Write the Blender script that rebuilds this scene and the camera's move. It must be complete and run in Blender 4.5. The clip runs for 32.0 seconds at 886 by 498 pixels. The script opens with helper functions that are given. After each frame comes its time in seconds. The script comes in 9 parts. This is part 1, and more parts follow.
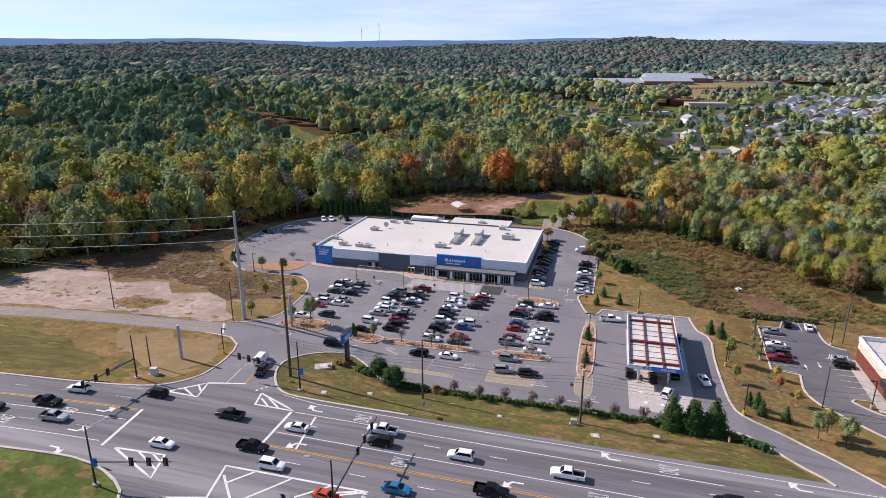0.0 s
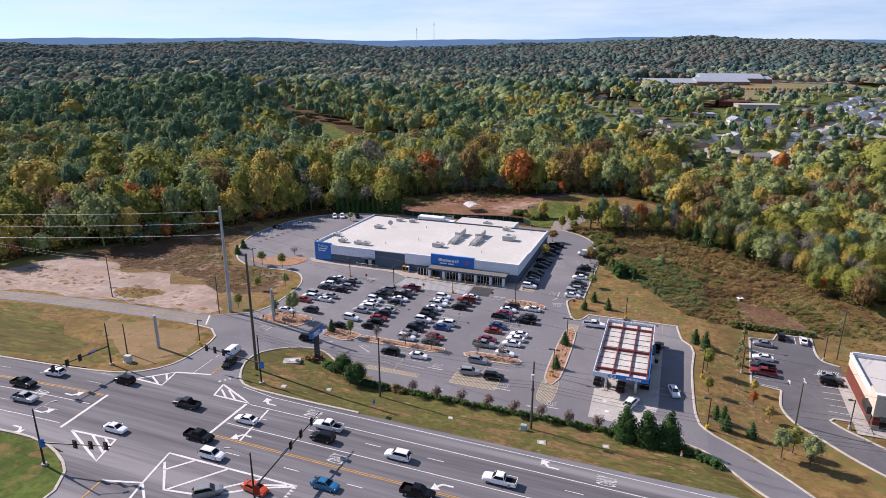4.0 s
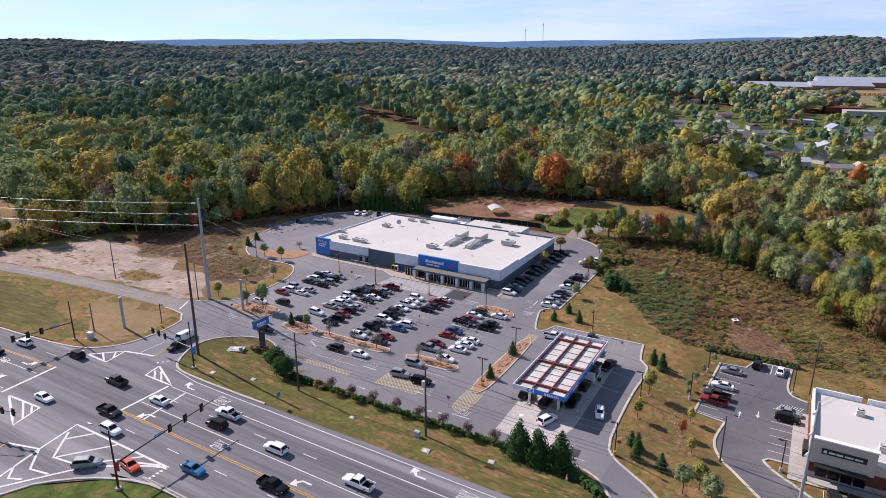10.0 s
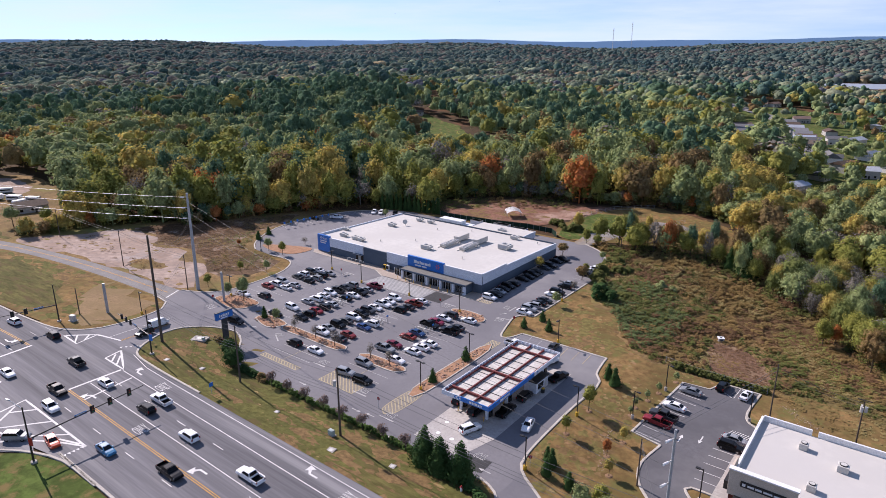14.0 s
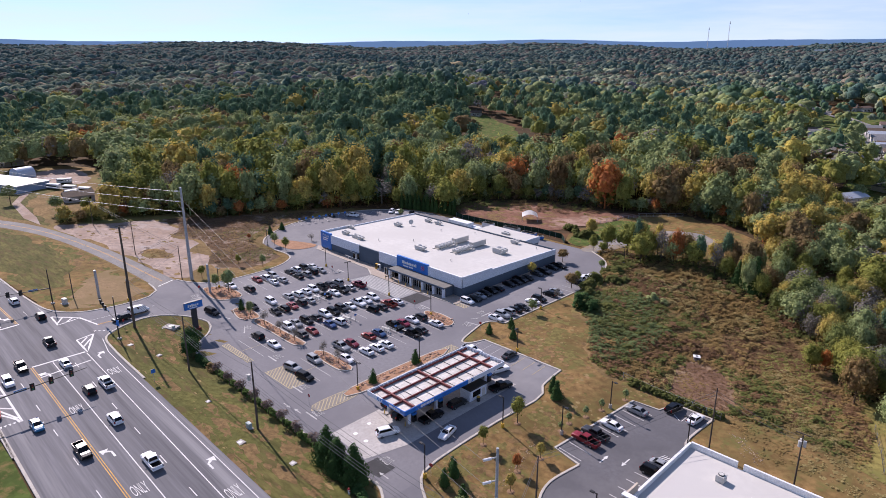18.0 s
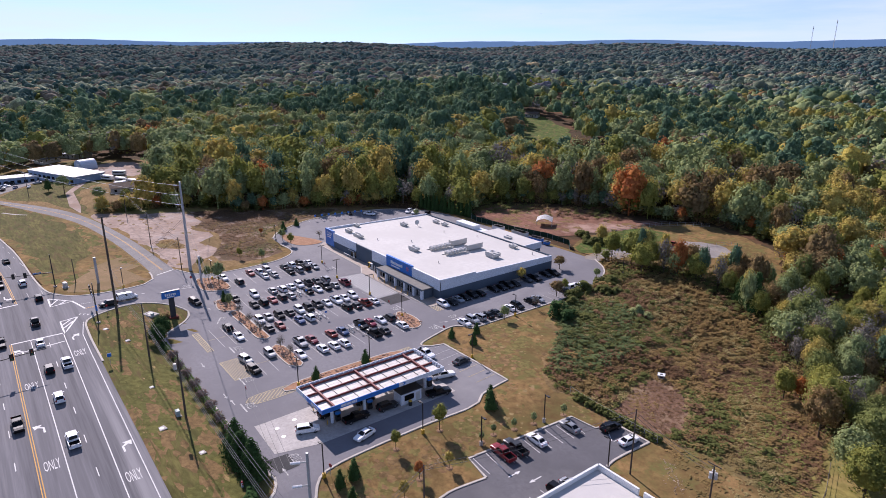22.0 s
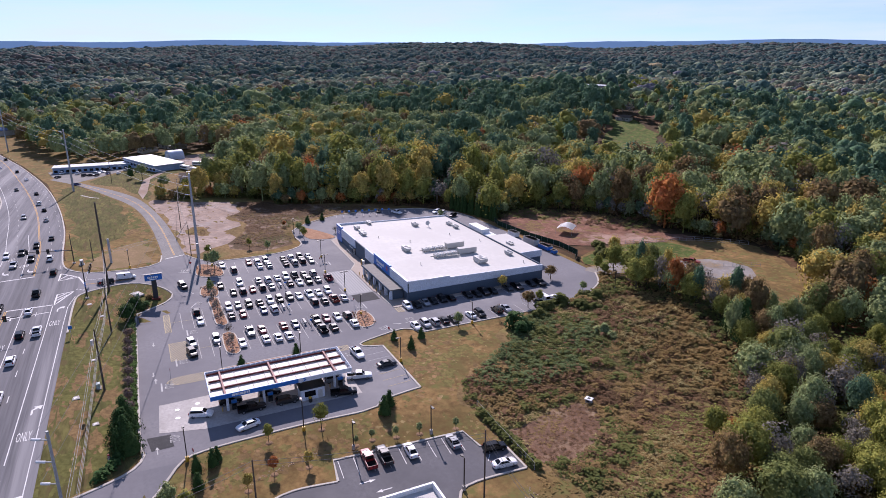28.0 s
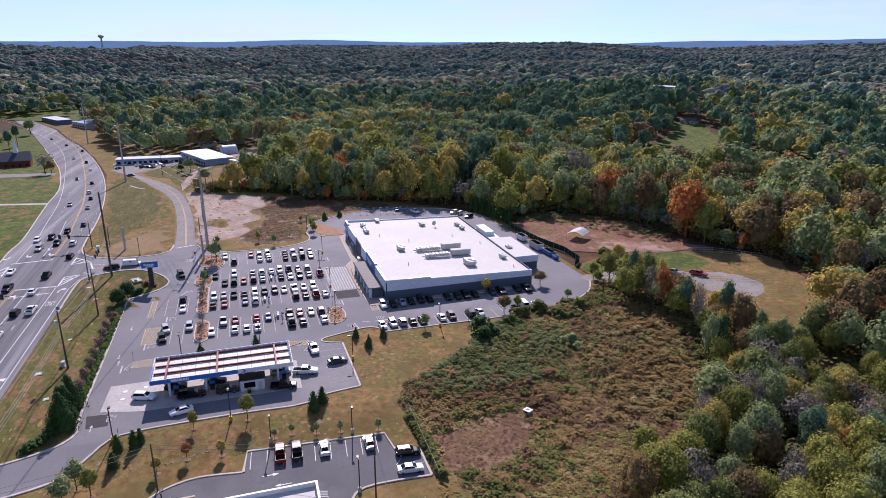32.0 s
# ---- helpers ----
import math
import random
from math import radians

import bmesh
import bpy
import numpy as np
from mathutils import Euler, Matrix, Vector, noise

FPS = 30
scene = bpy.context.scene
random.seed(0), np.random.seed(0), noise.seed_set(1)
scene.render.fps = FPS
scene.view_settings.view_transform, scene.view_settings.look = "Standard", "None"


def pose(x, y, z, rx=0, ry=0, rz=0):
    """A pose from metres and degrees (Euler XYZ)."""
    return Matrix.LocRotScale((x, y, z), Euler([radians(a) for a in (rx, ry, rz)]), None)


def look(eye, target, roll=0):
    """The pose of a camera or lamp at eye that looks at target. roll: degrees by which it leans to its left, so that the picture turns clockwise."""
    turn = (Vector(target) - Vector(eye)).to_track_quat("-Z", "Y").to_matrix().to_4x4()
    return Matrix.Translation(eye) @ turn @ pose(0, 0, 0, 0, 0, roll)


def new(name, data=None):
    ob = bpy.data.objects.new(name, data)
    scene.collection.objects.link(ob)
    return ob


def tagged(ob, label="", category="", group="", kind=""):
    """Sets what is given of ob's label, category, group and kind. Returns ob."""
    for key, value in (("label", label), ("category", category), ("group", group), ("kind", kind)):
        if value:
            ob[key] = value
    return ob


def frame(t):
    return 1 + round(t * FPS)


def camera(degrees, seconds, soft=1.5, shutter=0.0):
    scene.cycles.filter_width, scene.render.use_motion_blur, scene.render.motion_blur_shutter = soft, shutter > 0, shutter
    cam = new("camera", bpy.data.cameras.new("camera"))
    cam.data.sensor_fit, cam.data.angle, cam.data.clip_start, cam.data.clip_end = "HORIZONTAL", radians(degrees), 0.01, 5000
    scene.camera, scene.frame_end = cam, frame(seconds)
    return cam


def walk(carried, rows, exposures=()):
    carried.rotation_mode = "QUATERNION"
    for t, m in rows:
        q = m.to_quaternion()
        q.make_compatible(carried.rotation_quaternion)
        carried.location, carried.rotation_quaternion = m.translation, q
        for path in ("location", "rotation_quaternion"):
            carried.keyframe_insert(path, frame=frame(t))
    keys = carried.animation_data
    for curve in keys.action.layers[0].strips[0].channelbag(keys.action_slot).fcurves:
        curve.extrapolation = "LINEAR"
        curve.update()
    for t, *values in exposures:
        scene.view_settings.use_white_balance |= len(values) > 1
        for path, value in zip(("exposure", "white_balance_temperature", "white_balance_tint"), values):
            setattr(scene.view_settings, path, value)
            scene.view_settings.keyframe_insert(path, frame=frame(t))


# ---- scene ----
from mathutils import geometry

cam = camera(69.6, 32.0, soft=0.9)
METRES, EYE, TILT, LEAN, TURN = 227.3, 72.0, 1.203, 1.461, 14.6
ROWS = [
    (0.0, 0.0, 0.0, 0.0, 0.49, -18.63, -1.46),
    (0.5, 0.0094, 0.0002, 0.0001, 1.06, -18.64, -1.45),
    (1.0, 0.0192, 0.0007, 0.0004, 1.65, -18.66, -1.44),
    (1.5, 0.0293, 0.0011, 0.0008, 2.23, -18.69, -1.43),
    (2.0, 0.0397, 0.0017, 0.0011, 2.82, -18.71, -1.4),
    (2.5, 0.0503, 0.0025, 0.0016, 3.43, -18.74, -1.38),
    (3.0, 0.0616, 0.0032, 0.0019, 4.09, -18.78, -1.4),
    (3.5, 0.073, 0.0042, 0.0023, 4.75, -18.81, -1.39),
    (5.5, 0.1224, 0.0111, 0.0032, 7.67, -18.86, -1.36),
    (6.0, 0.1355, 0.0132, 0.0035, 8.43, -18.88, -1.33),
    (6.5, 0.1489, 0.0157, 0.0037, 9.22, -18.88, -1.32),
    (7.0, 0.1628, 0.0184, 0.004, 10.04, -18.89, -1.27),
    (7.5, 0.1769, 0.0213, 0.0042, 10.85, -18.9, -1.25),
    (8.0, 0.1909, 0.0246, 0.0046, 11.69, -18.91, -1.25),
    (8.5, 0.2054, 0.0282, 0.0049, 12.55, -18.92, -1.23),
    (9.0, 0.2202, 0.0319, 0.0052, 13.42, -18.95, -1.21),
    (9.5, 0.2353, 0.036, 0.0054, 14.33, -18.95, -1.19),
    (10.0, 0.2506, 0.0404, 0.0058, 15.25, -18.96, -1.17),
    (10.5, 0.2662, 0.0454, 0.0061, 16.19, -18.95, -1.13),
    (11.0, 0.282, 0.0507, 0.0064, 17.13, -18.96, -1.08),
    (11.5, 0.2977, 0.0562, 0.0068, 18.08, -19.0, -1.05),
    (12.0, 0.3136, 0.0622, 0.0071, 19.04, -19.01, -1.01),
    (12.5, 0.3294, 0.0684, 0.0074, 20.02, -19.04, -0.98),
    (13.0, 0.3452, 0.0749, 0.0077, 20.98, -19.05, -0.95),
    (13.5, 0.3609, 0.0817, 0.0081, 21.95, -19.05, -0.91),
    (14.0, 0.3764, 0.0888, 0.0086, 22.93, -19.07, -0.88),
    (14.5, 0.3919, 0.096, 0.0089, 23.9, -19.09, -0.83),
    (16.5, 0.4528, 0.1291, 0.0096, 27.82, -19.1, -0.63),
    (17.0, 0.4672, 0.1379, 0.0097, 28.77, -19.1, -0.6),
    (17.5, 0.4815, 0.1469, 0.0097, 29.71, -19.11, -0.58),
    (18.0, 0.4956, 0.156, 0.0099, 30.69, -19.12, -0.56),
    (18.5, 0.5098, 0.1653, 0.0101, 31.64, -19.13, -0.52),
    (19.0, 0.5238, 0.1749, 0.0102, 32.6, -19.14, -0.49),
    (19.5, 0.5377, 0.1849, 0.0103, 33.58, -19.14, -0.45),
    (20.0, 0.5515, 0.195, 0.0107, 34.54, -19.16, -0.4),
    (20.5, 0.5648, 0.2053, 0.0108, 35.51, -19.16, -0.4),
    (21.0, 0.578, 0.2159, 0.011, 36.47, -19.16, -0.37),
    (21.5, 0.5901, 0.2259, 0.0111, 37.37, -19.15, -0.35),
    (22.0, 0.603, 0.2369, 0.0112, 38.33, -19.15, -0.33),
    (22.5, 0.6157, 0.2481, 0.0113, 39.3, -19.14, -0.29),
    (23.0, 0.6282, 0.2594, 0.0114, 40.29, -19.13, -0.26),
    (23.5, 0.6405, 0.2709, 0.0115, 41.25, -19.14, -0.23),
    (24.0, 0.6526, 0.2827, 0.0116, 42.2, -19.14, -0.21),
    (24.5, 0.6645, 0.2947, 0.0117, 43.18, -19.14, -0.18),
    (25.0, 0.6762, 0.3068, 0.0119, 44.13, -19.15, -0.15),
    (25.5, 0.6877, 0.319, 0.012, 45.12, -19.15, -0.11),
    (27.5, 0.7323, 0.3707, 0.0126, 49.06, -19.17, 0.02),
    (28.0, 0.7425, 0.3841, 0.0123, 50.02, -19.17, 0.04),
    (28.5, 0.7526, 0.3977, 0.0121, 51.0, -19.16, 0.06),
    (29.0, 0.7626, 0.4114, 0.012, 51.96, -19.15, 0.08),
    (29.5, 0.7724, 0.4253, 0.0119, 52.93, -19.15, 0.12),
    (30.0, 0.7819, 0.4393, 0.0118, 53.9, -19.16, 0.14),
    (30.5, 0.7911, 0.4535, 0.0118, 54.87, -19.16, 0.16),
    (31.0, 0.8003, 0.4678, 0.0117, 55.85, -19.17, 0.19),
    (31.5, 0.8091, 0.4822, 0.0115, 56.82, -19.18, 0.22),
    (32.0, 0.8176, 0.497, 0.0115, 57.8, -19.17, 0.24),
]
walk(cam, [(t, pose(0, 0, EYE, TILT, LEAN, TURN) @ pose(METRES * x, METRES * y, METRES * z, 90 + pitch, roll, yaw)) for t, x, y, z, yaw, pitch, roll in ROWS],
     exposures=[(0.0, 0.62, 6300, 23), (16.0, 0.58, 6100, 26), (32.0, 0.52, 5880, 31)])

# ---- light: clear afternoon, sun low over the west ----
SUN_WAY = Vector((-0.985, 0.17, 0.722)).normalized()
world = bpy.data.worlds.new("sky")
scene.world = world
world.use_nodes = True
wn, wl = world.node_tree.nodes, world.node_tree.links
sky = wn.new("ShaderNodeTexSky")
sky.sky_type, sky.sun_disc = "NISHITA", False
sky.sun_elevation = math.asin(SUN_WAY.z)
sky.sun_rotation = math.atan2(SUN_WAY.x, SUN_WAY.y)
sky.altitude, sky.air_density, sky.dust_density, sky.ozone_density = 200, 1.0, 0.0, 2.0
# thin streaks of high cloud
tc, mp, cn, cr = wn.new("ShaderNodeTexCoord"), wn.new("ShaderNodeMapping"), wn.new("ShaderNodeTexNoise"), wn.new("ShaderNodeValToRGB")
mp.inputs["Scale"].default_value = (1.6, 1.6, 15.0)
cn.inputs["Scale"].default_value, cn.inputs["Detail"].default_value, cn.inputs["Roughness"].default_value = 1.7, 9, 0.62
cr.color_ramp.elements[0].position, cr.color_ramp.elements[1].position = 0.30, 0.80
cm = wn.new("ShaderNodeMix")
cm.data_type = "RGBA"
cm.inputs["B"].default_value = (5.5, 6.45, 6.95, 1)
bg = wn["Background"]
bg.inputs["Strength"].default_value = 0.095
wl.new(tc.outputs["Generated"], mp.inputs["Vector"]), wl.new(mp.outputs["Vector"], cn.inputs["Vector"])
wl.new(cn.outputs["Fac"], cr.inputs["Fac"])
thin, veil, part_of = wn.new("ShaderNodeMapRange"), wn.new("ShaderNodeMath"), wn.new("ShaderNodeSeparateXYZ")
thin.inputs["From Min"].default_value, thin.inputs["From Max"].default_value = 0.05, 0.45
thin.inputs["To Min"].default_value, thin.inputs["To Max"].default_value = 1.0, 0.2
veil.operation = "MULTIPLY"
wl.new(tc.outputs["Generated"], part_of.inputs[0]), wl.new(part_of.outputs["Z"], thin.inputs["Value"])
wl.new(cr.outputs["Color"], veil.inputs[0]), wl.new(thin.outputs["Result"], veil.inputs[1]), wl.new(veil.outputs[0], cm.inputs["Factor"])
# the sky's colour near the horizon is taken a little higher up: the air is clear
sx, hi, cx = wn.new("ShaderNodeSeparateXYZ"), wn.new("ShaderNodeMath"), wn.new("ShaderNodeCombineXYZ")
hi.operation, hi.use_clamp = "MULTIPLY_ADD", False
hi.inputs[1].default_value, hi.inputs[2].default_value = 0.88, 0.12
wl.new(tc.outputs["Generated"], sx.inputs[0]), wl.new(sx.outputs["X"], cx.inputs["X"]), wl.new(sx.outputs["Y"], cx.inputs["Y"])
wl.new(sx.outputs["Z"], hi.inputs[0]), wl.new(hi.outputs[0], cx.inputs["Z"]), wl.new(cx.outputs[0], sky.inputs["Vector"])
wl.new(sky.outputs["Color"], cm.inputs["A"]), wl.new(cm.outputs["Result"], bg.inputs["Color"])
sun = new("sun", bpy.data.lights.new("sun", "SUN"))
sun.data.energy, sun.data.angle, sun.data.color = 4.7, radians(0.53), (1.0, 0.92, 0.80)
sun.matrix_world = look(SUN_WAY * 100, (0, 0, 0))

# ---- materials ----
MATS = {}


def material(name, base, dark=None, scale=1.0, rough=0.8, metal=0.0, bump=0.0, fine=None, where="Position", spot=None, clear=0.0, per_object=0.0, islands=0.0, through_light=0.0, stretch=None, grain=0.72, blotch=0.37, gloss=None):
    """A procedural surface: base and dark mixed by a broad and a fine noise (sizes in 1/m), with relief; spot: a third colour in blotches."""
    if name in MATS:
        return MATS[name]
    m = MATS[name] = bpy.data.materials.new(name)
    m.use_nodes = True
    n, l = m.node_tree.nodes, m.node_tree.links
    p = n["Principled BSDF"]
    p.inputs["Roughness"].default_value, p.inputs["Metallic"].default_value = rough, metal
    p.inputs["Coat Weight"].default_value = clear
    p.inputs["Specular IOR Level"].default_value = gloss if gloss is not None else 0.5 if rough < 0.7 else 0.22 if rough < 0.9 else 0.08
    dark = dark or tuple(c * 0.82 for c in base)
    if where == "Position":
        src = n.new("ShaderNodeNewGeometry").outputs["Position"]
    else:
        src = n.new("ShaderNodeTexCoord").outputs[where]
    if stretch:
        q = n.new("ShaderNodeMapping")
        q.inputs["Scale"].default_value = stretch
        l.new(src, q.inputs["Vector"])
        src = q.outputs["Vector"]

    def noise_of(s, detail):
        t = n.new("ShaderNodeTexNoise")
        t.inputs["Scale"].default_value, t.inputs["Detail"].default_value = s, detail
        t.inputs["Roughness"].default_value = 0.66
        l.new(src, t.inputs["Vector"])
        return t.outputs["Fac"]

    def blend(fac, a, b, low=0.35, high=0.65):
        r = n.new("ShaderNodeMapRange")
        r.inputs["From Min"].default_value, r.inputs["From Max"].default_value = low, high
        l.new(fac, r.inputs["Value"])
        x = n.new("ShaderNodeMix")
        x.data_type = "RGBA"
        l.new(r.outputs["Result"], x.inputs["Factor"])
        for key, c in (("A", a), ("B", b)):
            if isinstance(c, tuple):
                x.inputs[key].default_value = (*c, 1)
            else:
                l.new(c, x.inputs[key])
        return x.outputs["Result"]

    broad = noise_of(scale, 4)
    small = noise_of(fine or scale * 9, 5)
    col = blend(broad, dark, base, 0.39, 0.61)
    col = blend(small, tuple(c * grain for c in base), col, 0.33, 0.60)
    if spot:
        col = blend(noise_of(scale * blotch, 6), col, spot, 0.52, 0.64)
    if per_object or islands:
        v = n.new("ShaderNodeObjectInfo").outputs["Random"] if per_object else n.new("ShaderNodeNewGeometry").outputs["Random Per Island"]
        h = n.new("ShaderNodeHueSaturation")
        amount = per_object or islands
        r1, r2 = n.new("ShaderNodeMapRange"), n.new("ShaderNodeMapRange")
        r1.inputs["To Min"].default_value, r1.inputs["To Max"].default_value = 1 - amount, 1 + amount
        r2.inputs["To Min"].default_value, r2.inputs["To Max"].default_value = 0.5 - amount * 0.06, 0.5 + amount * 0.05
        w = n.new("ShaderNodeMath")
        w.operation = "FRACT"
        w2 = n.new("ShaderNodeMath")
        w2.operation = "MULTIPLY"
        w2.inputs[1].default_value = 7.3
        l.new(v, w2.inputs[0]), l.new(w2.outputs[0], w.inputs[0])
        l.new(v, r1.inputs["Value"]), l.new(w.outputs[0], r2.inputs["Value"])
        l.new(r1.outputs["Result"], h.inputs["Value"]), l.new(r2.outputs["Result"], h.inputs["Hue"])
        l.new(col, h.inputs["Color"])
        col = h.outputs["Color"]
    l.new(col, p.inputs["Base Color"])
    if bump:
        b = n.new("ShaderNodeBump")
        b.inputs["Strength"].default_value, b.inputs["Distance"].default_value = min(1.0, bump * 4), bump
        l.new(small, b.inputs["Height"]), l.new(b.outputs["Normal"], p.inputs["Normal"])
    if through_light:
        t, a = n.new("ShaderNodeBsdfTranslucent"), n.new("ShaderNodeMixShader")
        a.inputs[0].default_value = through_light
        l.new(col, t.inputs["Color"]), l.new(p.outputs[0], a.inputs[1]), l.new(t.outputs[0], a.inputs[2])
        l.new(a.outputs[0], n["Material Output"].inputs["Surface"])
    return m


ASPHALT = material("lot_asphalt", (0.190, 0.184, 0.194), (0.148, 0.143, 0.153), 0.045, 0.88, bump=0.01, fine=1.3, spot=(0.222, 0.214, 0.216), grain=0.82)
HIGHWAY = material("highway_asphalt", (0.174, 0.169, 0.179), (0.088, 0.086, 0.093), 0.42, 0.86, bump=0.01, fine=2.2, stretch=(0.03, 1.0, 1.0), spot=(0.225, 0.218, 0.222), grain=0.72)
SIDE_ROAD = material("old_asphalt", (0.255, 0.24, 0.225), (0.20, 0.19, 0.18), 0.15, 0.9, bump=0.01, fine=2.0)
PATCH = material("dark_asphalt_patch", (0.075, 0.073, 0.075), (0.06, 0.06, 0.06), 0.4, 0.9)
CONCRETE = material("concrete", (0.45, 0.42, 0.38), (0.36, 0.33, 0.30), 0.3, 0.85, bump=0.01, spot=(0.30, 0.27, 0.24))
WALKWAY = material("tan_concrete", (0.42, 0.35, 0.29), (0.36, 0.30, 0.25), 0.25, 0.85, spot=(0.33, 0.28, 0.23))
PAD = material("pale_concrete_pad", (0.47, 0.44, 0.41), (0.40, 0.375, 0.35), 0.2, 0.85, spot=(0.30, 0.28, 0.26))
KERB = material("kerb_concrete", (0.52, 0.48, 0.42), (0.40, 0.36, 0.31), 0.5, 0.85, fine=3)
DRY_GRASS = material("dry_grass", (0.272, 0.168, 0.068), (0.138, 0.105, 0.038), 0.085, 1.0, bump=0.08, fine=0.45, spot=(0.135, 0.122, 0.040), blotch=2.3, grain=0.45)
STRIP_GRASS = material("mown_verge_grass", (0.151, 0.132, 0.044), (0.088, 0.088, 0.028), 0.16, 1.0, bump=0.08, fine=0.6, spot=(0.105, 0.076, 0.034), stretch=(0.35, 1.5, 1), blotch=2.3, grain=0.42)
GREEN_GRASS = material("green_grass", (0.105, 0.145, 0.034), (0.060, 0.084, 0.020), 0.12, 1.0, bump=0.08, fine=0.5, spot=(0.17, 0.125, 0.050), blotch=2.3, grain=0.45)
RED_SOIL = material("red_soil", (0.27, 0.138, 0.092), (0.135, 0.078, 0.052), 0.09, 1.0, bump=0.06, fine=0.6, spot=(0.34, 0.23, 0.175), grain=0.5)
PALE_DIRT = material("pale_gravel_dirt", (0.42, 0.33, 0.275), (0.27, 0.19, 0.14), 0.055, 1.0, bump=0.05, fine=0.55, spot=(0.36, 0.33, 0.315), grain=0.58)
LITTER = material("forest_floor", (0.085, 0.056, 0.030), (0.050, 0.037, 0.020), 0.05, 1.0, bump=0.1, fine=0.8, spot=(0.15, 0.075, 0.038))
SCRUB_SOIL = material("meadow_soil", (0.285, 0.185, 0.082), (0.165, 0.118, 0.052), 0.06, 1.0, bump=0.1, fine=0.9, spot=(0.17, 0.155, 0.050), grain=0.45)
MULCH = material("pine_straw_mulch", (0.40, 0.235, 0.145), (0.29, 0.165, 0.10), 0.5, 1.0, bump=0.05, fine=3)
WHITE_PAINT = material("white_road_paint", (0.70, 0.69, 0.67), (0.56, 0.55, 0.53), 0.5, 0.7, fine=4)
FADED_WHITE = material("worn_white_paint", (0.50, 0.49, 0.47), (0.36, 0.35, 0.34), 0.6, 0.8, fine=4)
YELLOW_PAINT = material("yellow_road_paint", (0.60, 0.32, 0.06), (0.48, 0.25, 0.05), 0.5, 0.7, fine=4)
FADED_YELLOW = material("faded_yellow_paint", (0.47, 0.385, 0.23), (0.36, 0.31, 0.21), 0.6, 0.8, fine=4)
ROOF_WHITE = material("white_roof_membrane", (0.545, 0.525, 0.485), (0.485, 0.465, 0.428), 0.06, 0.75, fine=0.6, spot=(0.49, 0.47, 0.44), grain=0.88)
WALL_DARK = material("slate_blue_wall", (0.100, 0.130, 0.168), (0.088, 0.116, 0.150), 0.3, 0.8, bump=0.01, fine=4)
WALL_LIGHT = material("pale_grey_wall", (0.72, 0.755, 0.81), (0.65, 0.69, 0.75), 0.3, 0.8, fine=3)
BLUE = material("bright_blue_panel", (0.010, 0.170, 0.56), (0.008, 0.145, 0.50), 0.4, 0.45)
WHITE = material("white_enamel", (0.80, 0.80, 0.79), (0.74, 0.74, 0.72), 0.5, 0.5)
GREY_METAL = material("grey_sheet_metal", (0.58, 0.565, 0.52), (0.48, 0.465, 0.43), 0.8, 0.6, fine=4)
GALV = material("galvanised_steel", (0.42, 0.44, 0.46), (0.34, 0.36, 0.38), 0.6, 0.5, metal=0.2, fine=3)
DARK_METAL = material("dark_bronze_metal", (0.030, 0.028, 0.027), (0.02, 0.02, 0.02), 0.8, 0.5, metal=0.2)
WOOD_POLE = material("weathered_pole_wood", (0.13, 0.105, 0.085), (0.085, 0.068, 0.055), 0.8, 0.95, stretch=(3, 3, 0.3))
RED_STEEL = material("red_oxide_steel", (0.20, 0.032, 0.026), (0.14, 0.024, 0.020), 0.6, 0.65)
DECK = material("pale_metal_deck", (0.62, 0.59, 0.54), (0.50, 0.47, 0.42), 0.25, 0.6, fine=1.5, spot=(0.44, 0.40, 0.35))
GLASS = material("dark_window_glass", (0.006, 0.007, 0.009), (0.005, 0.006, 0.007), 0.5, 0.15, gloss=0.22)
TYRE = material("tyre_rubber", (0.010, 0.010, 0.010), (0.007, 0.007, 0.007), 3.0, 0.9)
RIM = material("wheel_alloy", (0.35, 0.35, 0.36), (0.25, 0.25, 0.26), 3.0, 0.35, metal=0.8)
HEAD_LAMP = material("headlamp_lens", (0.75, 0.76, 0.78), (0.6, 0.6, 0.62), 5.0, 0.1)
TAIL_LAMP = material("tail_lamp_lens", (0.30, 0.012, 0.010), (0.2, 0.01, 0.008), 5.0, 0.15)
SAFETY_YELLOW = material("safety_yellow_paint", (0.62, 0.37, 0.02), (0.52, 0.30, 0.02), 1.0, 0.6)
SIGN_RED = material("sign_red", (0.42, 0.02, 0.02), None, 1.0, 0.5)
BRICK = material("red_brown_brick", (0.175, 0.055, 0.040), (0.125, 0.042, 0.032), 1.2, 0.9, bump=0.02, fine=8)
STUCCO = material("beige_stucco", (0.60, 0.51, 0.41), (0.53, 0.45, 0.36), 0.4, 0.9, fine=5)
WIRE = material("cable_black", (0.10, 0.10, 0.10), (0.08, 0.08, 0.08), 1.0, 0.6)
ALUMINIUM = material("bright_aluminium_cable", (0.62, 0.62, 0.62), (0.54, 0.54, 0.54), 1.0, 0.5, metal=0.1)
BARK = material("bark", (0.10, 0.078, 0.058), (0.062, 0.048, 0.036), 1.2, 0.95, where="Object", stretch=(2, 2, 0.5))
SHINGLE_GREY = material("grey_shingle", (0.20, 0.20, 0.205), (0.15, 0.15, 0.155), 0.8, 0.9, fine=4, per_object=0.35)
SHINGLE_BROWN = material("brown_shingle", (0.17, 0.125, 0.10), (0.12, 0.09, 0.07), 0.8, 0.9, fine=4, per_object=0.3)
SIDING = material("pale_siding", (0.50, 0.485, 0.455), (0.42, 0.41, 0.385), 0.5, 0.8, fine=3, per_object=0.25)
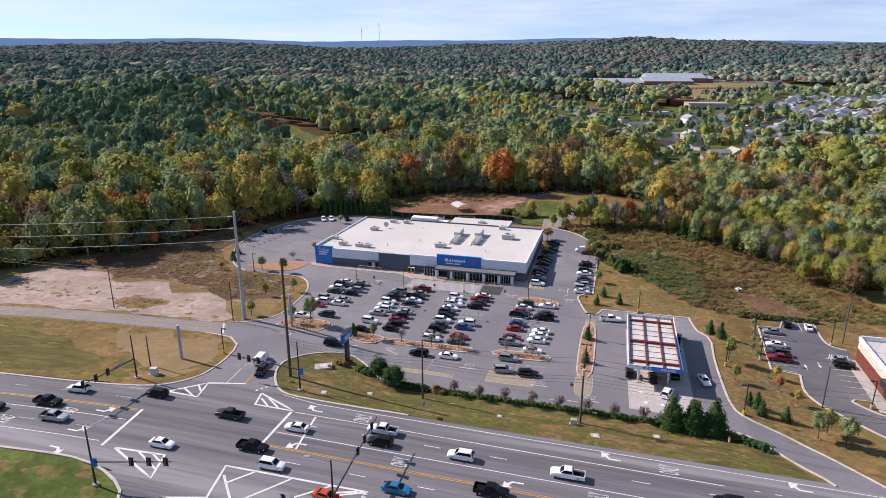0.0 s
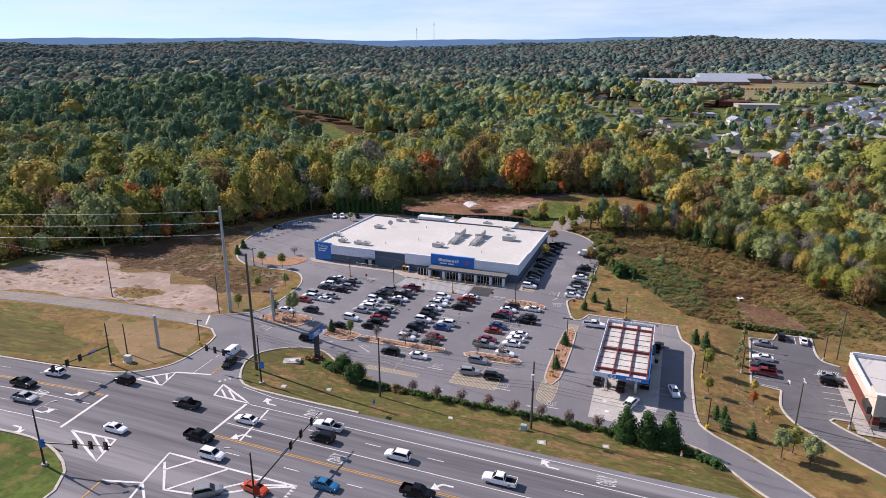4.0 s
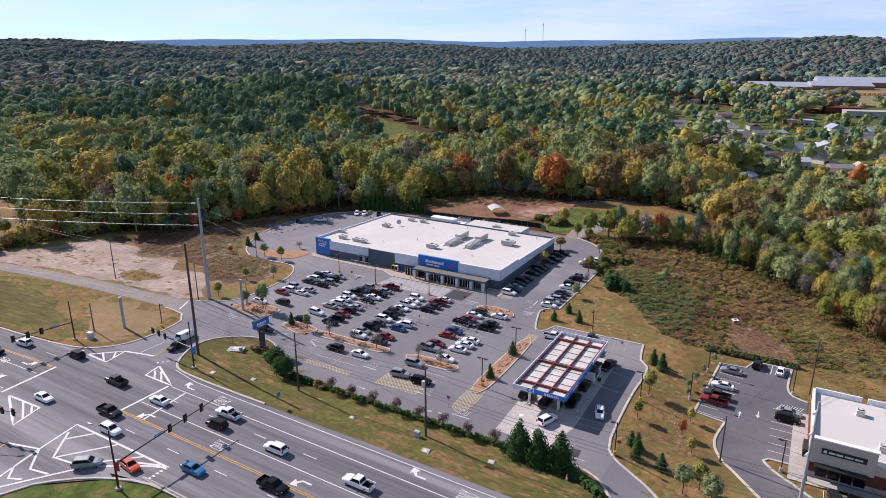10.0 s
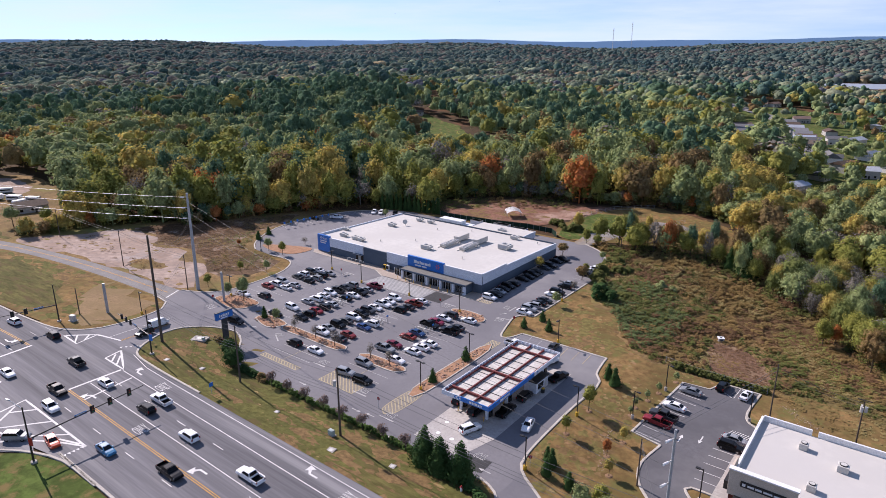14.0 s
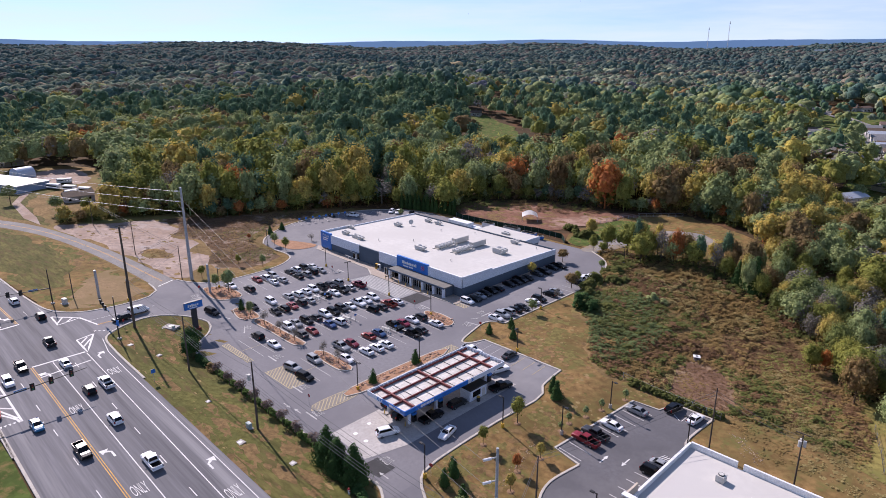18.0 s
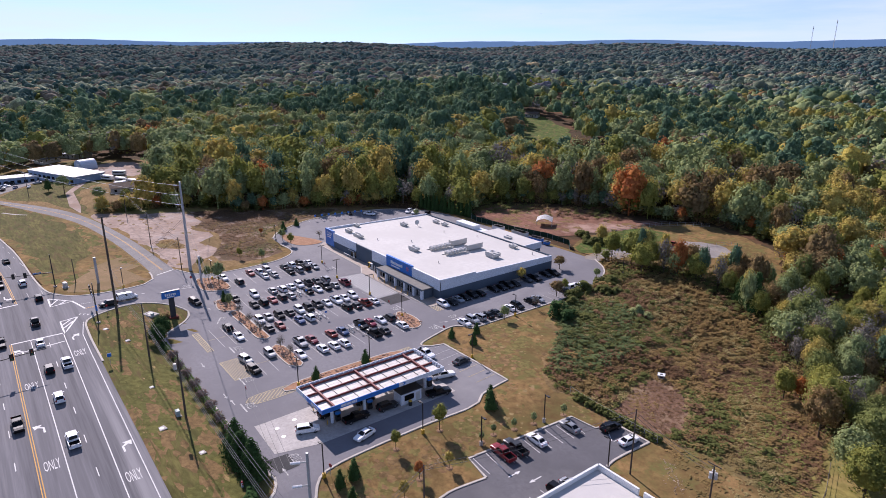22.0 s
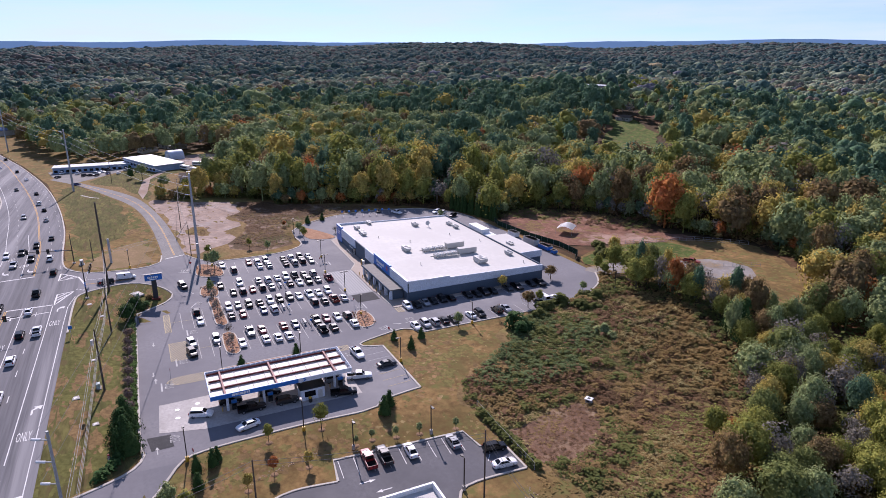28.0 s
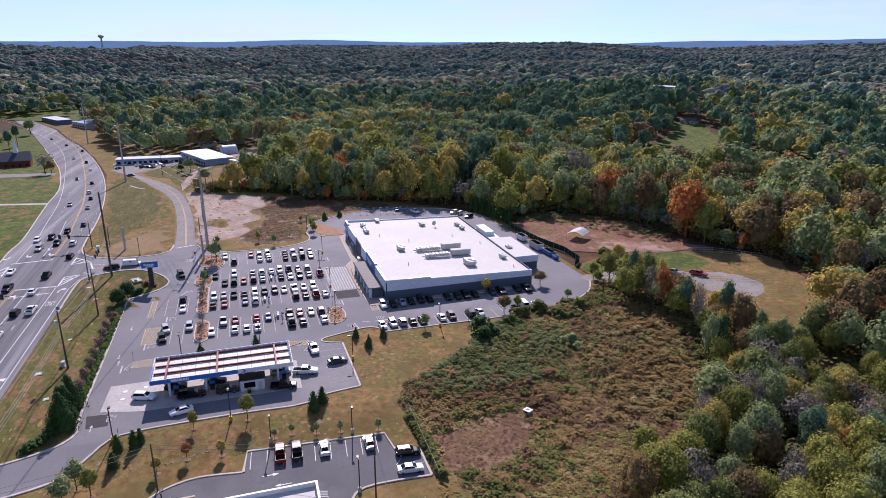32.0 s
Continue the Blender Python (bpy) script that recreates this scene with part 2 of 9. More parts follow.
METAL_ROOF = material("pale_metal_roof", (0.44, 0.47, 0.51), (0.36, 0.39, 0.43), 0.15, 0.5, fine=1)
PAINTS = {
    "w": material("car_white", (0.84, 0.84, 0.84), (0.80, 0.80, 0.80), 0.6, 0.35, clear=0.3, per_object=0.06),
    "k": material("car_black", (0.006, 0.006, 0.007), (0.005, 0.005, 0.006), 0.6, 0.3, clear=0.06, per_object=0.3, gloss=0.25),
    "g": material("car_dark_grey", (0.034, 0.036, 0.040), (0.028, 0.030, 0.034), 0.6, 0.35, clear=0.08, per_object=0.4, gloss=0.3),
    "s": material("car_silver", (0.34, 0.35, 0.36), (0.30, 0.31, 0.32), 0.6, 0.35, metal=0.2, clear=0.3, per_object=0.2),
    "r": material("car_red", (0.22, 0.010, 0.014), (0.18, 0.008, 0.011), 0.6, 0.35, clear=0.12, per_object=0.3),
    "b": material("car_blue", (0.014, 0.045, 0.17), (0.011, 0.036, 0.14), 0.6, 0.35, clear=0.3, per_object=0.3),
    "t": material("car_bright_blue", (0.012, 0.17, 0.34), (0.010, 0.14, 0.29), 0.6, 0.35, clear=0.3),
    "o": material("car_orange", (0.60, 0.065, 0.008), (0.52, 0.055, 0.007), 0.6, 0.35, clear=0.3),
    "n": material("car_tan", (0.28, 0.22, 0.15), (0.24, 0.19, 0.13), 0.6, 0.35, clear=0.3, per_object=0.2),
}
PAINT_WORD = {"w": "white", "k": "black", "g": "dark grey", "s": "silver", "r": "red", "b": "blue", "t": "bright blue", "o": "orange", "n": "tan"}


# ---- ways to build ----
def link_mesh(name, me, parent=None, label=""):
    ob = new(name, me)
    if parent is not None:
        ob.parent = parent
    return tagged(ob, label)


def part(name, bm, mat, parent=None, label=""):
    """Links a bmesh as one mesh object under a thing or a part."""
    me = bpy.data.meshes.new(name)
    bm.normal_update()
    bm.to_mesh(me)
    bm.free()
    for m in mat if isinstance(mat, (list, tuple)) else [mat]:
        me.materials.append(m)
    return link_mesh(name, me, parent, label)


def empty(name, x, y, z, turn=0, label="", category="", group="", kind=""):
    ob = new(name)
    ob.matrix_basis = pose(x, y, z, 0, 0, turn)
    return tagged(ob, label, category, group, kind)


def box(bm, x0, x1, y0, y1, z0, z1, bevel=0.0, mi=0):
    r = bmesh.ops.create_cube(bm, size=1, matrix=Matrix.LocRotScale(((x0 + x1) / 2, (y0 + y1) / 2, (z0 + z1) / 2), None, (x1 - x0, y1 - y0, z1 - z0)))
    fs = {f for v in r["verts"] for f in v.link_faces}
    for f in fs:
        f.material_index = mi
    if bevel:
        es = list({e for v in r["verts"] for e in v.link_edges})
        for f in bmesh.ops.bevel(bm, geom=es, offset=bevel, segments=1, affect="EDGES")["faces"]:
            f.material_index = mi
    return bm


def tube(bm, p, q, r0, r1=None, seg=8, caps=True):
    """A tapered round bar from p to q."""
    p, q = Vector(p), Vector(q)
    r1 = r0 if r1 is None else r1
    m = Matrix.Translation((p + q) / 2) @ (q - p).to_track_quat("Z", "Y").to_matrix().to_4x4()
    bmesh.ops.create_cone(bm, cap_ends=caps, segments=seg, radius1=r0, radius2=r1, depth=(q - p).length, matrix=m)
    return bm


def sweep(bm, pts, r, seg=5):
    """A thin round strand through the points, as one piece."""
    prev = None
    for i, p in enumerate(pts):
        d = (pts[min(i + 1, len(pts) - 1)] - pts[max(i - 1, 0)]).normalized()
        u = d.cross(Vector((0, 0, 1))).normalized()
        w = u.cross(d)
        cur = [bm.verts.new(p + (u * math.cos(6.2832 * k / seg) + w * math.sin(6.2832 * k / seg)) * r) for k in range(seg)]
        if prev:
            for k in range(seg):
                bm.faces.new((prev[k], cur[k], cur[(k + 1) % seg], prev[(k + 1) % seg]))
        prev = cur
    return bm


def mesh_np(name, verts, quads, mat, smooth=False):
    """One mesh from arrays of vertices (n, 3) and four-cornered faces (m, 4)."""
    me = bpy.data.meshes.new(name)
    n, m = len(verts), len(quads)
    k = quads.shape[1]
    me.vertices.add(n), me.loops.add(m * k), me.polygons.add(m)
    me.vertices.foreach_set("co", np.asarray(verts, dtype=np.float32).ravel())
    me.loops.foreach_set("vertex_index", np.asarray(quads, dtype=np.int32).ravel())
    me.polygons.foreach_set("loop_start", np.arange(0, m * k, k, dtype=np.int32))
    me.update(calc_edges=True)
    if smooth:
        me.polygons.foreach_set("use_smooth", np.ones(m, dtype=bool))
    me.materials.append(mat)
    return me


# ---- the lie of the land ----
def unit(v):
    return np.clip(v, 0.0, 1.0)


def highway_level(x):
    return np.interp(x, [-900, -620, -340, -245, -150, -95, -60, 0, 60, 130], [-8, -6, -2, 0.8, 3.2, 4.0, 3.6, 2.95, 2.3, 1.5])


def land(x, y):
    """Height of the ground, for arrays of places: the site lies below the highway, the meadow dips, far hills rise."""
    top = np.interp(x, [-70, -40], [142, 121])
    base = 1.4 * unit((-55 - x) / 30) * unit((185 - y) / 45) - 1.2 * unit((x - 30) / 12) - 1.5 * unit((y - 184) / 15) * unit((x - 15) / 20)
    s = unit((top - y) / (top - 105))
    z = base + (highway_level(x) - base) * s
    r = np.hypot(x, y - 150)
    far = np.interp(r, [0, 500, 1000, 2000, 3000, 4000, 4700, 6000], [0, 0, 5, 21, 47, 70, 83, 92])
    ang = np.arctan2(-x, y - 150)
    far = far * (1 + 0.10 * np.sin(5 * ang + 2.2) + 0.07 * np.sin(11 * ang + 0.5) + 0.035 * np.sin(27 * ang))
    far = far + 24 * np.exp(-((np.degrees(ang) + 4) / 9) ** 2) * unit((r - 1500) / 1200) + 17 * np.exp(-((x + 540) ** 2 + (y - 655) ** 2) / 190 ** 2)
    wave = unit((r - 350) / 1800)
    roll = np.sin(x / 410 + 1.3) * np.cos(y / 530 - 0.7) + 0.6 * np.sin(x / 190 - y / 240) + 0.35 * np.sin(x / 97 + y / 121 + 2) + 0.5 * np.sin(y / 310 + x / 700)
    return z * unit((900 - r) / 500) + far + wave * roll * 15


XL = np.concatenate([-150 - 270 - np.geomspace(12, 4900, 46)[::-1], np.arange(-420, -150, 10.0), np.arange(-150, 111, 5.0), 110 + np.geomspace(7, 4900, 40)])
YL = np.concatenate([-60 - np.geomspace(12, 1500, 18)[::-1], np.arange(-60, 60, 10.0), np.arange(60, 331, 5.0), 330 + np.geomspace(7, 4700, 44)])
LAND = land(XL[:, None], YL[None, :])


def heights(x, y):
    """Heights on the sheet of ground itself, for arrays of places."""
    x, y = np.asarray(x, dtype=float), np.asarray(y, dtype=float)
    i = np.clip(np.searchsorted(XL, x) - 1, 0, len(XL) - 2)
    j = np.clip(np.searchsorted(YL, y) - 1, 0, len(YL) - 2)
    u, v = unit((x - XL[i]) / (XL[i + 1] - XL[i])), unit((y - YL[j]) / (YL[j + 1] - YL[j]))
    return LAND[i, j] * (1 - u) * (1 - v) + LAND[i + 1, j] * u * (1 - v) + LAND[i, j + 1] * (1 - u) * v + LAND[i + 1, j + 1] * u * v


def gz(x, y):
    return float(heights(x, y))


def smooth_line(pts, step=2.0, closed=False):
    """A rounded line through the points, with a point every few metres."""
    p = [Vector((a, b, 0)) for a, b in pts]
    out, n = [], len(p)
    for i in range(n if closed else n - 1):
        a, b, c, d = (p[(i + k) % n] if closed else p[min(max(i + k, 0), n - 1)] for k in (-1, 0, 1, 2))
        m = max(1, int((c - b).length / step))
        for k in range(m):
            t = k / m
            out.append(0.5 * ((2 * b) + (c - a) * t + (2 * a - 5 * b + 4 * c - d) * t * t + (3 * b - a - 3 * c + d) * t ** 3))
    if not closed:
        out.append(p[-1])
    return [(v.x, v.y) for v in out]


def ragged(pts, amount, step=3.0, seed=0):
    rng = random.Random(seed)
    return [(x + rng.uniform(-amount, amount), y + rng.uniform(-amount, amount)) for x, y in smooth_line(pts, step, True)]


def sheet(name, pts, mat, lift, parent=None, label="", category="", kind="structure", hill=None):
    """A flat area with the outline pts, laid on the ground at the given lift."""
    bm = bmesh.new()
    corner = [bm.verts.new((x, y, 0)) for x, y in pts]
    for tri in geometry.tessellate_polygon([[Vector((x, y, 0)) for x, y in pts]]):
        if len(set(tri)) == 3:
            bm.faces.new([corner[i] for i in tri])
    xs, ys = [p[0] for p in pts], [p[1] for p in pts]
    for x in XL[(XL > min(xs)) & (XL < max(xs))]:
        bmesh.ops.bisect_plane(bm, geom=bm.verts[:] + bm.edges[:] + bm.faces[:], plane_co=(x, 0, 0), plane_no=(1, 0, 0))
    for y in YL[(YL > min(ys)) & (YL < max(ys))]:
        bmesh.ops.bisect_plane(bm, geom=bm.verts[:] + bm.edges[:] + bm.faces[:], plane_co=(0, y, 0), plane_no=(0, 1, 0))
    co = np.array([v.co[:] for v in bm.verts])
    for v, z in zip(bm.verts, heights(co[:, 0], co[:, 1])):
        v.co.z = z + lift
    bmesh.ops.recalc_face_normals(bm, faces=bm.faces[:])
    if sum(f.normal.z * f.calc_area() for f in bm.faces) < 0:
        bmesh.ops.reverse_faces(bm, faces=bm.faces[:])
    ob = part(name, bm, mat, parent, label)
    return tagged(ob, "", category, "", "" if parent else kind)


def band(pts, width, lift, bm=None):
    """A painted line or strip of the given width along pts, on the ground."""
    bm = bm or bmesh.new()
    fine = [pts[0]]
    for a, b in zip(pts, pts[1:]):
        m = max(1, int(math.dist(a, b) / 2.5))
        fine += [(a[0] + (b[0] - a[0]) * k / m, a[1] + (b[1] - a[1]) * k / m) for k in range(1, m + 1)]
    rows = []
    for i, (x, y) in enumerate(fine):
        a, b = fine[max(i - 1, 0)], fine[min(i + 1, len(fine) - 1)]
        d = Vector((b[0] - a[0], b[1] - a[1])).normalized() * (width / 2)
        rows.append([bm.verts.new((x + s * -d.y, y + s * d.x, gz(x + s * -d.y, y + s * d.x) + lift)) for s in (-1, 1)])
    for (a, b), (c, d) in zip(rows, rows[1:]):
        bm.faces.new((a, c, d, b))
    return bm


def kerb(pts, closed=False, width=0.5, high=0.2, lift=0.0, mat=None, parent=None):
    """A raised kerb swept along a line."""
    bm = bmesh.new()
    if closed:
        pts = pts + [pts[0], pts[1]]
    rings = []
    for i, (x, y) in enumerate(pts):
        a, b = pts[max(i - 1, 0)], pts[min(i + 1, len(pts) - 1)]
        d = Vector((b[0] - a[0], b[1] - a[1]))
        if d.length < 1e-6:
            continue
        d = d.normalized()
        ring = []
        for s, h in ((-0.5, -0.1), (-0.5, high - 0.04), (-0.38, high), (0.38, high), (0.5, high - 0.04), (0.5, -0.1)):
            px, py = x - d.y * s * width, y + d.x * s * width
            ring.append(bm.verts.new((px, py, gz(px, py) + lift + h)))
        rings.append(ring)
    for r, q in zip(rings, rings[1:]):
        for k in range(5):
            bm.faces.new((r[k], q[k], q[k + 1], r[k + 1]))
    bmesh.ops.recalc_face_normals(bm, faces=bm.faces[:])
    return part("kerb", bm, mat or KERB, parent)


# ---- ground ----
def grid_ground():
    gx, gy = np.meshgrid(XL, YL, indexing="ij")
    v = np.stack([gx, gy, LAND - 0.15], -1).reshape(-1, 3)
    i, j = np.meshgrid(np.arange(len(XL) - 1), np.arange(len(YL) - 1), indexing="ij")
    a = (i * len(YL) + j).ravel()
    q = np.stack([a, a + len(YL), a + len(YL) + 1, a + 1], -1)
    return tagged(new("ground", mesh_np("ground", v, q, LITTER, True)), "brown leaf-littered woodland ground rising to far hills", "ground", kind="structure")


grid_ground()
SITE = [(-100, 97), (395, 97), (395, 190), (60, 190), (30, 200), (0, 225), (-5, 255), (-15, 264), (-112, 264), (-142, 240), (-145, 200), (-134, 170), (-106, 140)]
sheet("lawn", SITE, DRY_GRASS, 0.0, label="dry tan mown grass round the store site", category="grass")
sheet("verge", smooth_line([(-60, 103.5), (-67, 110), (-70, 116), (-69.5, 122), (-65, 127.5), (-59, 130), (-53.5, 126.5), (-46, 120), (-20, 119.5), (20, 119.5), (28, 118.5), (36, 107), (38, 103.3), (0, 103)], 3, True), STRIP_GRASS, 0.02,
      label="mown yellow-green grass verge beside the highway", category="grass")
sheet("west_verge", [(-84, 117), (-86, 124), (-91, 128.5), (-99, 129), (-143, 126.4), (-185, 120.3), (-222, 108.2), (-262, 93), (-283, 76), (-215, 87), (-153, 95.5), (-108, 98.3), (-93, 100), (-86, 105)], DRY_GRASS, 0.02,
      label="dry grass wedge between highway and side road", category="grass")
sheet("west_verge_green", ragged([(-150, 98), (-200, 92), (-255, 84), (-262, 91), (-205, 112), (-150, 117), (-120, 112), (-110, 103)], 2.0, 6, 5), STRIP_GRASS, 0.035, label="greener patch of verge grass", category="grass")
sheet("bare_verge_soil", ragged([(-88, 108), (-90, 124), (-104, 126), (-122, 124), (-112, 114), (-98, 106)], 3.0, 2.5, 2), material("bare_clay_soil", (0.270, 0.185, 0.100), (0.205, 0.150, 0.072), 0.12, 1.0, fine=1.5, spot=(0.2, 0.15, 0.07)), 0.05, label="bare reddish soil by the kerb", category="soil")
sheet("corner_lawn", [(-71, -60), (-70, 66), (-73, 70), (-79, 73.6), (-87, 75.2), (-102, 74.4), (-122, 73.8), (-186, 66.2), (-237, 60.3), (-322, 40.8), (-440, 4.8), (-582, -43), (-600, -60)], GREEN_GRASS, 0.0, label="green lawn at the street corner", category="grass")
sheet("near_corner_lawn", [(395, -60), (395, 76.5), (-22, 76.3), (-33, 76), (-40, 73.8), (-49.5, 66.3), (-51.4, 62), (-52, -60)], GREEN_GRASS, 0.0, label="green lawn at the near street corner", category="grass")
sheet("west_ground", ragged([(-99, 126), (-205, 110), (-262, 94), (-284, 80), (-340, 72), (-378, 140), (-356, 186), (-288, 184), (-225, 164), (-200, 186), (-170, 206), (-150, 236), (-138, 230), (-120, 182), (-96, 170)], 1.0, 5, 61), SCRUB_SOIL, 0.006, label="rough weedy ground west of the store", category="ground")
sheet("dirt_lot", ragged([(-98, 138), (-118, 137), (-150, 134), (-178, 130), (-200, 128), (-188, 150), (-183, 163), (-162, 166), (-154, 158), (-136, 163), (-128, 154), (-117, 157), (-106, 150)], 1.5, 4, 3), PALE_DIRT, 0.03, label="pale bare dirt and gravel lot", category="dirt")
sheet("weed_patch", ragged([(-122, 147), (-128, 140), (-138, 142), (-136, 148)], 0.8, 2, 4), SCRUB_SOIL, 0.05, label="weedy patch on the dirt lot", category="weeds")
sheet("weed_field", ragged([(-106, 152), (-117, 158), (-136, 164), (-156, 160), (-164, 168), (-182, 166), (-176, 182), (-160, 204), (-146, 226), (-136, 190), (-122, 178), (-100, 176), (-94, 165), (-98, 156)], 1.5, 4, 6), material("weedy_clay", (0.160, 0.100, 0.060), (0.095, 0.068, 0.038), 0.08, 1.0, bump=0.06, fine=0.7, spot=(0.31, 0.225, 0.165), blotch=1.6, grain=0.5), 0.015, label="brown weedy ground behind the dirt lot", category="weeds")
sheet("meadow", ragged([(8, 206), (15, 206), (21, 192), (26, 186), (33, 182.5), (39, 185.5), (58, 185.5), (64, 189), (92, 188), (120, 196), (110, 215), (84, 214), (70, 222), (59, 238), (49, 249), (30, 260), (19, 264), (4, 261), (-5, 253), (-7, 232), (1, 215)], 0.8, 3, 7), SCRUB_SOIL, 0.03, label="brown overgrown meadow ground", category="meadow")
sheet("mown_strip", ragged([(83, 187), (81, 204), (77, 215), (84, 222), (104, 218), (124, 206), (122, 188), (100, 185)], 0.7, 3, 73), material("strip_turf", (0.270, 0.225, 0.070), (0.180, 0.165, 0.050), 0.12, 1.0, bump=0.05, fine=0.8, spot=(0.33, 0.23, 0.09), grain=0.55), 0.05, label="mown yellow-green grass beside the meadow", category="grass")
BARE = material("bare_reddish_turf", (0.300, 0.180, 0.088), (0.235, 0.148, 0.066), 0.18, 1.0, bump=0.06, fine=0.6, spot=(0.16, 0.13, 0.045), blotch=1.8, grain=0.5)
sheet("red_soil", ragged([(-108, 280), (-104, 295), (-95, 303), (-77, 315), (-53, 319), (-37, 322), (-44, 292), (-52, 272), (-70, 267), (-90, 266)], 2.0, 4, 8), RED_SOIL, 0.03, label="cleared red clay soil behind the store", category="soil")
sheet("yard", ragged([(-44, 294), (-37, 323), (-22, 337), (5, 327), (14, 322), (32, 290), (12, 281), (-8, 272), (-26, 267), (-37, 267)], 1.5, 4, 9), DRY_GRASS, 0.03, label="rough tan grass yard behind the store", category="grass")
sheet("green_plot", ragged([(-42, 292), (-36, 312), (-22, 306), (-27, 268), (-36, 268)], 1.0, 4, 16), GREEN_GRASS, 0.05, label="fenced plot of green grass", category="grass")
sheet("gravel_drive", ragged([(-27, 262), (-27, 280), (-20, 296), (-10, 304), (4, 306), (6, 299), (-6, 294), (-14, 284), (-20, 262)], 0.9, 3, 10), material("grey_gravel", (0.30, 0.275, 0.25), (0.22, 0.20, 0.18), 0.2, 1.0, fine=1.5, spot=(0.25, 0.19, 0.12)), 0.07, label="grey gravel track", category="track")
sheet("suburb_ground", ragged([(-150, 900), (-70, 660), (-10, 545), (24, 415), (110, 445), (230, 505), (330, 620), (420, 785), (520, 1390), (200, 1380), (60, 860)], 6, 40, 17), GREEN_GRASS, 0.25, label="suburban lawns among the houses", category="grass")
sheet("far_field", ragged([(-228, 446), (-232, 486), (-292, 538), (-345, 566), (-360, 545), (-310, 505), (-270, 462)], 3, 12, 11), GREEN_GRASS, 0.2, label="mown field between the woods", category="field")
sheet("school_field", ragged([(-70, 1160), (0, 1085), (20, 900), (70, 925), (150, 1050), (215, 1160), (330, 1210), (300, 1420), (-60, 1420), (-110, 1300)], 4, 25, 12), material("playing_field", (0.255, 0.205, 0.110), (0.17, 0.15, 0.075), 0.03, 1.0, fine=0.2, spot=(0.15, 0.16, 0.07)), 0.6, label="dry playing field", category="field")
sheet("sports_field", ragged([(235, 1200), (300, 1220), (330, 1330), (250, 1300)], 3, 25, 13), material("turf_green", (0.07, 0.19, 0.045), None, 0.02, 1.0), 0.8, label="green sports field", category="field")
sheet("school_apron", ragged([(-110, 1270), (260, 1320), (330, 1500), (260, 1760), (-90, 1720)], 5, 40, 14), material("pale_yard", (0.33, 0.29, 0.25), None, 0.02, 1.0), 0.5, label="pale paved yard round the school", category="yard")
sheet("hill_clearing", ragged([(-130, 2900), (230, 3050), (330, 3350), (-60, 3400)], 20, 90, 15), DRY_GRASS, 6.0, label="tan hillside clearing", category="field")
sheet("roadside_grass", [(-262, 92), (-283, 75.5), (-366, 55), (-452, 29), (-512, 6), (-572, -14), (-640, -46), (-690, -40), (-600, 30), (-500, 60), (-420, 92), (-380, 124), (-350, 118), (-330, 72), (-300, 78)], DRY_GRASS, 0.02, label="dry roadside grass by the motel", category="grass")
sheet("house_lawn", ragged([(-200, 128), (-262, 134), (-300, 168), (-350, 168), (-372, 140), (-330, 136), (-300, 112), (-276, 98), (-240, 116), (-206, 126)], 1.5, 6, 31), STRIP_GRASS, 0.02, label="rough lawn round the small houses", category="grass")
sheet("west_field", ragged([(-600, 42), (-700, 44), (-800, 4), (-1000, -70), (-1050, -160), (-900, -176), (-720, -124), (-640, -20)], 5, 30, 62), GREEN_GRASS, 0.4, label="green fields beside the far road", category="field")
sheet("far_lot", ragged([(-1140, -150), (-1300, -176), (-1310, -290), (-1150, -270)], 4, 30, 63), CONCRETE, 0.6, label="pale paved yard beyond the road", category="yard")
sheet("church_lot", [(-288, 12), (-286, 47), (-297, 45), (-303, 14), (-312, -30), (-296, -30)], SIDE_ROAD, 0.05, label="grey paved church drive", category="road")
sheet("lawn_path", [(-201, 26), (-191, 66.5), (-187.5, 67), (-197, 26)], CONCRETE, 0.05, label="pale path over the lawn", category="path")
tagged(part("grass_path", band([(-229.5, 96.5), (-220.8, 101.2), (-216.5, 105.2)], 1.0, 0.07), CONCRETE), "short pale concrete flume in the verge", "path", kind="structure")
sheet("rough_verge", ragged([(-255, 61), (-330, 40), (-345, 30), (-300, 44), (-262, 50)], 1.0, 3, 44), DRY_GRASS, 0.03, label="brown roadside verge", category="grass")
sheet("motel_lot", [(-262, 93), (-276, 92), (-300, 108), (-330, 134), (-356, 118), (-330, 72), (-300, 78)], SIDE_ROAD, 0.06, label="grey motel car park", category="car park")
sheet("lane", [(-205, 125), (-222, 127.5), (-262, 130), (-330, 159), (-336, 156), (-262, 126.4), (-224, 123)], PALE_DIRT, 0.05, label="pale lane to the houses", category="road")
sheet("field_lane", [(-222, 442), (-150, 455), (-100, 470), (-102, 476), (-160, 462), (-226, 449)], PALE_DIRT, 0.3, label="pale lane by the far houses", category="road")
for pts in ([(20, 600), (130, 660), (270, 730), (430, 840)], [(100, 700), (120, 800), (190, 860), (330, 900), (450, 980)], [(200, 700), (240, 900), (300, 1100), (330, 1300)], [(380, 820), (420, 1000), (470, 1200)]):
    tagged(part("far_street", band(smooth_line(pts, 20), 9, 0.6), SIDE_ROAD), "grey street among the far houses", "road", kind="structure")
sheet("far_street", [(-150, 905), (-60, 760), (-20, 640), (8, 545), (18, 548), (-6, 650), (-46, 766), (-136, 912)], SIDE_ROAD, 0.7, label="grey street among the far houses", category="road")

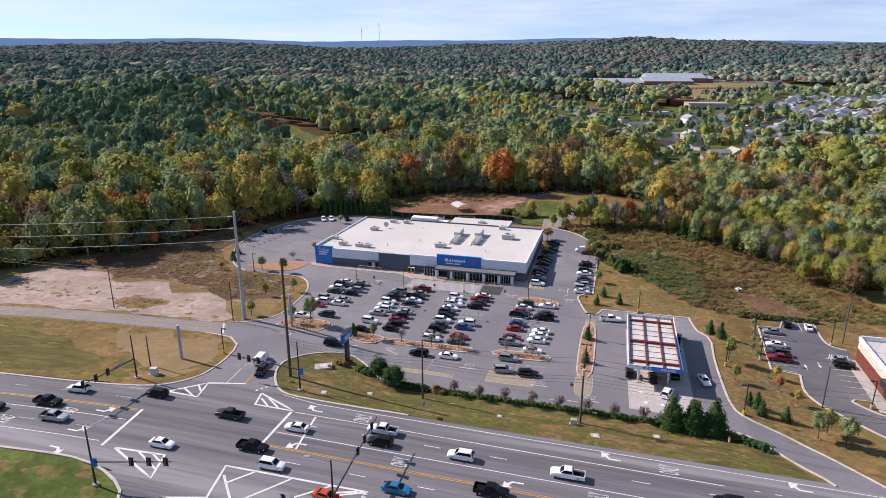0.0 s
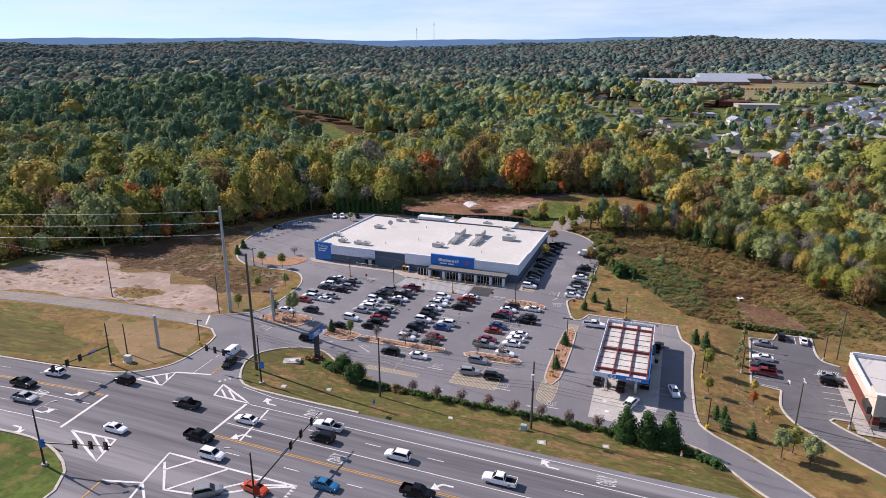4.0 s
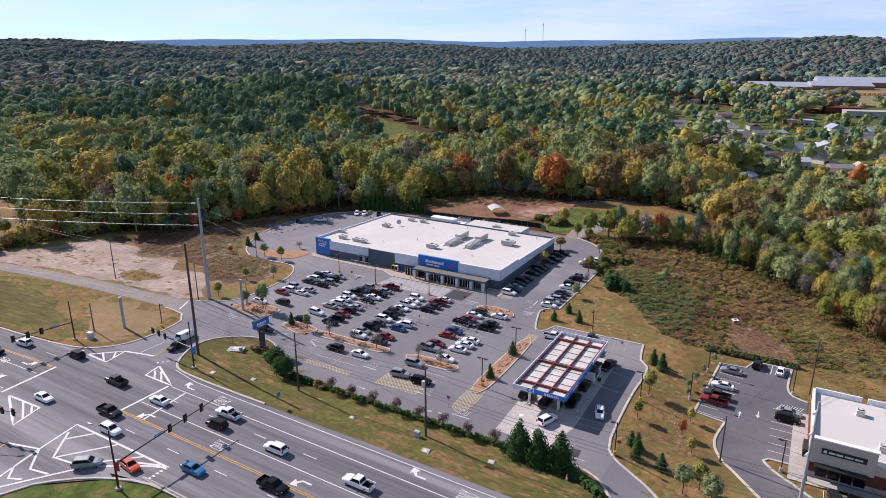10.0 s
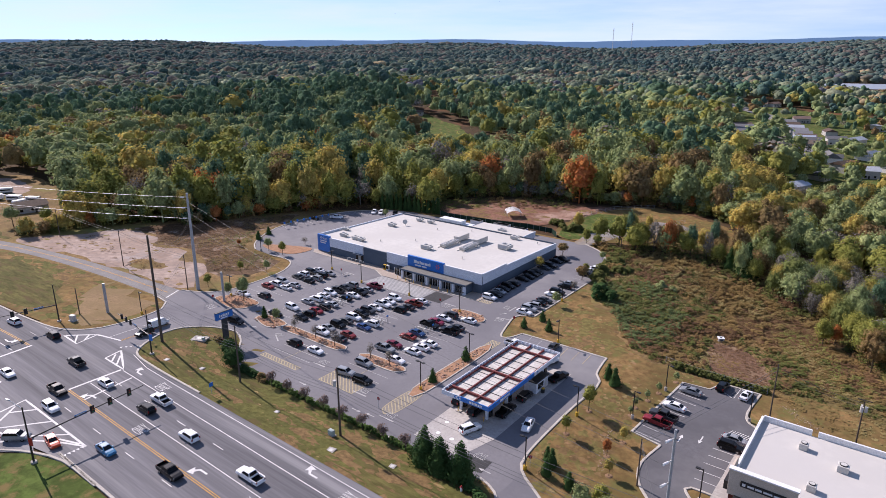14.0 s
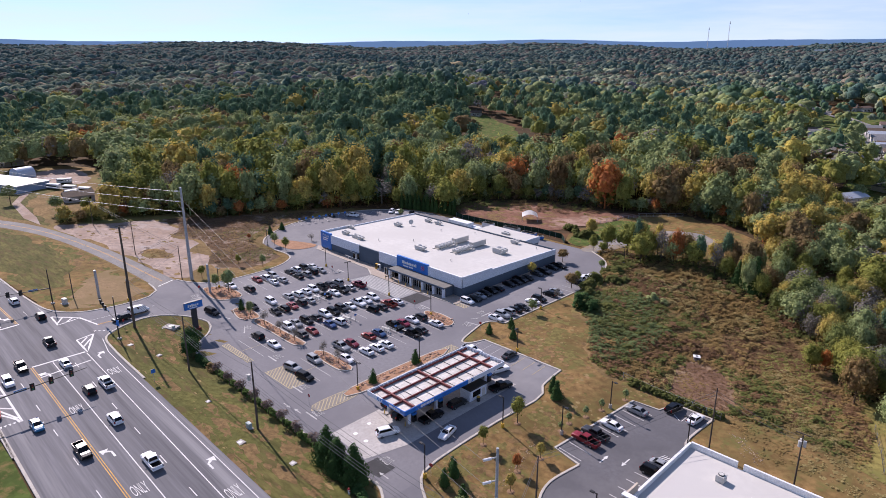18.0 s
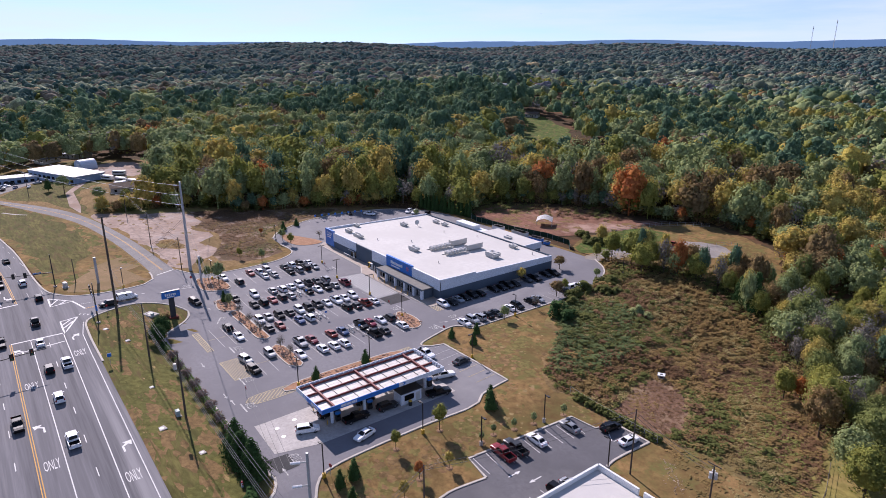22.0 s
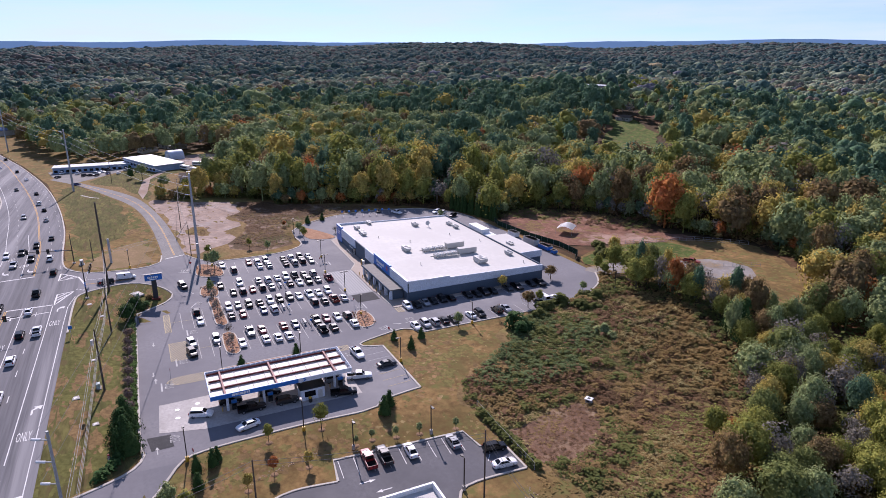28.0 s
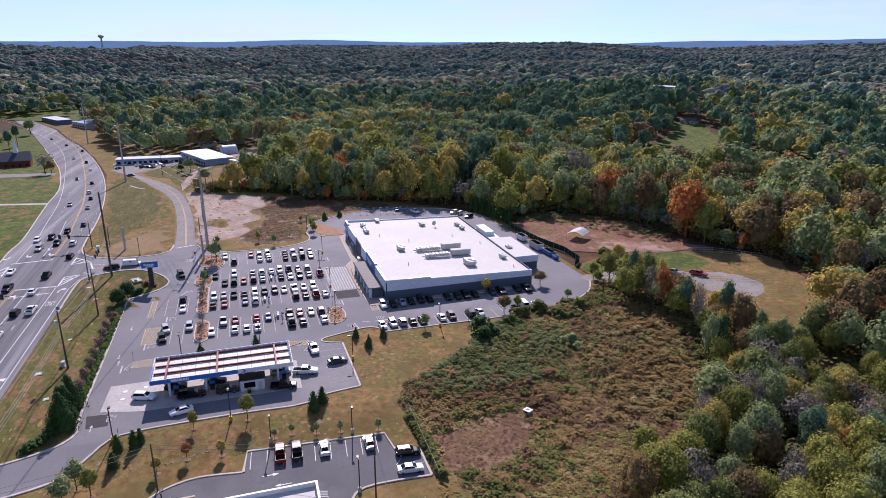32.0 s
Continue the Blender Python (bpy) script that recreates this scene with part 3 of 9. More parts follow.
sheet("gravel_pad", ragged([(-20, 294), (-14, 310), (-2, 314), (6, 306), (2, 296), (-8, 290)], 1.2, 3, 72), material("grey_gravel", (0.30, 0.275, 0.25), (0.22, 0.20, 0.18), 0.2, 1.0), 0.09, label="grey gravel pad in the rough yard", category="gravel")

# ---- roads and paving ----
HWY_N = [(395, 103.2), (-35, 103.9), (-54, 104.0), (-62, 104.9), (-85, 104.2), (-93, 99.3), (-108, 97.6), (-153, 94.7), (-215.6, 86.4), (-283, 73.6), (-366, 53), (-452, 27), (-512, 4), (-572, -16), (-671, -63), (-770, -118)]
HWY_S = [(-784, -140), (-684, -84), (-582, -42), (-440, 5), (-322, 41), (-237, 60.6), (-186, 66.5), (-122.7, 74), (-97, 74.8), (-86, 75.4), (-74, 73.5), (-60, 76), (-45, 74), (-33, 76.5), (-22, 76.8), (395, 77)]
highway = sheet("highway", HWY_N + HWY_S, HIGHWAY, 0.06, label="grey asphalt multi-lane highway with worn wheel tracks", category="road")
sheet("south_street", [(-79, 73.8), (-74, 71), (-70.5, 66), (-69.5, 30), (-52, 30), (-51.6, 62.4), (-49.7, 66.6), (-40, 74.2), (-55, 79)], HIGHWAY, 0.045, label="grey asphalt side street at the junction", category="road")
side_road = sheet("side_road", smooth_line([(-88, 128), (-98.6, 129.3), (-143.5, 126.7), (-185, 120.7), (-222, 108.7), (-262.5, 93.4), (-296, 76)], 5) + smooth_line([(-306, 84), (-276, 92.5), (-235, 111.8), (-201.6, 124), (-150.7, 132.5), (-97, 136.9), (-86, 139)], 5), SIDE_ROAD, 0.05,
                  label="pale worn asphalt side road", category="road")
LOT = [(-60, 104.4), (-63, 105.2), (-67.9, 111), (-70.2, 116.5), (-69.9, 121.5), (-66, 127), (-60, 130.3), (-54.5, 128), (-48, 121.5), (-44, 119.8), (21, 119.8), (25, 120.6), (29.3, 118.6), (32.4, 114.6), (36.5, 108), (40, 103.1), (49, 103.1), (43.4, 114), (38.8, 120.5), (33.5, 124.2), (29.8, 126.8), (28, 132), (27.4, 150), (27.9, 162), (27.3, 165.5), (25.2, 168.3), (24, 175), (23.8, 177),
       (0.2, 176.6), (-1.2, 173), (-2.6, 171.8), (-4, 173), (-6.2, 180), (-7.2, 185), (-5.5, 187.8), (-3.2, 188.6), (-3.2, 236), (-5, 243), (-9, 250.5), (-14, 257), (-22, 262), (-60, 262), (-105, 260), (-120, 255.5), (-133, 243), (-138.5, 222), (-136, 203), (-127, 187), (-118, 180), (-108, 179), (-100, 179.5), (-95, 177.8), (-90, 171), (-87.6, 162), (-86.8, 147.5), (-90.4, 140.8), (-97, 137.2),
       (-92, 129), (-86, 124.6), (-83.8, 117), (-83.6, 107.3), (-87, 102.6), (-85, 102.4)]
lot = sheet("parking_lot", LOT, ASPHALT, 0.055, label="dark grey asphalt parking lot with painted stalls", category="parking lot")
MED = [(40.3, 152.3), (42, 178.4), (47.6, 179.2), (49.2, 183.8), (57.2, 183.8), (56.8, 173.5), (58.3, 169.8), (61, 168.5), (60.6, 142), (54.6, 142), (54.6, 140.6), (59, 136.5), (66, 132), (120, 132), (120, 119), (66, 119), (56.2, 127.6), (50, 134.6), (47, 138.2), (45.5, 143.5), (46.2, 151)]
clinic_lot = sheet("clinic_lot", MED, material("newer_asphalt", (0.125, 0.122, 0.130), (0.092, 0.090, 0.096), 0.06, 0.88, bump=0.01, fine=1.4, spot=(0.150, 0.146, 0.150), grain=0.8), 0.05, label="dark asphalt car park beside the clinic", category="parking lot")
sheet("walkway", [(-101, 194), (-98.5, 191.6), (-66, 190.8), (-60, 187.6), (-37.5, 187.6), (-35.5, 188.3), (-22.3, 188.6), (-22.2, 241), (-24.4, 241), (-24.4, 196), (-98, 196)], WALKWAY, 0.2, label="tan concrete walkway along the store front", category="walkway")
sheet("fuel_pad", [(7.2, 123.6), (18.4, 123.2), (20.6, 132), (20.6, 164.5), (6.6, 164.5), (7, 132)], PAD, 0.09, label="stained pale concrete pad under the fuel canopy", category="concrete")
sheet("crossing_pad", [(-61.4, 179.4), (-37.2, 179.4), (-37.4, 187.5), (-60.2, 187.5)], material("crossing_grey", (0.30, 0.30, 0.30), (0.26, 0.26, 0.26), 0.2, 0.85), 0.085, label="pale striped crossing zone before the store doors", category="crossing")
sheet("dark_patch", [(-37, 180.2), (-30.5, 180.2), (-30.5, 187.2), (-37, 187.2)], PATCH, 0.085, label="dark new asphalt patch", category="asphalt")
sheet("dark_patch", [(19.5, 117.9 + 3), (24.5, 121.6), (24.2, 125.6), (19.6, 125.2)], PATCH, 0.085, label="dark asphalt patch by the exit", category="asphalt")
sheet("pickup_apron", smooth_line([(-121, 186), (-113, 183), (-104, 184), (-101, 189), (-102, 194), (-110, 192)], 2, True), MULCH, 0.16, label="orange mulch bed beside the pickup lane", category="mulch bed")
sheet("clinic_walk", [(58.3, 137.5), (61.4, 137.5), (61.4, 140), (97, 140), (97, 138.2), (61.2, 138.2), (61.2, 163), (58.6, 163)], CONCRETE, 0.18, label="pale concrete walk round the clinic", category="walkway")

for pts in (
    smooth_line([(-35, 104.1), (-54, 104.2), (-63, 105.4), (-67.9, 111), (-70.2, 116.5), (-69.9, 121.5), (-66, 127), (-60, 130.3), (-54.5, 128), (-48, 121.6), (-44, 119.8), (-20, 119.7), (21, 119.7), (25, 120.4), (29.3, 118.5), (32.4, 114.6), (36.5, 108), (40, 103.3)]),
    smooth_line([(49, 103.2), (43.4, 114), (38.8, 120.5), (33.5, 124.2), (29.8, 126.8), (28, 132), (27.4, 150), (27.9, 162), (27.3, 165.5), (25.2, 168.3), (24, 175), (23.8, 177.1)]),
    [(23.8, 177.1), (12, 177), (0.2, 176.8)],
    smooth_line([(0.2, 176.8), (-1.2, 173), (-2.6, 171.8), (-4, 173), (-6.2, 180), (-7.2, 185), (-5.5, 187.8), (-3.2, 188.6)], 0.8),
    smooth_line([(-3.0, 188.6), (-3.0, 236), (-5, 243), (-9, 250.5), (-14, 257), (-22, 262)]),
    smooth_line([(-105, 260), (-120, 255.5), (-133, 243), (-138.5, 222), (-136, 203), (-127, 187), (-118, 180)]),
    smooth_line([(-108, 179), (-100, 179.5), (-95, 177.8), (-90, 171), (-87.6, 162), (-86.8, 147.5), (-90.4, 140.8), (-97, 137.2)]),
    smooth_line([(-98, 129), (-90, 128.2), (-86, 124.6), (-83.8, 117), (-83.6, 107.3), (-87, 102.2), (-93, 99.3), (-108, 97.6), (-153, 94.7), (-215.6, 86.4), (-283, 73.6), (-366, 53), (-452, 27)], 3),
    smooth_line([(-69.6, 30), (-70.3, 66), (-73, 70.2), (-79, 73.6), (-87, 75.3), (-102, 74.5), (-122, 73.9), (-186, 66.3), (-237, 60.4), (-322, 40.9), (-440, 4.9)], 3),
    smooth_line([(-52, 30), (-51.6, 62.4), (-49.7, 66.5), (-45, 71), (-39.6, 74.2), (-33, 76.3), (-22, 76.6), (0, 76.9), (395, 76.9)], 3),
    smooth_line([(46.3, 151.2), (45.4, 143.5), (47, 138.2), (50, 134.6), (56.2, 127.6), (66, 119)], 1.5),
    [(46.3, 151.3), (40.2, 152.2), (42, 178.5), (47.7, 179.3), (49.2, 183.9), (57.3, 183.9)],
    smooth_line([(57.3, 183.9), (56.9, 173.5), (58.3, 169.8), (61, 168.5)], 1.0),
    smooth_line([(60.8, 142.3), (55, 142.2), (54.2, 141.2), (56.2, 138.6), (59, 136.4), (66, 132), (80, 132)], 1.0),
    [(-98.6, 191.4), (-66, 190.7), (-60.2, 187.5)], [(-35.5, 188.2), (-22.2, 188.5), (-22.1, 241)],
):
    tagged(kerb(pts), "pale concrete kerb and gutter", "kerb", kind="structure")


# ---- painted markings ----
def line(pts, mat, width=0.14, lift=0.082, name="road_marking", parent=None):
    return part(name, band(pts, width, lift), mat, parent or highway)


def area(pts, mat, lift=0.086, name="road_marking", parent=None):
    return sheet(name, pts, mat, lift, parent or highway)


YW = smooth_line([(-87, 91.2), (-116.4, 89.9), (-134, 88), (-201.3, 79.4), (-296, 61.2), (-404.7, 36.5), (-495, 7.6), (-600, -40), (-720, -102)], 5)
for off in (-0.19, 0.19):
    line([(-57.4, 87.7 + off), (20, 87.2 + off), (395, 87.0 + off)], YELLOW_PAINT, 0.16)
    line([(x, y + off) for x, y in YW], YELLOW_PAINT, 0.16)
line([(-57, 91.9), (12, 91.5), (24, 91.4)], WHITE_PAINT, 0.18)
line([(-56.8, 99.0), (17, 98.3), (22, 98.25)], WHITE_PAINT, 0.18)
line([(-62.4, 104.3), (-54, 102.9), (-42, 102.7), (60, 102.1), (395, 102.1)], WHITE_PAINT, 0.16)
for k in range(16):
    x = -53.4 + 12.1 * k
    line([(x, 95.45), (x + 3.05, 95.43)], WHITE_PAINT, 0.16)
    line([(x + 2.2, 84.2), (x + 5.2, 84.2)], WHITE_PAINT, 0.16)
for k in range(34):
    x = 26.5 + 3.2 * k
    if x < 130:
        line([(x, 98.25), (x + 1, 98.25)], WHITE_PAINT, 0.16)
for off, a, b in ((3.6, 0, 50), (-3.5, 0, 12), (-7.2, 0, 50), (7.2, 5, 50)):
    run = YW[a:b] if off in (-3.5,) else YW
    pts = []
    for i, (x, y) in enumerate(run):
        p, q = run[max(i - 1, 0)], run[min(i + 1, len(run) - 1)]
        d = Vector((q[0] - p[0], q[1] - p[1])).normalized()
        pts.append((x + d.y * off, y - d.x * off))
    if off == -3.5:
        line(pts, WHITE_PAINT, 0.17)
    else:
        for i in range(1, len(pts) - 1, 2):
            line([pts[i], ((pts[i][0] * 0.4 + pts[i + 1][0] * 0.6), (pts[i][1] * 0.4 + pts[i + 1][1] * 0.6))], FADED_WHITE, 0.14)
EDGE = []
for i, (x, y) in enumerate(YW):
    p, q = YW[max(i - 1, 0)], YW[min(i + 1, len(YW) - 1)]
    d = Vector((q[0] - p[0], q[1] - p[1])).normalized()
    EDGE.append((x - d.y * 10.6, y + d.x * 10.6))
line(EDGE, WHITE_PAINT, 0.16)
line([(-86.2, 91.6), (-85.0, 79.5)], WHITE_PAINT, 0.6)
line([(-57.7, 87.8), (-57.6, 98.9)], WHITE_PAINT, 0.55)
line([(-80, 104.2), (-72.3, 106.3)], WHITE_PAINT, 0.5)
for loop in ([(-66.9, 103.6), (-65.9, 99.4), (-57.2, 99.3)], [(-85.9, 98.9), (-80, 104.3), (-78.8, 98.7)], [(-82.3, 79.6), (-72.3, 80.2), (-70.4, 74.2)]):
    line(loop + [loop[0]], WHITE_PAINT, 0.45)
for a, b in (((-65.9, 101.8), (-63.2, 99.6)), ((-64.4, 102.2), (-60.8, 99.5)), ((-83.5, 101), (-80, 98.9)), ((-81.3, 102.8), (-79.2, 100.6)), ((-77.4, 79.8), (-71.2, 76.4)), ((-74.6, 80), (-71.6, 78.2)),
             ((-57.8, 76.4), (-54.5, 80.5)), ((-53.7, 72.6), (-47.8, 80.4)), ((-48.9, 73.0), (-40.7, 80.5)), ((-65.4, 70.6), (-58.6, 72.5)), ((-52.2, 98.6), (-51.0, 88.0))):
    line([a, b], WHITE_PAINT, 0.4)
for pts in ([(-55.6, 61.6), (-58.6, 72.5), (-60.3, 80.5), (-34.3, 80.7)], smooth_line([(-34.3, 80.7), (-40.2, 77.9), (-46.5, 73.4), (-50.7, 67.8), (-54.6, 62)], 2), [(-59.2, 78.2), (-54.1, 72.4), (-46.9, 73.5)], [(-58.4, 72.3), (-54.2, 68.5), (-50.2, 69.3)], [(-57.3, 67.5), (-54.8, 65.3), (-52.6, 66.3)], [(-41.4, 78.4), (-36.0, 80.4)]):
    line(pts, WHITE_PAINT, 0.42)
line([(-64.2, 62.7), (-65.4, 70.6)], YELLOW_PAINT, 0.25)
for k in range(5):
    area([(-34.9, 76.9 + 0.75 * k), (-34.1, 77.2 + 0.75 * k), (-34.9, 77.5 + 0.75 * k)], WHITE_PAINT)
    area([(-67.6 + 0.6 * k - 1.2, 104.2 + 0.9 * k), (-66.9 + 0.6 * k - 1.2, 104.2 + 0.9 * k), (-67.4 + 0.6 * k - 1.2, 104.9 + 0.9 * k)], WHITE_PAINT)
# entry road and side road lines
for off in (-0.17, 0.17):
    line([(-72.4 + off, 106.4), (-73.6 + off, 114), (-74.4 + off, 120)], YELLOW_PAINT, 0.15)
    line([(x, y + off) for x, y in smooth_line([(-98, 133.2), (-147, 129.8), (-192, 122.6), (-228, 110.4), (-270, 92.6)], 4)], YELLOW_PAINT, 0.14, parent=side_road)
line([(-76.3, 105.2), (-77.4, 113)], WHITE_PAINT, 0.15)
line([(-97.5, 136.4), (-93.6, 130.2)], WHITE_PAINT, 0.4, parent=side_road)
for k in range(5):
    line([(-77.6 - 0.1 * k, 114.5 + 1.9 * k), (-77.7 - 0.1 * k, 115.4 + 1.9 * k)], WHITE_PAINT, 0.15)


def text_mesh(text, size):
    cu = bpy.data.curves.new("text", "FONT")
    cu.body, cu.size, cu.align_x, cu.align_y, cu.resolution_u = text, size, "CENTER", "CENTER", 2
    ob = new("text", cu)
    me = bpy.data.meshes.new_from_object(ob.evaluated_get(bpy.context.evaluated_depsgraph_get()))
    bpy.data.objects.remove(ob)
    me.name = "lettering"
    return me


WORDS = {}


def ground_word(text, x, y, turn, wide, tall, mat, parent, lift=0.1):
    if text not in WORDS:
        WORDS[text] = text_mesh(text, 1.0)
    me = WORDS[text].copy()
    me.materials.clear()
    me.materials.append(mat)
    co = np.empty(len(me.vertices) * 3, dtype=np.float32)
    me.vertices.foreach_get("co", co)
    co = co.reshape(-1, 3)
    co[:, 0] *= wide / max(0.1, np.ptp(co[:, 0]))
    co[:, 1] *= tall / max(0.1, np.ptp(co[:, 1]))
    a = radians(turn)
    px = x + co[:, 0] * math.cos(a) - co[:, 1] * math.sin(a)
    py = y + co[:, 0] * math.sin(a) + co[:, 1] * math.cos(a)
    me.vertices.foreach_set("co", np.stack([px, py, heights(px, py) + lift], -1).astype(np.float32).ravel())
    me.update()
    return link_mesh("lettering", me, parent)


for x, y, turn in ((-43, 100.6, 90), (-21, 100.3, 90 - 0), (13.5, 100.2, 90), (-31.5, 89.6, 90), (2, 89.4, 90), (-100, 87.2, -94), (-110, 82, -94)):
    if (x, y) == (-21, 100.3):
        continue
    ground_word("ONLY", x, y, turn, 2.5, 3.4, WHITE_PAINT, highway)


def arrow(x, y, turn, bend, parent, mat=WHITE_PAINT, size=1.0):
    """A lane arrow that bends to one side (bend 1: left, -1: right, 0: straight)."""
    a = radians(turn)
    shape = [(-1.6, -0.15), (0.3, -0.15), (1.2, -0.15 + 0.75 * bend), (1.0, -0.4 + 0.75 * bend), (2.2, 0.35 + bend * 0.75), (0.5, 0.9 + 0.75 * bend) if bend >= 0 else (0.5, -0.6 + 0.75 * bend)]
    if bend == 0:
        shape = [(-1.8, -0.15), (0.5, -0.15), (0.5, -0.55), (1.9, 0), (0.5, 0.55), (0.5, 0.15), (-1.8, 0.15)]
    else:
        s = bend
        shape = [(-1.8, -0.16 * s), (0.2, -0.16 * s), (0.95, 0.55 * s), (1.5, 0.15 * s), (1.6, 1.75 * s), (0.0, 1.5 * s), (0.55, 1.0 * s), (0.0, 0.2 * s), (-1.8, 0.2 * s)]
    pts = [(x + size * (u * math.cos(a) - v * math.sin(a)), y + size * (u * math.sin(a) + v * math.cos(a))) for u, v in shape]
    area(pts, mat, parent=parent)


for x in (-53.5, -33.5 - 18, 3.5, 34):
    if x != -51.5:
        arrow(x, 100.5, 180, -1, highway)
for x in (-51.5, -12, 16):
    arrow(x, 89.7, 180, 1, highway)
arrow(-93, 88.9, 0, 1, highway), arrow(-92, 76.9, 0, -1, highway), arrow(-93, 82, 0, 1, highway)

# stalls
STALL0, PITCH = 142.9, 2.98


def stall_lines(x0, x1, ys, mat=FADED_WHITE, parent=lot):
    for y in ys:
        line([(x0, y), (x1, y)], mat, 0.13, name="stall_line", parent=parent)


for c in (-77.4, -57.7, -38.6, -18.6):
    stall_lines(c - 6.2, c + 6.2, [STALL0 + PITCH * k for k in range(0 if c > -70 else 1, 13 if c != -77.4 else 13)])
    line([(c, STALL0), (c, STALL0 + 12 * PITCH)], FADED_WHITE, 0.1, name="stall_line", parent=lot)
stall_lines(-45, -32, (128.3, 131.25, 134.2, 137.2)), stall_lines(-24.6, -12, (134.1, 137.1, 140))
line([(-38.5, 128.3), (-38.5, 137.2)], FADED_YELLOW, 0.13, name="stall_line", parent=lot), line([(-18.4, 132), (-18.4, 140)], FADED_YELLOW, 0.13, name="stall_line", parent=lot)
stall_lines(-23.6, -18, [190.6 + 2.87 * k for k in range(18)]), stall_lines(-9.2, -3.4, [190.1 + 2.87 * k for k in range(16)])
for x in (0.7, 3.75, 6.8, 9.8, 12.8, 14.2, 17.4, 20.4):
    line([(x, 170.6), (x - 0.4, 176.3)], FADED_WHITE if x < 13 else FADED_YELLOW, 0.13, name="stall_line", parent=lot)
for k in range(14):
    line([(-138 + 0.6 * k, 205 + 3.0 * k), (-132.5 + 0.6 * k, 203.5 + 3.0 * k)], FADED_WHITE, 0.13, name="stall_line", parent=lot)
for k in range(8):
    line([(-131 + 3.1 * k, 246.5 + 1.3 * k), (-127.5 + 3.1 * k, 241 + 1.3 * k)], FADED_WHITE, 0.13, name="stall_line", parent=lot)
for x0, x1, y0, y1 in ((-24.3, -13.6, 127.2, 132.3), (-45.0, -31.8, 126.8, 128.3), (-4.2, -1.1, 126.8, 136.4), (-23.5, -18.2, 188.6, 190.4), (-4.0, -1.4, 163.6, 168.6)):
    loop = smooth_line([(x0, y0), (x1, y0), (x1, y1), (x0, y1)], 1.5, True) if y1 - y0 > 8 else [(x0, y0), (x1, y0), (x1, y1), (x0, y1)]
    area(loop, material("hatch_zone", (0.275, 0.25, 0.215), (0.22, 0.20, 0.175), 0.5, 0.9), 0.07, "hatch_area", lot)
    n = int((x1 - x0 + (y1 - y0)) / 1.0)
    for k in range(1, n):
        s = k * 1.0
        a = (x0 + max(0, s - (y1 - y0)), y0 + min(s, y1 - y0))
        b = (x0 + min(s, x1 - x0), y0 + max(0, s - (x1 - x0)))
        line([a, b], FADED_YELLOW, 0.22, 0.088, "hatch_stripe", lot)
    line(loop + [loop[0]], FADED_YELLOW, 0.2, 0.09, "hatch_stripe", lot)
for k in range(9):
    line([(-60.4, 180.2 + 0.86 * k), (-38.2, 180.2 + 0.86 * k)], FADED_WHITE, 0.30, 0.105, "crossing_stripe", lot)
for x, y, turn in ((-29.5, 133.8, 180), (-12.3, 130, 180), (-70.5, 181, 0), (-50.5, 179, 0), (-27.2, 179.5, 0), (-9.5, 180.5, 10), (-1, 126.2, 180), (21.5, 126, 180), (-50.5, 137, 150), (-79, 135.3, 90), (1.5, 167.5, 0), (-12.4, 189.6, 90)):
    ground_word("STOP", x, y, turn, 2.4, 1.9, FADED_WHITE, lot)
    a = radians(turn)
    line([(x - 2.0 * math.cos(a) - 1.7 * math.sin(a) * -1, y - 2.0 * math.sin(a) + 1.7 * math.cos(a)), (x + 2.0 * math.cos(a) + 1.7 * math.sin(a), y + 2.0 * math.sin(a) + 1.7 * math.cos(a))], FADED_WHITE, 0.35, parent=lot)
for x, y, turn in ((-25.5, 123.6, 0), (-4.5, 123.4, 180), (-8, 123, 0), (24.6, 122.6, 180), (-11, 185.2, 60), (-60, 135.8, 20)):
    arrow(x, y, turn, 0, lot, FADED_WHITE, 0.7)
# clinic stalls
for k in range(9):
    y = 152.9 + 2.95 * k
    line([(40.6 + 0.08 * (y - 152), y), (45.8 + 0.08 * (y - 152), y - 0.4)], WHITE_PAINT, 0.13, name="stall_line", parent=clinic_lot)
line([(49.4, 180.9), (55.3, 180.9)][:1] + [(52.6, 178.4)], WHITE_PAINT, 0.13, name="stall_line", parent=clinic_lot)
line([(53.2, 183.6), (53, 178.5)], WHITE_PAINT, 0.13, name="stall_line", parent=clinic_lot)
for k in range(7):
    line([(54.6, 145.2 + 2.85 * k), (60.0, 145.2 + 2.85 * k)], WHITE_PAINT, 0.13, name="stall_line", parent=clinic_lot)
for k in range(9):
    line([(55.2 + 0.5 * k, 162.4), (56.2 + 0.5 * k, 165.2)], WHITE_PAINT, 0.16, name="hatch_stripe", parent=clinic_lot)
arrow(48.6, 156, 90, 0, clinic_lot, size=0.8), arrow(52, 158, -90, 0, clinic_lot, size=0.8)
for k in range(4):
    line([(64 + 3 * k, 132.2), (64 + 3 * k, 137)], WHITE_PAINT, 0.13, name="stall_line", parent=clinic_lot)


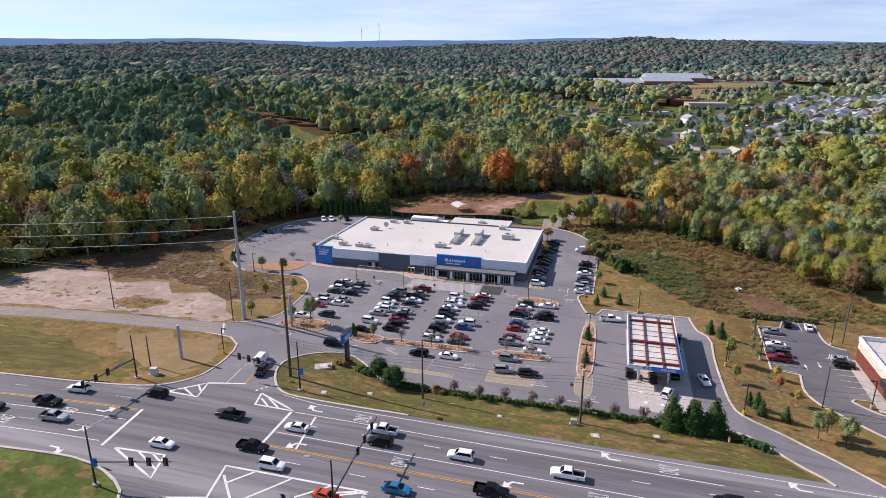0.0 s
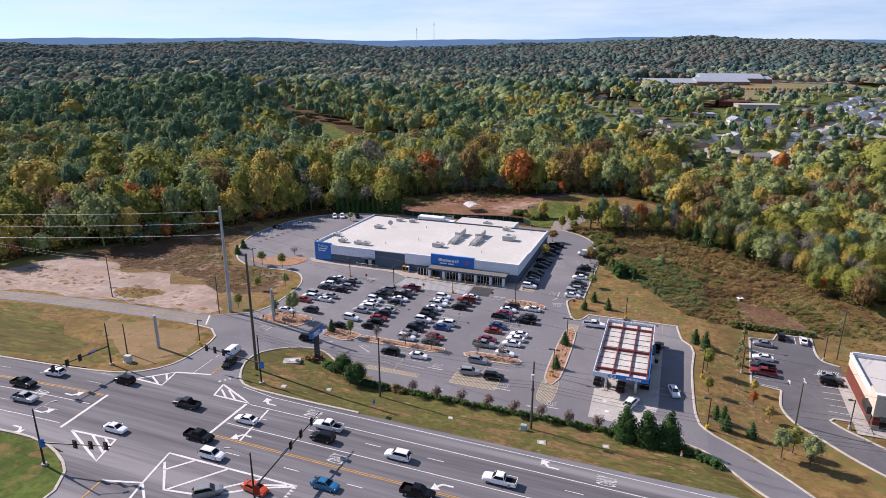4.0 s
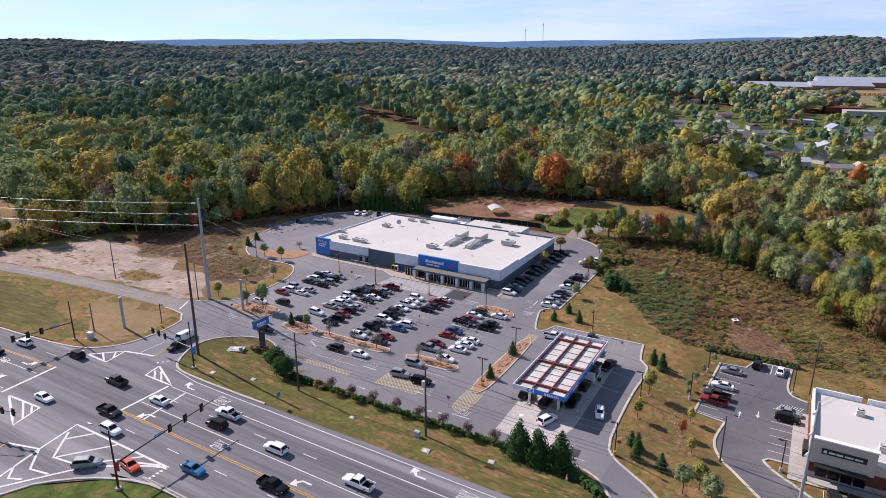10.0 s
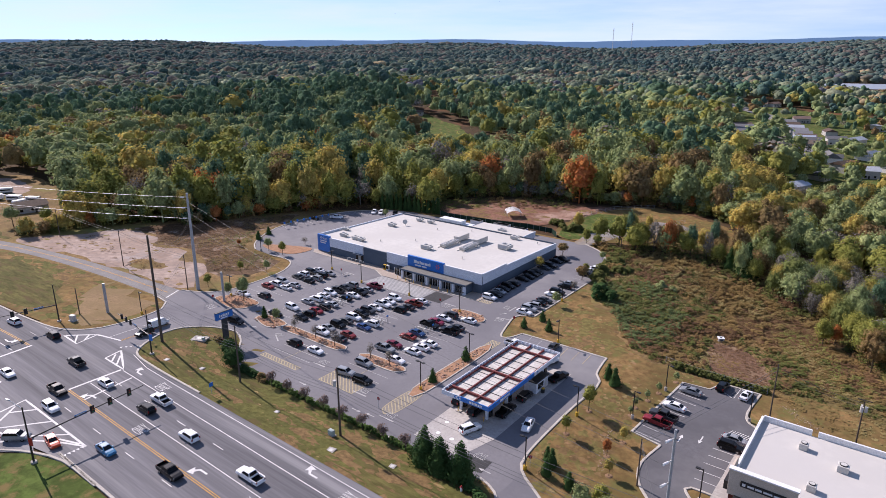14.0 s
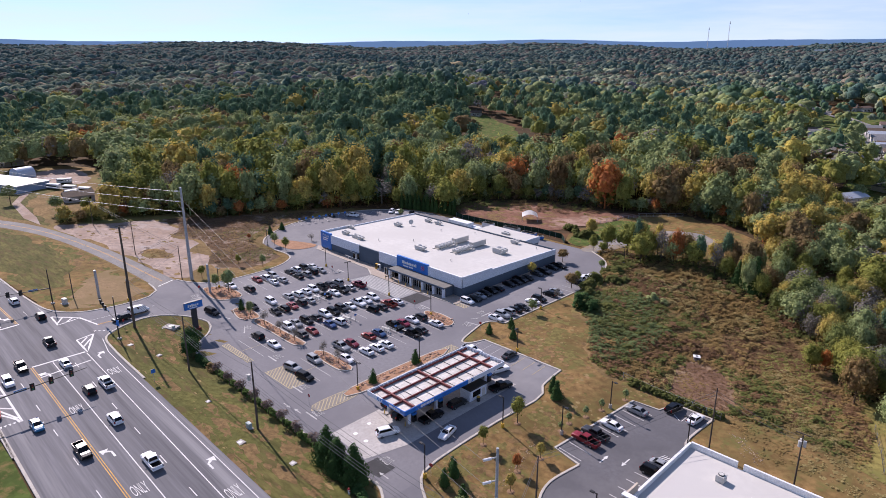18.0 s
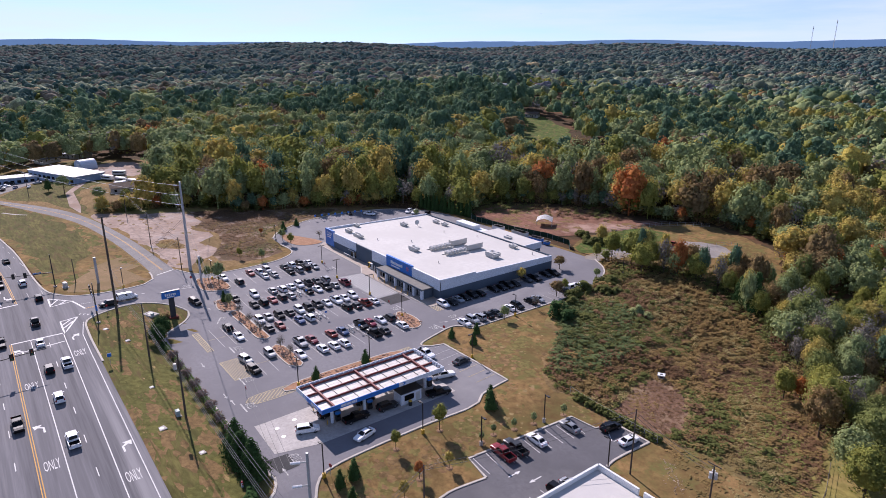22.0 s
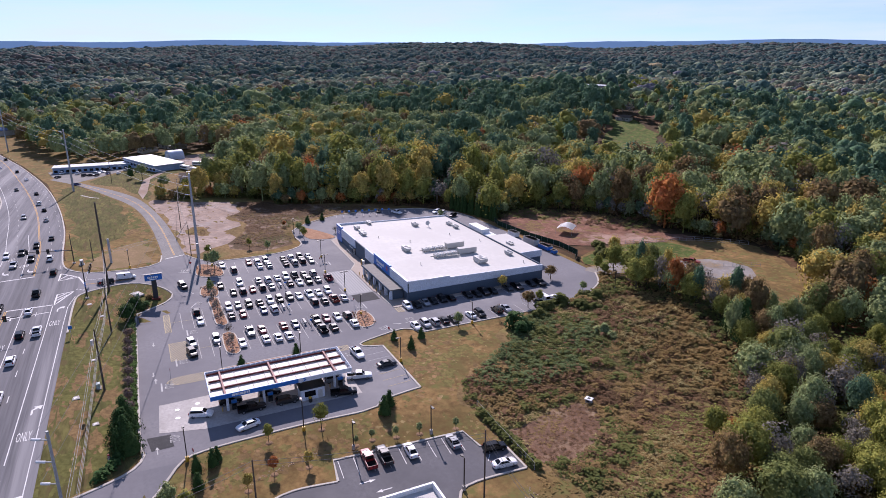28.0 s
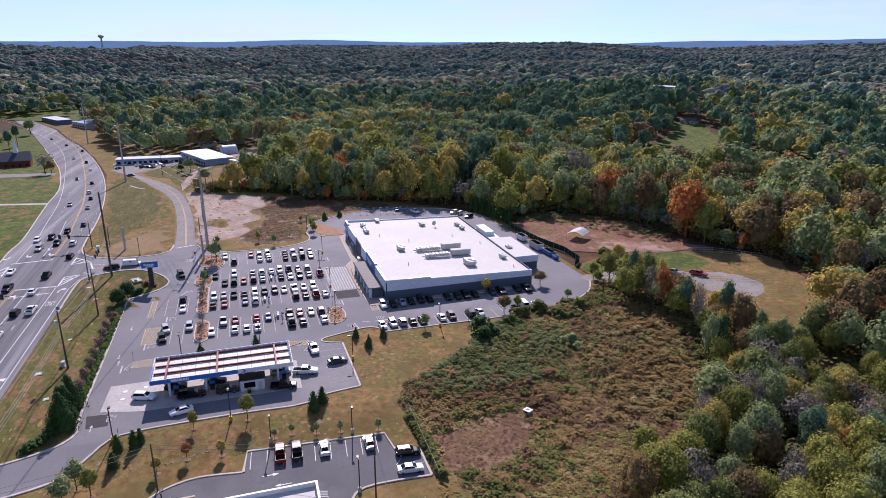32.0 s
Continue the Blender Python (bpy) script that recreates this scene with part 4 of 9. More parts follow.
# ---- planted islands ----
def island(pts, label):
    loop = smooth_line(pts, 1.0, True)
    ob = sheet("planting_island", loop, MULCH, 0.2, label=label, category="planting bed", kind="structure")
    kerb(loop, True, 0.35, 0.22, parent=ob)
    rng = random.Random(int(abs(pts[0][0]) * 10))
    bm = bmesh.new()
    xs, ys = [p[0] for p in pts], [p[1] for p in pts]
    for _ in range(140):
        x, y = rng.uniform(min(xs) + 0.5, max(xs) - 0.5), rng.uniform(min(ys) + 0.4, max(ys) - 0.4)
        s = rng.uniform(0.1, 0.3)
        bmesh.ops.create_icosphere(bm, subdivisions=1, radius=s, matrix=pose(x, y, gz(x, y) + 0.2 + s * 0.2, rng.uniform(0, 90), 0, rng.uniform(0, 360)) @ Matrix.Diagonal((1.3, 0.9, 0.5, 1)))
    rocks = part("rocks", bm, material("orange_river_rock", (0.47, 0.32, 0.23), (0.34, 0.22, 0.15), 0.8, 0.9, islands=0.35), ob)
    return ob


island([(-84, 140.5), (-80, 138.8), (-73.5, 138.8), (-71.2, 142), (-71.5, 146.4), (-77, 147), (-82, 145)], "kerbed island of orange rock and mulch with trees")
island([(-64, 139.8), (-57, 138.2), (-54.4, 142.6), (-62, 143.4)], "kerbed island of orange rock with small trees")
island([(-53, 139.9), (-43, 139.9), (-32.2, 140), (-31, 142.7), (-42, 142.6), (-52.6, 142.5)], "long kerbed island of orange mulch")
island([(-24.6, 140.6), (-13.2, 140.2), (-12, 143.2), (-23.8, 143.4)], "kerbed island of orange mulch")
island([(-24.6, 179.2), (-22, 176.8), (-13.4, 175.4), (-12.6, 178), (-15, 180), (-20, 180.6)], "rounded kerbed island of orange rock")
island([(-4.4, 137.2), (-1.2, 137.2), (-1.4, 163.4), (-4.2, 163.4)], "long narrow kerbed island of orange rock")


# ---- the store ----
def store():
    s = empty("store", -61.5, 194, 0.15, 0, "large flat-roofed store with slate blue walls and white roof", "building", kind="structure")
    X0, X1, D = -37.0, 37.0, 48.0

    def top(y):
        return 6.2 - 1.5 * y / D

    bm = bmesh.new()
    a = [bm.verts.new(v) for v in ((X0, 0.3, 5.7), (X1, 0.3, 5.7), (X1, D, 4.35), (X0, D, 4.35))]
    b = [bm.verts.new((v.co.x, v.co.y, v.co.z - 0.4)) for v in a]
    bm.faces.new(a), bm.faces.new(b[::-1])
    for k in range(4):
        bm.faces.new((a[k], b[k], b[(k + 1) % 4], a[(k + 1) % 4]))
    part("roof", bm, ROOF_WHITE, s, "white membrane roof")

    def wall(x0, x1, y0, y1, z0, z1a, z1b, mat, name="wall"):
        bm = box(bmesh.new(), x0, x1, y0, y1, z0, z0 + 1.0)
        for v in bm.verts:
            if v.co.z > z0 + 0.5:
                v.co.z = z1a if abs(v.co.y - y0) < 1e-4 or x1 - x0 > 20 else z1b
        return part(name, bm, mat, s)

    # front, stretch by stretch: dark base, pale or blue upper panels
    wall(X0, X1, 0, 0.3, -0.8, 5.6, 5.6, WALL_DARK)
    for x0, x1, z0, z1, mat, lab in ((X0, -30.5, 0.3, 6.5, BLUE, "blue pickup panel"), (-30.5, -13.4, 2.7, 6.0, WALL_LIGHT, ""), (-2.2, 7.2, 2.4, 6.1, WALL_LIGHT, ""), (7.2, 22.3, 2.6, 6.9, BLUE, "blue sign panel"), (22.3, X1, 2.9, 6.4, WALL_LIGHT, "")):
        part("front_panel", box(bmesh.new(), x0, x1, -0.22, 0.32 if mat is WALL_LIGHT else 0.5, z0, z1, 0.02), mat, s, lab)
    # sides and rear
    for x in (X0, X1 - 0.3):
        wall(x, x + 0.3, 0.32, D, -0.8, 2.9, 2.9, WALL_DARK, "side_wall")
        wall(x - 0.03, x + 0.33, 0.34, 14.0, 2.9, 6.4, 6.1, WALL_LIGHT, "side_wall")
        wall(x - 0.03, x + 0.33, 14.0, D, 2.9, 5.7, 4.85, WALL_LIGHT, "side_wall")
    wall(X0 + 0.3, X1 - 0.3, D - 0.3, D, -0.8, 4.85, 4.85, WALL_DARK, "rear_wall")
    part("parapet_cap", box(bmesh.new(), 22.3, X1, -0.26, 0.36, 6.4, 6.5), WHITE, s)
    part("parapet_cap", box(bmesh.new(), X1 - 0.36, X1 + 0.06, 0.4, 14, 6.1, 6.25), WHITE, s)
    # rear wing and loading dock
    part("rear_wing", box(bmesh.new(), -0.5, 23.0, D, 56.6, -0.6, 4.2), WALL_DARK, s)
    part("wing_roof", box(bmesh.new(), -0.7, 23.2, D - 0.2, 56.8, 4.2, 4.75), ROOF_WHITE, s)
    part("wing_fascia", box(bmesh.new(), 23.0, 23.3, D, 56.9, 2.6, 4.9), WALL_LIGHT, s)
    part("dock", box(bmesh.new(), -18.5, -2.5, D, 53.5, -0.6, 4.1, 0.05), WALL_LIGHT, s, "white dock enclosure")
    part("dock_housing", box(bmesh.new(), -17.5, -6.5, D + 1.0, 52.5, 4.1, 5.6, 0.06), WHITE, s, "white cold-store housing")
    # front canopy and glazing
    part("awning", box(bmesh.new(), 7.6, 34.0, -4.6, -0.2, 3.05, 3.35, 0.04), material("canopy_deck", (0.20, 0.19, 0.17), (0.13, 0.125, 0.115), 0.6, 0.75, fine=3, stretch=(3, 0.4, 1)), s, "flat grey canopy over the doors")
    part("awning_fascia", box(bmesh.new(), 7.55, 34.1, -4.75, -4.6, 2.95, 3.5), WALL_DARK, s)
    for x in (8.2, 13.2, 18.6, 24.0, 29.0, 33.2):
        part("column", box(bmesh.new(), x - 0.4, x + 0.4, -4.45, -3.65, -0.1, 3.05, 0.03), WALL_LIGHT, s)
    part("store_vestibule", box(bmesh.new(), 11.5, 33.4, -3.3, -0.2, -0.1, 3.05), WALL_DARK, s)
    for x0, x1 in ((14, 18), (19.2, 23.4), (24.6, 28.4), (29.6, 32.6)):
        part("door_glazing", box(bmesh.new(), x0, x1, -3.36, -3.3, 0.1, 2.7), GLASS, s)
        for k in range(5):
            x = x0 + (x1 - x0) * k / 4
            part("mullion", box(bmesh.new(), x - 0.05, x + 0.05, -3.42, -3.36, 0.05, 2.75), WHITE, s)
    part("cart_bay", box(bmesh.new(), 3.6, 8.6, -2.6, -0.3, -0.1, 2.3, 0.03), GLASS, s)
    for k in range(6):
        part("bay_frame", box(bmesh.new(), 3.5 + k, 3.62 + k, -2.75, -2.6, 0, 2.4), WHITE, s)
    for k in range(3):
        part("side_door", box(bmesh.new(), -17.3 + 1.3 * k, -16.2 + 1.3 * k, -0.1, -0.02, 0.1, 2.5), GLASS if k != 1 else GREY_METAL, s)
    part("side_door_hood", box(bmesh.new(), -17.6, -13.3, -1.2, -0.02, 2.55, 2.8), WALL_DARK, s)
    for k in range(5):
        part("railing_post", tube(bmesh.new(), (-20 + 2.0 * k, -1.6, 0), (-20 + 2.0 * k, -1.6, 1.0), 0.05), WHITE, s)
    part("railing", tube(bmesh.new(), (-20, -1.6, 1.0), (-12, -1.6, 1.0), 0.05), WHITE, s)
    # sign: plain white bars for the name, a six-rayed spark
    for k, w in enumerate((1.15, 0.85, 0.4, 1.35, 0.85, 0.55, 0.45)):
        x = 10.0 + sum((1.15, 0.85, 0.4, 1.35, 0.85, 0.55, 0.45)[:k]) + 0.22 * k
        part("sign_bar", box(bmesh.new(), x, x + w, -0.3, -0.22, 4.75, 5.75 if k in (0, 2, 6) else 5.5), WHITE, s)
    for k, w in enumerate((2.6, 1.9)):
        part("sign_bar", box(bmesh.new(), 10.4 + k * 3.0, 10.4 + k * 3.0 + w, -0.3, -0.22, 3.85, 4.3), WHITE, s)
    for k in range(6):
        a = radians(60 * k + 30)
        bm = box(bmesh.new(), -0.12, 0.12, -0.04, 0.04, 0.28, 0.85, 0.02)
        ray = part("spark_ray", bm, material("spark_red", (0.75, 0.12, 0.10), None, 1.0, 0.5), s)
        ray.matrix_basis = pose(19.9, -0.27, 5.2, 0, math.degrees(a), 0)
    me = text_mesh("Pickup", 1.5)
    me.materials.append(WHITE)
    link_mesh("lettering", me, s).matrix_basis = pose(-33.7, -0.26, 5.3, 90, 0, 0)
    for k, w in enumerate((3.4, 2.8)):
        part("sign_bar", box(bmesh.new(), -35.5, -35.5 + w, -0.3, -0.22, 4.15 - 0.75 * k, 4.5 - 0.75 * k), WHITE, s)
    return s


store()


def roof_z(y):
    return 0.15 + 5.7 - 1.35 * (y - 194) / 48


def roof_unit(x, y, w, d, h, label="grey rooftop air handler with louvres", fans=1):
    z = roof_z(y)
    u = empty("rooftop_unit", x, y, z - 0.02, 0, label, "air handler", "rooftop units")
    part("curb", box(bmesh.new(), -w / 2 + 0.15, w / 2 - 0.15, -d / 2 + 0.15, d / 2 - 0.15, -0.1, 0.3), GREY_METAL, u)
    part("casing", box(bmesh.new(), -w / 2, w / 2, -d / 2, d / 2, 0.3, h, 0.06), GREY_METAL, u)
    part("louvre_panel", box(bmesh.new(), -w / 2 + 0.2, w / 2 - 0.2, -d / 2 - 0.04, -d / 2, 0.5, h - 0.25), GALV, u)
    for k in range(fans):
        x0 = (k - (fans - 1) / 2) * 1.2
        fan = part("fan_ring", tube(bmesh.new(), (x0, 0, h - 0.02), (x0, 0, h + 0.16), min(w, d) * 0.3, None, 14), GALV, u)
        part("grille", tube(bmesh.new(), (x0, 0, h + 0.15), (x0, 0, h + 0.17), min(w, d) * 0.2, None, 12), DARK_METAL, fan)
    bm = bmesh.new()
    for p, q in (((w / 2, -d / 2, 0.5), (w / 2 + 0.7, -d / 2, 0.35)), ((w / 2, d / 2, 0.5), (w / 2 + 0.7, d / 2, 0.35))):
        tube(bm, p, q, 0.05)
    box(bm, w / 2, w / 2 + 0.75, -d / 2 + 0.1, d / 2 - 0.1, 0.7, h - 0.2, 0.05)
    part("hood", bm, GREY_METAL, u)
    return u


for x, y, w, d, h in ((-90.6, 199.6, 2.4, 1.8, 1.4), (-84.2, 199.4, 2.4, 1.8, 1.3), (-81.2, 199.2, 2.2, 1.8, 1.3), (-96.6, 206.6, 2.2, 1.6, 1.2), (-56.7, 206.6, 3.4, 2.2, 1.6), (-87.6, 223.0, 2.6, 2.0, 1.4), (-84.6, 236.8, 2.2, 1.7, 1.3), (-79.0, 237.0, 2.2, 1.7, 1.3), (-49.8, 244.6, 2.4, 1.8, 1.3), (-40.1, 238.2, 2.4, 1.8, 1.4), (-35.8, 224.7, 3.8, 3.2, 1.9)):
    roof_unit(x, y, w, d, h)


def condenser_rack(x, y):
    u = empty("condenser_rack", x, y, roof_z(y), 0, "long rack of condenser fans on steel rails", "condenser rack", "condenser racks")
    for s in (-1, 1):
        part("rail", box(bmesh.new(), s * 1.3 - 0.1, s * 1.3 + 0.1, -5, 5, 0, 0.35), GREY_METAL, u)
    for k in range(7):
        yk = -3.6 + 1.2 * k
        part("condenser", box(bmesh.new(), -1.15, 1.15, yk - 0.5, yk + 0.5, 0.55, 1.35, 0.04), GREY_METAL, u)
        part("fan_ring", tube(bmesh.new(), (-0.5, yk, 1.33), (-0.5, yk, 1.5), 0.36, None, 10), GALV, u)
        part("fan_ring", tube(bmesh.new(), (0.55, yk, 1.33), (0.55, yk, 1.5), 0.36, None, 10), GALV, u)
    part("screen", box(bmesh.new(), -2.0, 0.2, 5.2, 12.0, 0.05, 1.9, 0.05), ROOF_WHITE, u, "white machine housing")
    return u


condenser_rack(-53.2, 215.6), condenser_rack(-45.6, 216.6)
dish = empty("satellite_dish", -84.4, 227.6, roof_z(227.6), 0, "round grey satellite dish on a short post", "dish")
part("post", tube(bmesh.new(), (0, 0, 0), (0, 0, 1.2), 0.08), GREY_METAL, dish)
part("bowl", tube(bmesh.new(), (0, 0, 1.3), (0.3, -0.5, 1.6), 0.25, 0.95, 16), GREY_METAL, dish)
for x, y in ((-75, 203), (-70, 230), (-58.5, 237), (-30, 238), (-66, 212), (-40, 205)):
    v = empty("vent_pipe", x, y, roof_z(y), 0, "small roof vent pipe", "vent", "roof vents")
    part("pipe", tube(bmesh.new(), (0, 0, -0.05), (0, 0, 0.7), 0.12), GREY_METAL, v)
    part("cap", tube(bmesh.new(), (0, 0, 0.68), (0, 0, 0.85), 0.2), GREY_METAL, v)


# ---- the fuel canopy ----
def fuel_canopy():
    x0, x1, y0, y1 = 6.6, 18.2, 133.3, 163.1
    zt = 5.5
    c = empty("fuel_canopy", 12.4, 148.2, gz(12.4, 148.2) + 0.09, 0, "fuel station canopy with blue and white fascia and red roof beams", "canopy", kind="structure")
    X, Y = (x1 - x0) / 2, (y1 - y0) / 2
    zt -= c.location.z
    part("deck", box(bmesh.new(), -X + 0.15, X - 0.15, -Y + 0.15, Y - 0.15, zt - 0.95, zt - 0.75), DECK, c, "pale ribbed metal deck")
    for k in range(8):
        x = -X + 0.9 + k * (2 * X - 1.8) / 7
        part("deck_rib", box(bmesh.new(), x - 0.03, x + 0.03, -Y + 0.2, Y - 0.2, zt - 0.76, zt - 0.73), DECK, c)
    # fascia: blue towards the forecourt corner, white elsewhere
    part("fascia", box(bmesh.new(), X - 0.15, X, -Y, 3.0, zt - 1.0, zt), BLUE, c, "blue fascia")
    part("fascia", box(bmesh.new(), X - 0.15, X, 3.0, Y, zt - 1.0, zt), WALL_LIGHT, c, "pale fascia")
    part("fascia", box(bmesh.new(), -1.0, X - 0.15, -Y, -Y + 0.15, zt - 1.0, zt), BLUE, c, "blue fascia")
    part("fascia", box(bmesh.new(), -X, -1.0, -Y, -Y + 0.15, zt - 1.0, zt), WALL_LIGHT, c, "pale fascia")
    part("fascia", box(bmesh.new(), -X, -X + 0.15, -Y + 0.15, Y, zt - 1.0, zt), WALL_LIGHT, c, "pale fascia")
    part("fascia", box(bmesh.new(), -X + 0.15, X - 0.15, Y - 0.15, Y, zt - 1.0, zt), WALL_LIGHT, c, "pale fascia")
    for k in range(2):
        for s in (-1, 1):
            bm = bmesh.new()
            vs = [bm.verts.new((X + 0.02, 3.4 + 0.9 * k + a, zt - 0.5 + s * b)) for a, b in ((-0.45, 0.42), (-0.05, 0.42), (0.45, 0), (0.05, 0))]
            bm.faces.new(vs)
            part("chevron", bm, WHITE if k == 0 else BLUE, c)
            bm = bmesh.new()
            vs = [bm.verts.new((-1.4 - 0.9 * k - a, -Y - 0.02, zt - 0.5 + s * b)) for a, b in ((-0.45, 0.42), (-0.05, 0.42), (0.45, 0), (0.05, 0))]
            bm.faces.new(vs)
            part("chevron", bm, BLUE, c)
    for k, w in enumerate((0.6, 0.45, 0.25, 0.7, 0.45, 0.3, 0.25)):
        y = -Y + 4.2 + sum((0.6, 0.45, 0.25, 0.7, 0.45, 0.3, 0.25)[:k]) + 0.1 * k
        part("sign_bar", box(bmesh.new(), X, X + 0.03, y, y + w, zt - 0.75, zt - 0.25), WHITE, c)
        x = 1.2 + sum((0.5, 0.35, 0.2, 0.6, 0.35, 0.25, 0.2)[:k]) + 0.1 * k
        part("sign_bar", box(bmesh.new(), x, x + w * 0.8, -Y - 0.03, -Y, zt - 0.75, zt - 0.25), WHITE, c)
    # red beams over the deck
    for x in (-X + 0.5, -X + 0.5 + (2 * X - 1) / 3, -X + 0.5 + 2 * (2 * X - 1) / 3, X - 0.5):
        part("beam", box(bmesh.new(), x - 0.14, x + 0.14, -Y + 0.4, Y - 0.4, zt - 0.68, zt - 0.3, 0.03), RED_STEEL, c, "red steel beam")
    for y in (-Y + 3.0, -1.4, Y - 3.6):
        part("cross_beam", box(bmesh.new(), -X + 0.4, X - 0.4, y - 0.2, y + 0.2, zt - 0.66, zt - 0.16, 0.03), RED_STEEL, c, "red steel cross beam")
    for k in range(26):
        y = -Y + 0.6 + k * (2 * Y - 1.2) / 25
        part("fascia_brace", box(bmesh.new(), -X + 0.15, -X + 0.5, y - 0.06, y + 0.06, zt - 0.7, zt - 0.06), WALL_LIGHT, c)
    for k in range(11):
        x = -X + 0.6 + k * (2 * X - 1.2) / 10
        part("fascia_brace", box(bmesh.new(), x - 0.06, x + 0.06, Y - 0.5, Y - 0.15, zt - 0.7, zt - 0.06), WALL_LIGHT, c)
    for k in range(9):
        y = -Y + 3 + k * (2 * Y - 6) / 8
        part("purlin", box(bmesh.new(), -X + 0.6, X - 0.6, y - 0.04, y + 0.04, zt - 0.7, zt - 0.62), DARK_METAL, c)
    for x in (-3.2, 3.2):
        for y in (-11.5, -4.0, 4.0, 11.5):
            part("column", box(bmesh.new(), x - 0.25, x + 0.25, y - 0.25, y + 0.25, -0.05, zt - 0.95, 0.02), WALL_LIGHT, c)
    for k in range(12):
        part("canopy_light", box(bmesh.new(), -4.4 + 4.4 * (k % 3) - 0.3, -4.4 + 4.4 * (k % 3) + 0.3, -12 + 8 * (k // 3) - 0.3, -12 + 8 * (k // 3) + 0.3, zt - 1.0, zt - 0.95), WHITE, c)
    return c


fuel_canopy()
for x in (9.2, 15.6):
    for y in (136.7, 144.2, 152.2, 159.7):
        if (x, y) == (15.6, 152.2):
            continue
        g = gz(x, y) + 0.09
        p = empty("fuel_pump", x, y + 1.3, g, 0, "blue and black fuel dispenser on a kerbed island", "fuel pump", "fuel pumps")
        part("island", box(bmesh.new(), -0.6, 0.6, -2.6, 1.2, 0, 0.16, 0.05), CONCRETE, p)
        part("cabinet", box(bmesh.new(), -0.3, 0.3, -0.5, 0.5, 0.16, 1.7, 0.04), DARK_METAL, p)
        part("header", box(bmesh.new(), -0.34, 0.34, -0.55, 0.55, 1.7, 2.2, 0.04), BLUE, p)
        part("screen", box(bmesh.new(), 0.3, 0.32, -0.3, 0.3, 1.1, 1.5), GLASS, p)
        part("bollard", tube(bmesh.new(), (0, -2.4, 0.1), (0, -2.4, 1.1), 0.09), SAFETY_YELLOW, p)
k = empty("fuel_kiosk", 17.2, 154.0, gz(17.2, 154.0) + 0.09, 0, "small pale blue kiosk with a dark roof", "kiosk")
part("wall", box(bmesh.new(), -1.5, 1.5, -2.6, 2.6, 0, 2.7, 0.03), WALL_LIGHT, k)
part("roof", box(bmesh.new(), -1.7, 1.7, -2.8, 2.8, 2.7, 2.95, 0.04), DARK_METAL, k)
part("window", box(bmesh.new(), 1.5, 1.53, -1.8, 0.6, 0.9, 2.2), GLASS, k)
part("door", box(bmesh.new(), 1.5, 1.54, 1.1, 2.1, 0, 2.1), GREY_METAL, k)
part("base", box(bmesh.new(), -1.9, 1.9, -3.2, 3.2, -0.05, 0.15), CONCRETE, k)
b = empty("litter_bin", 19.4, 153.2, gz(18, 158.3) + 0.09, 0, "yellow and black litter bin", "bin")
part("drum", tube(bmesh.new(), (0, 0, 0), (0, 0, 1.0), 0.4, 0.42, 12), DARK_METAL, b)
part("lid", tube(bmesh.new(), (0, 0, 1.0), (0, 0, 1.25), 0.42, 0.2, 12), SAFETY_YELLOW, b)


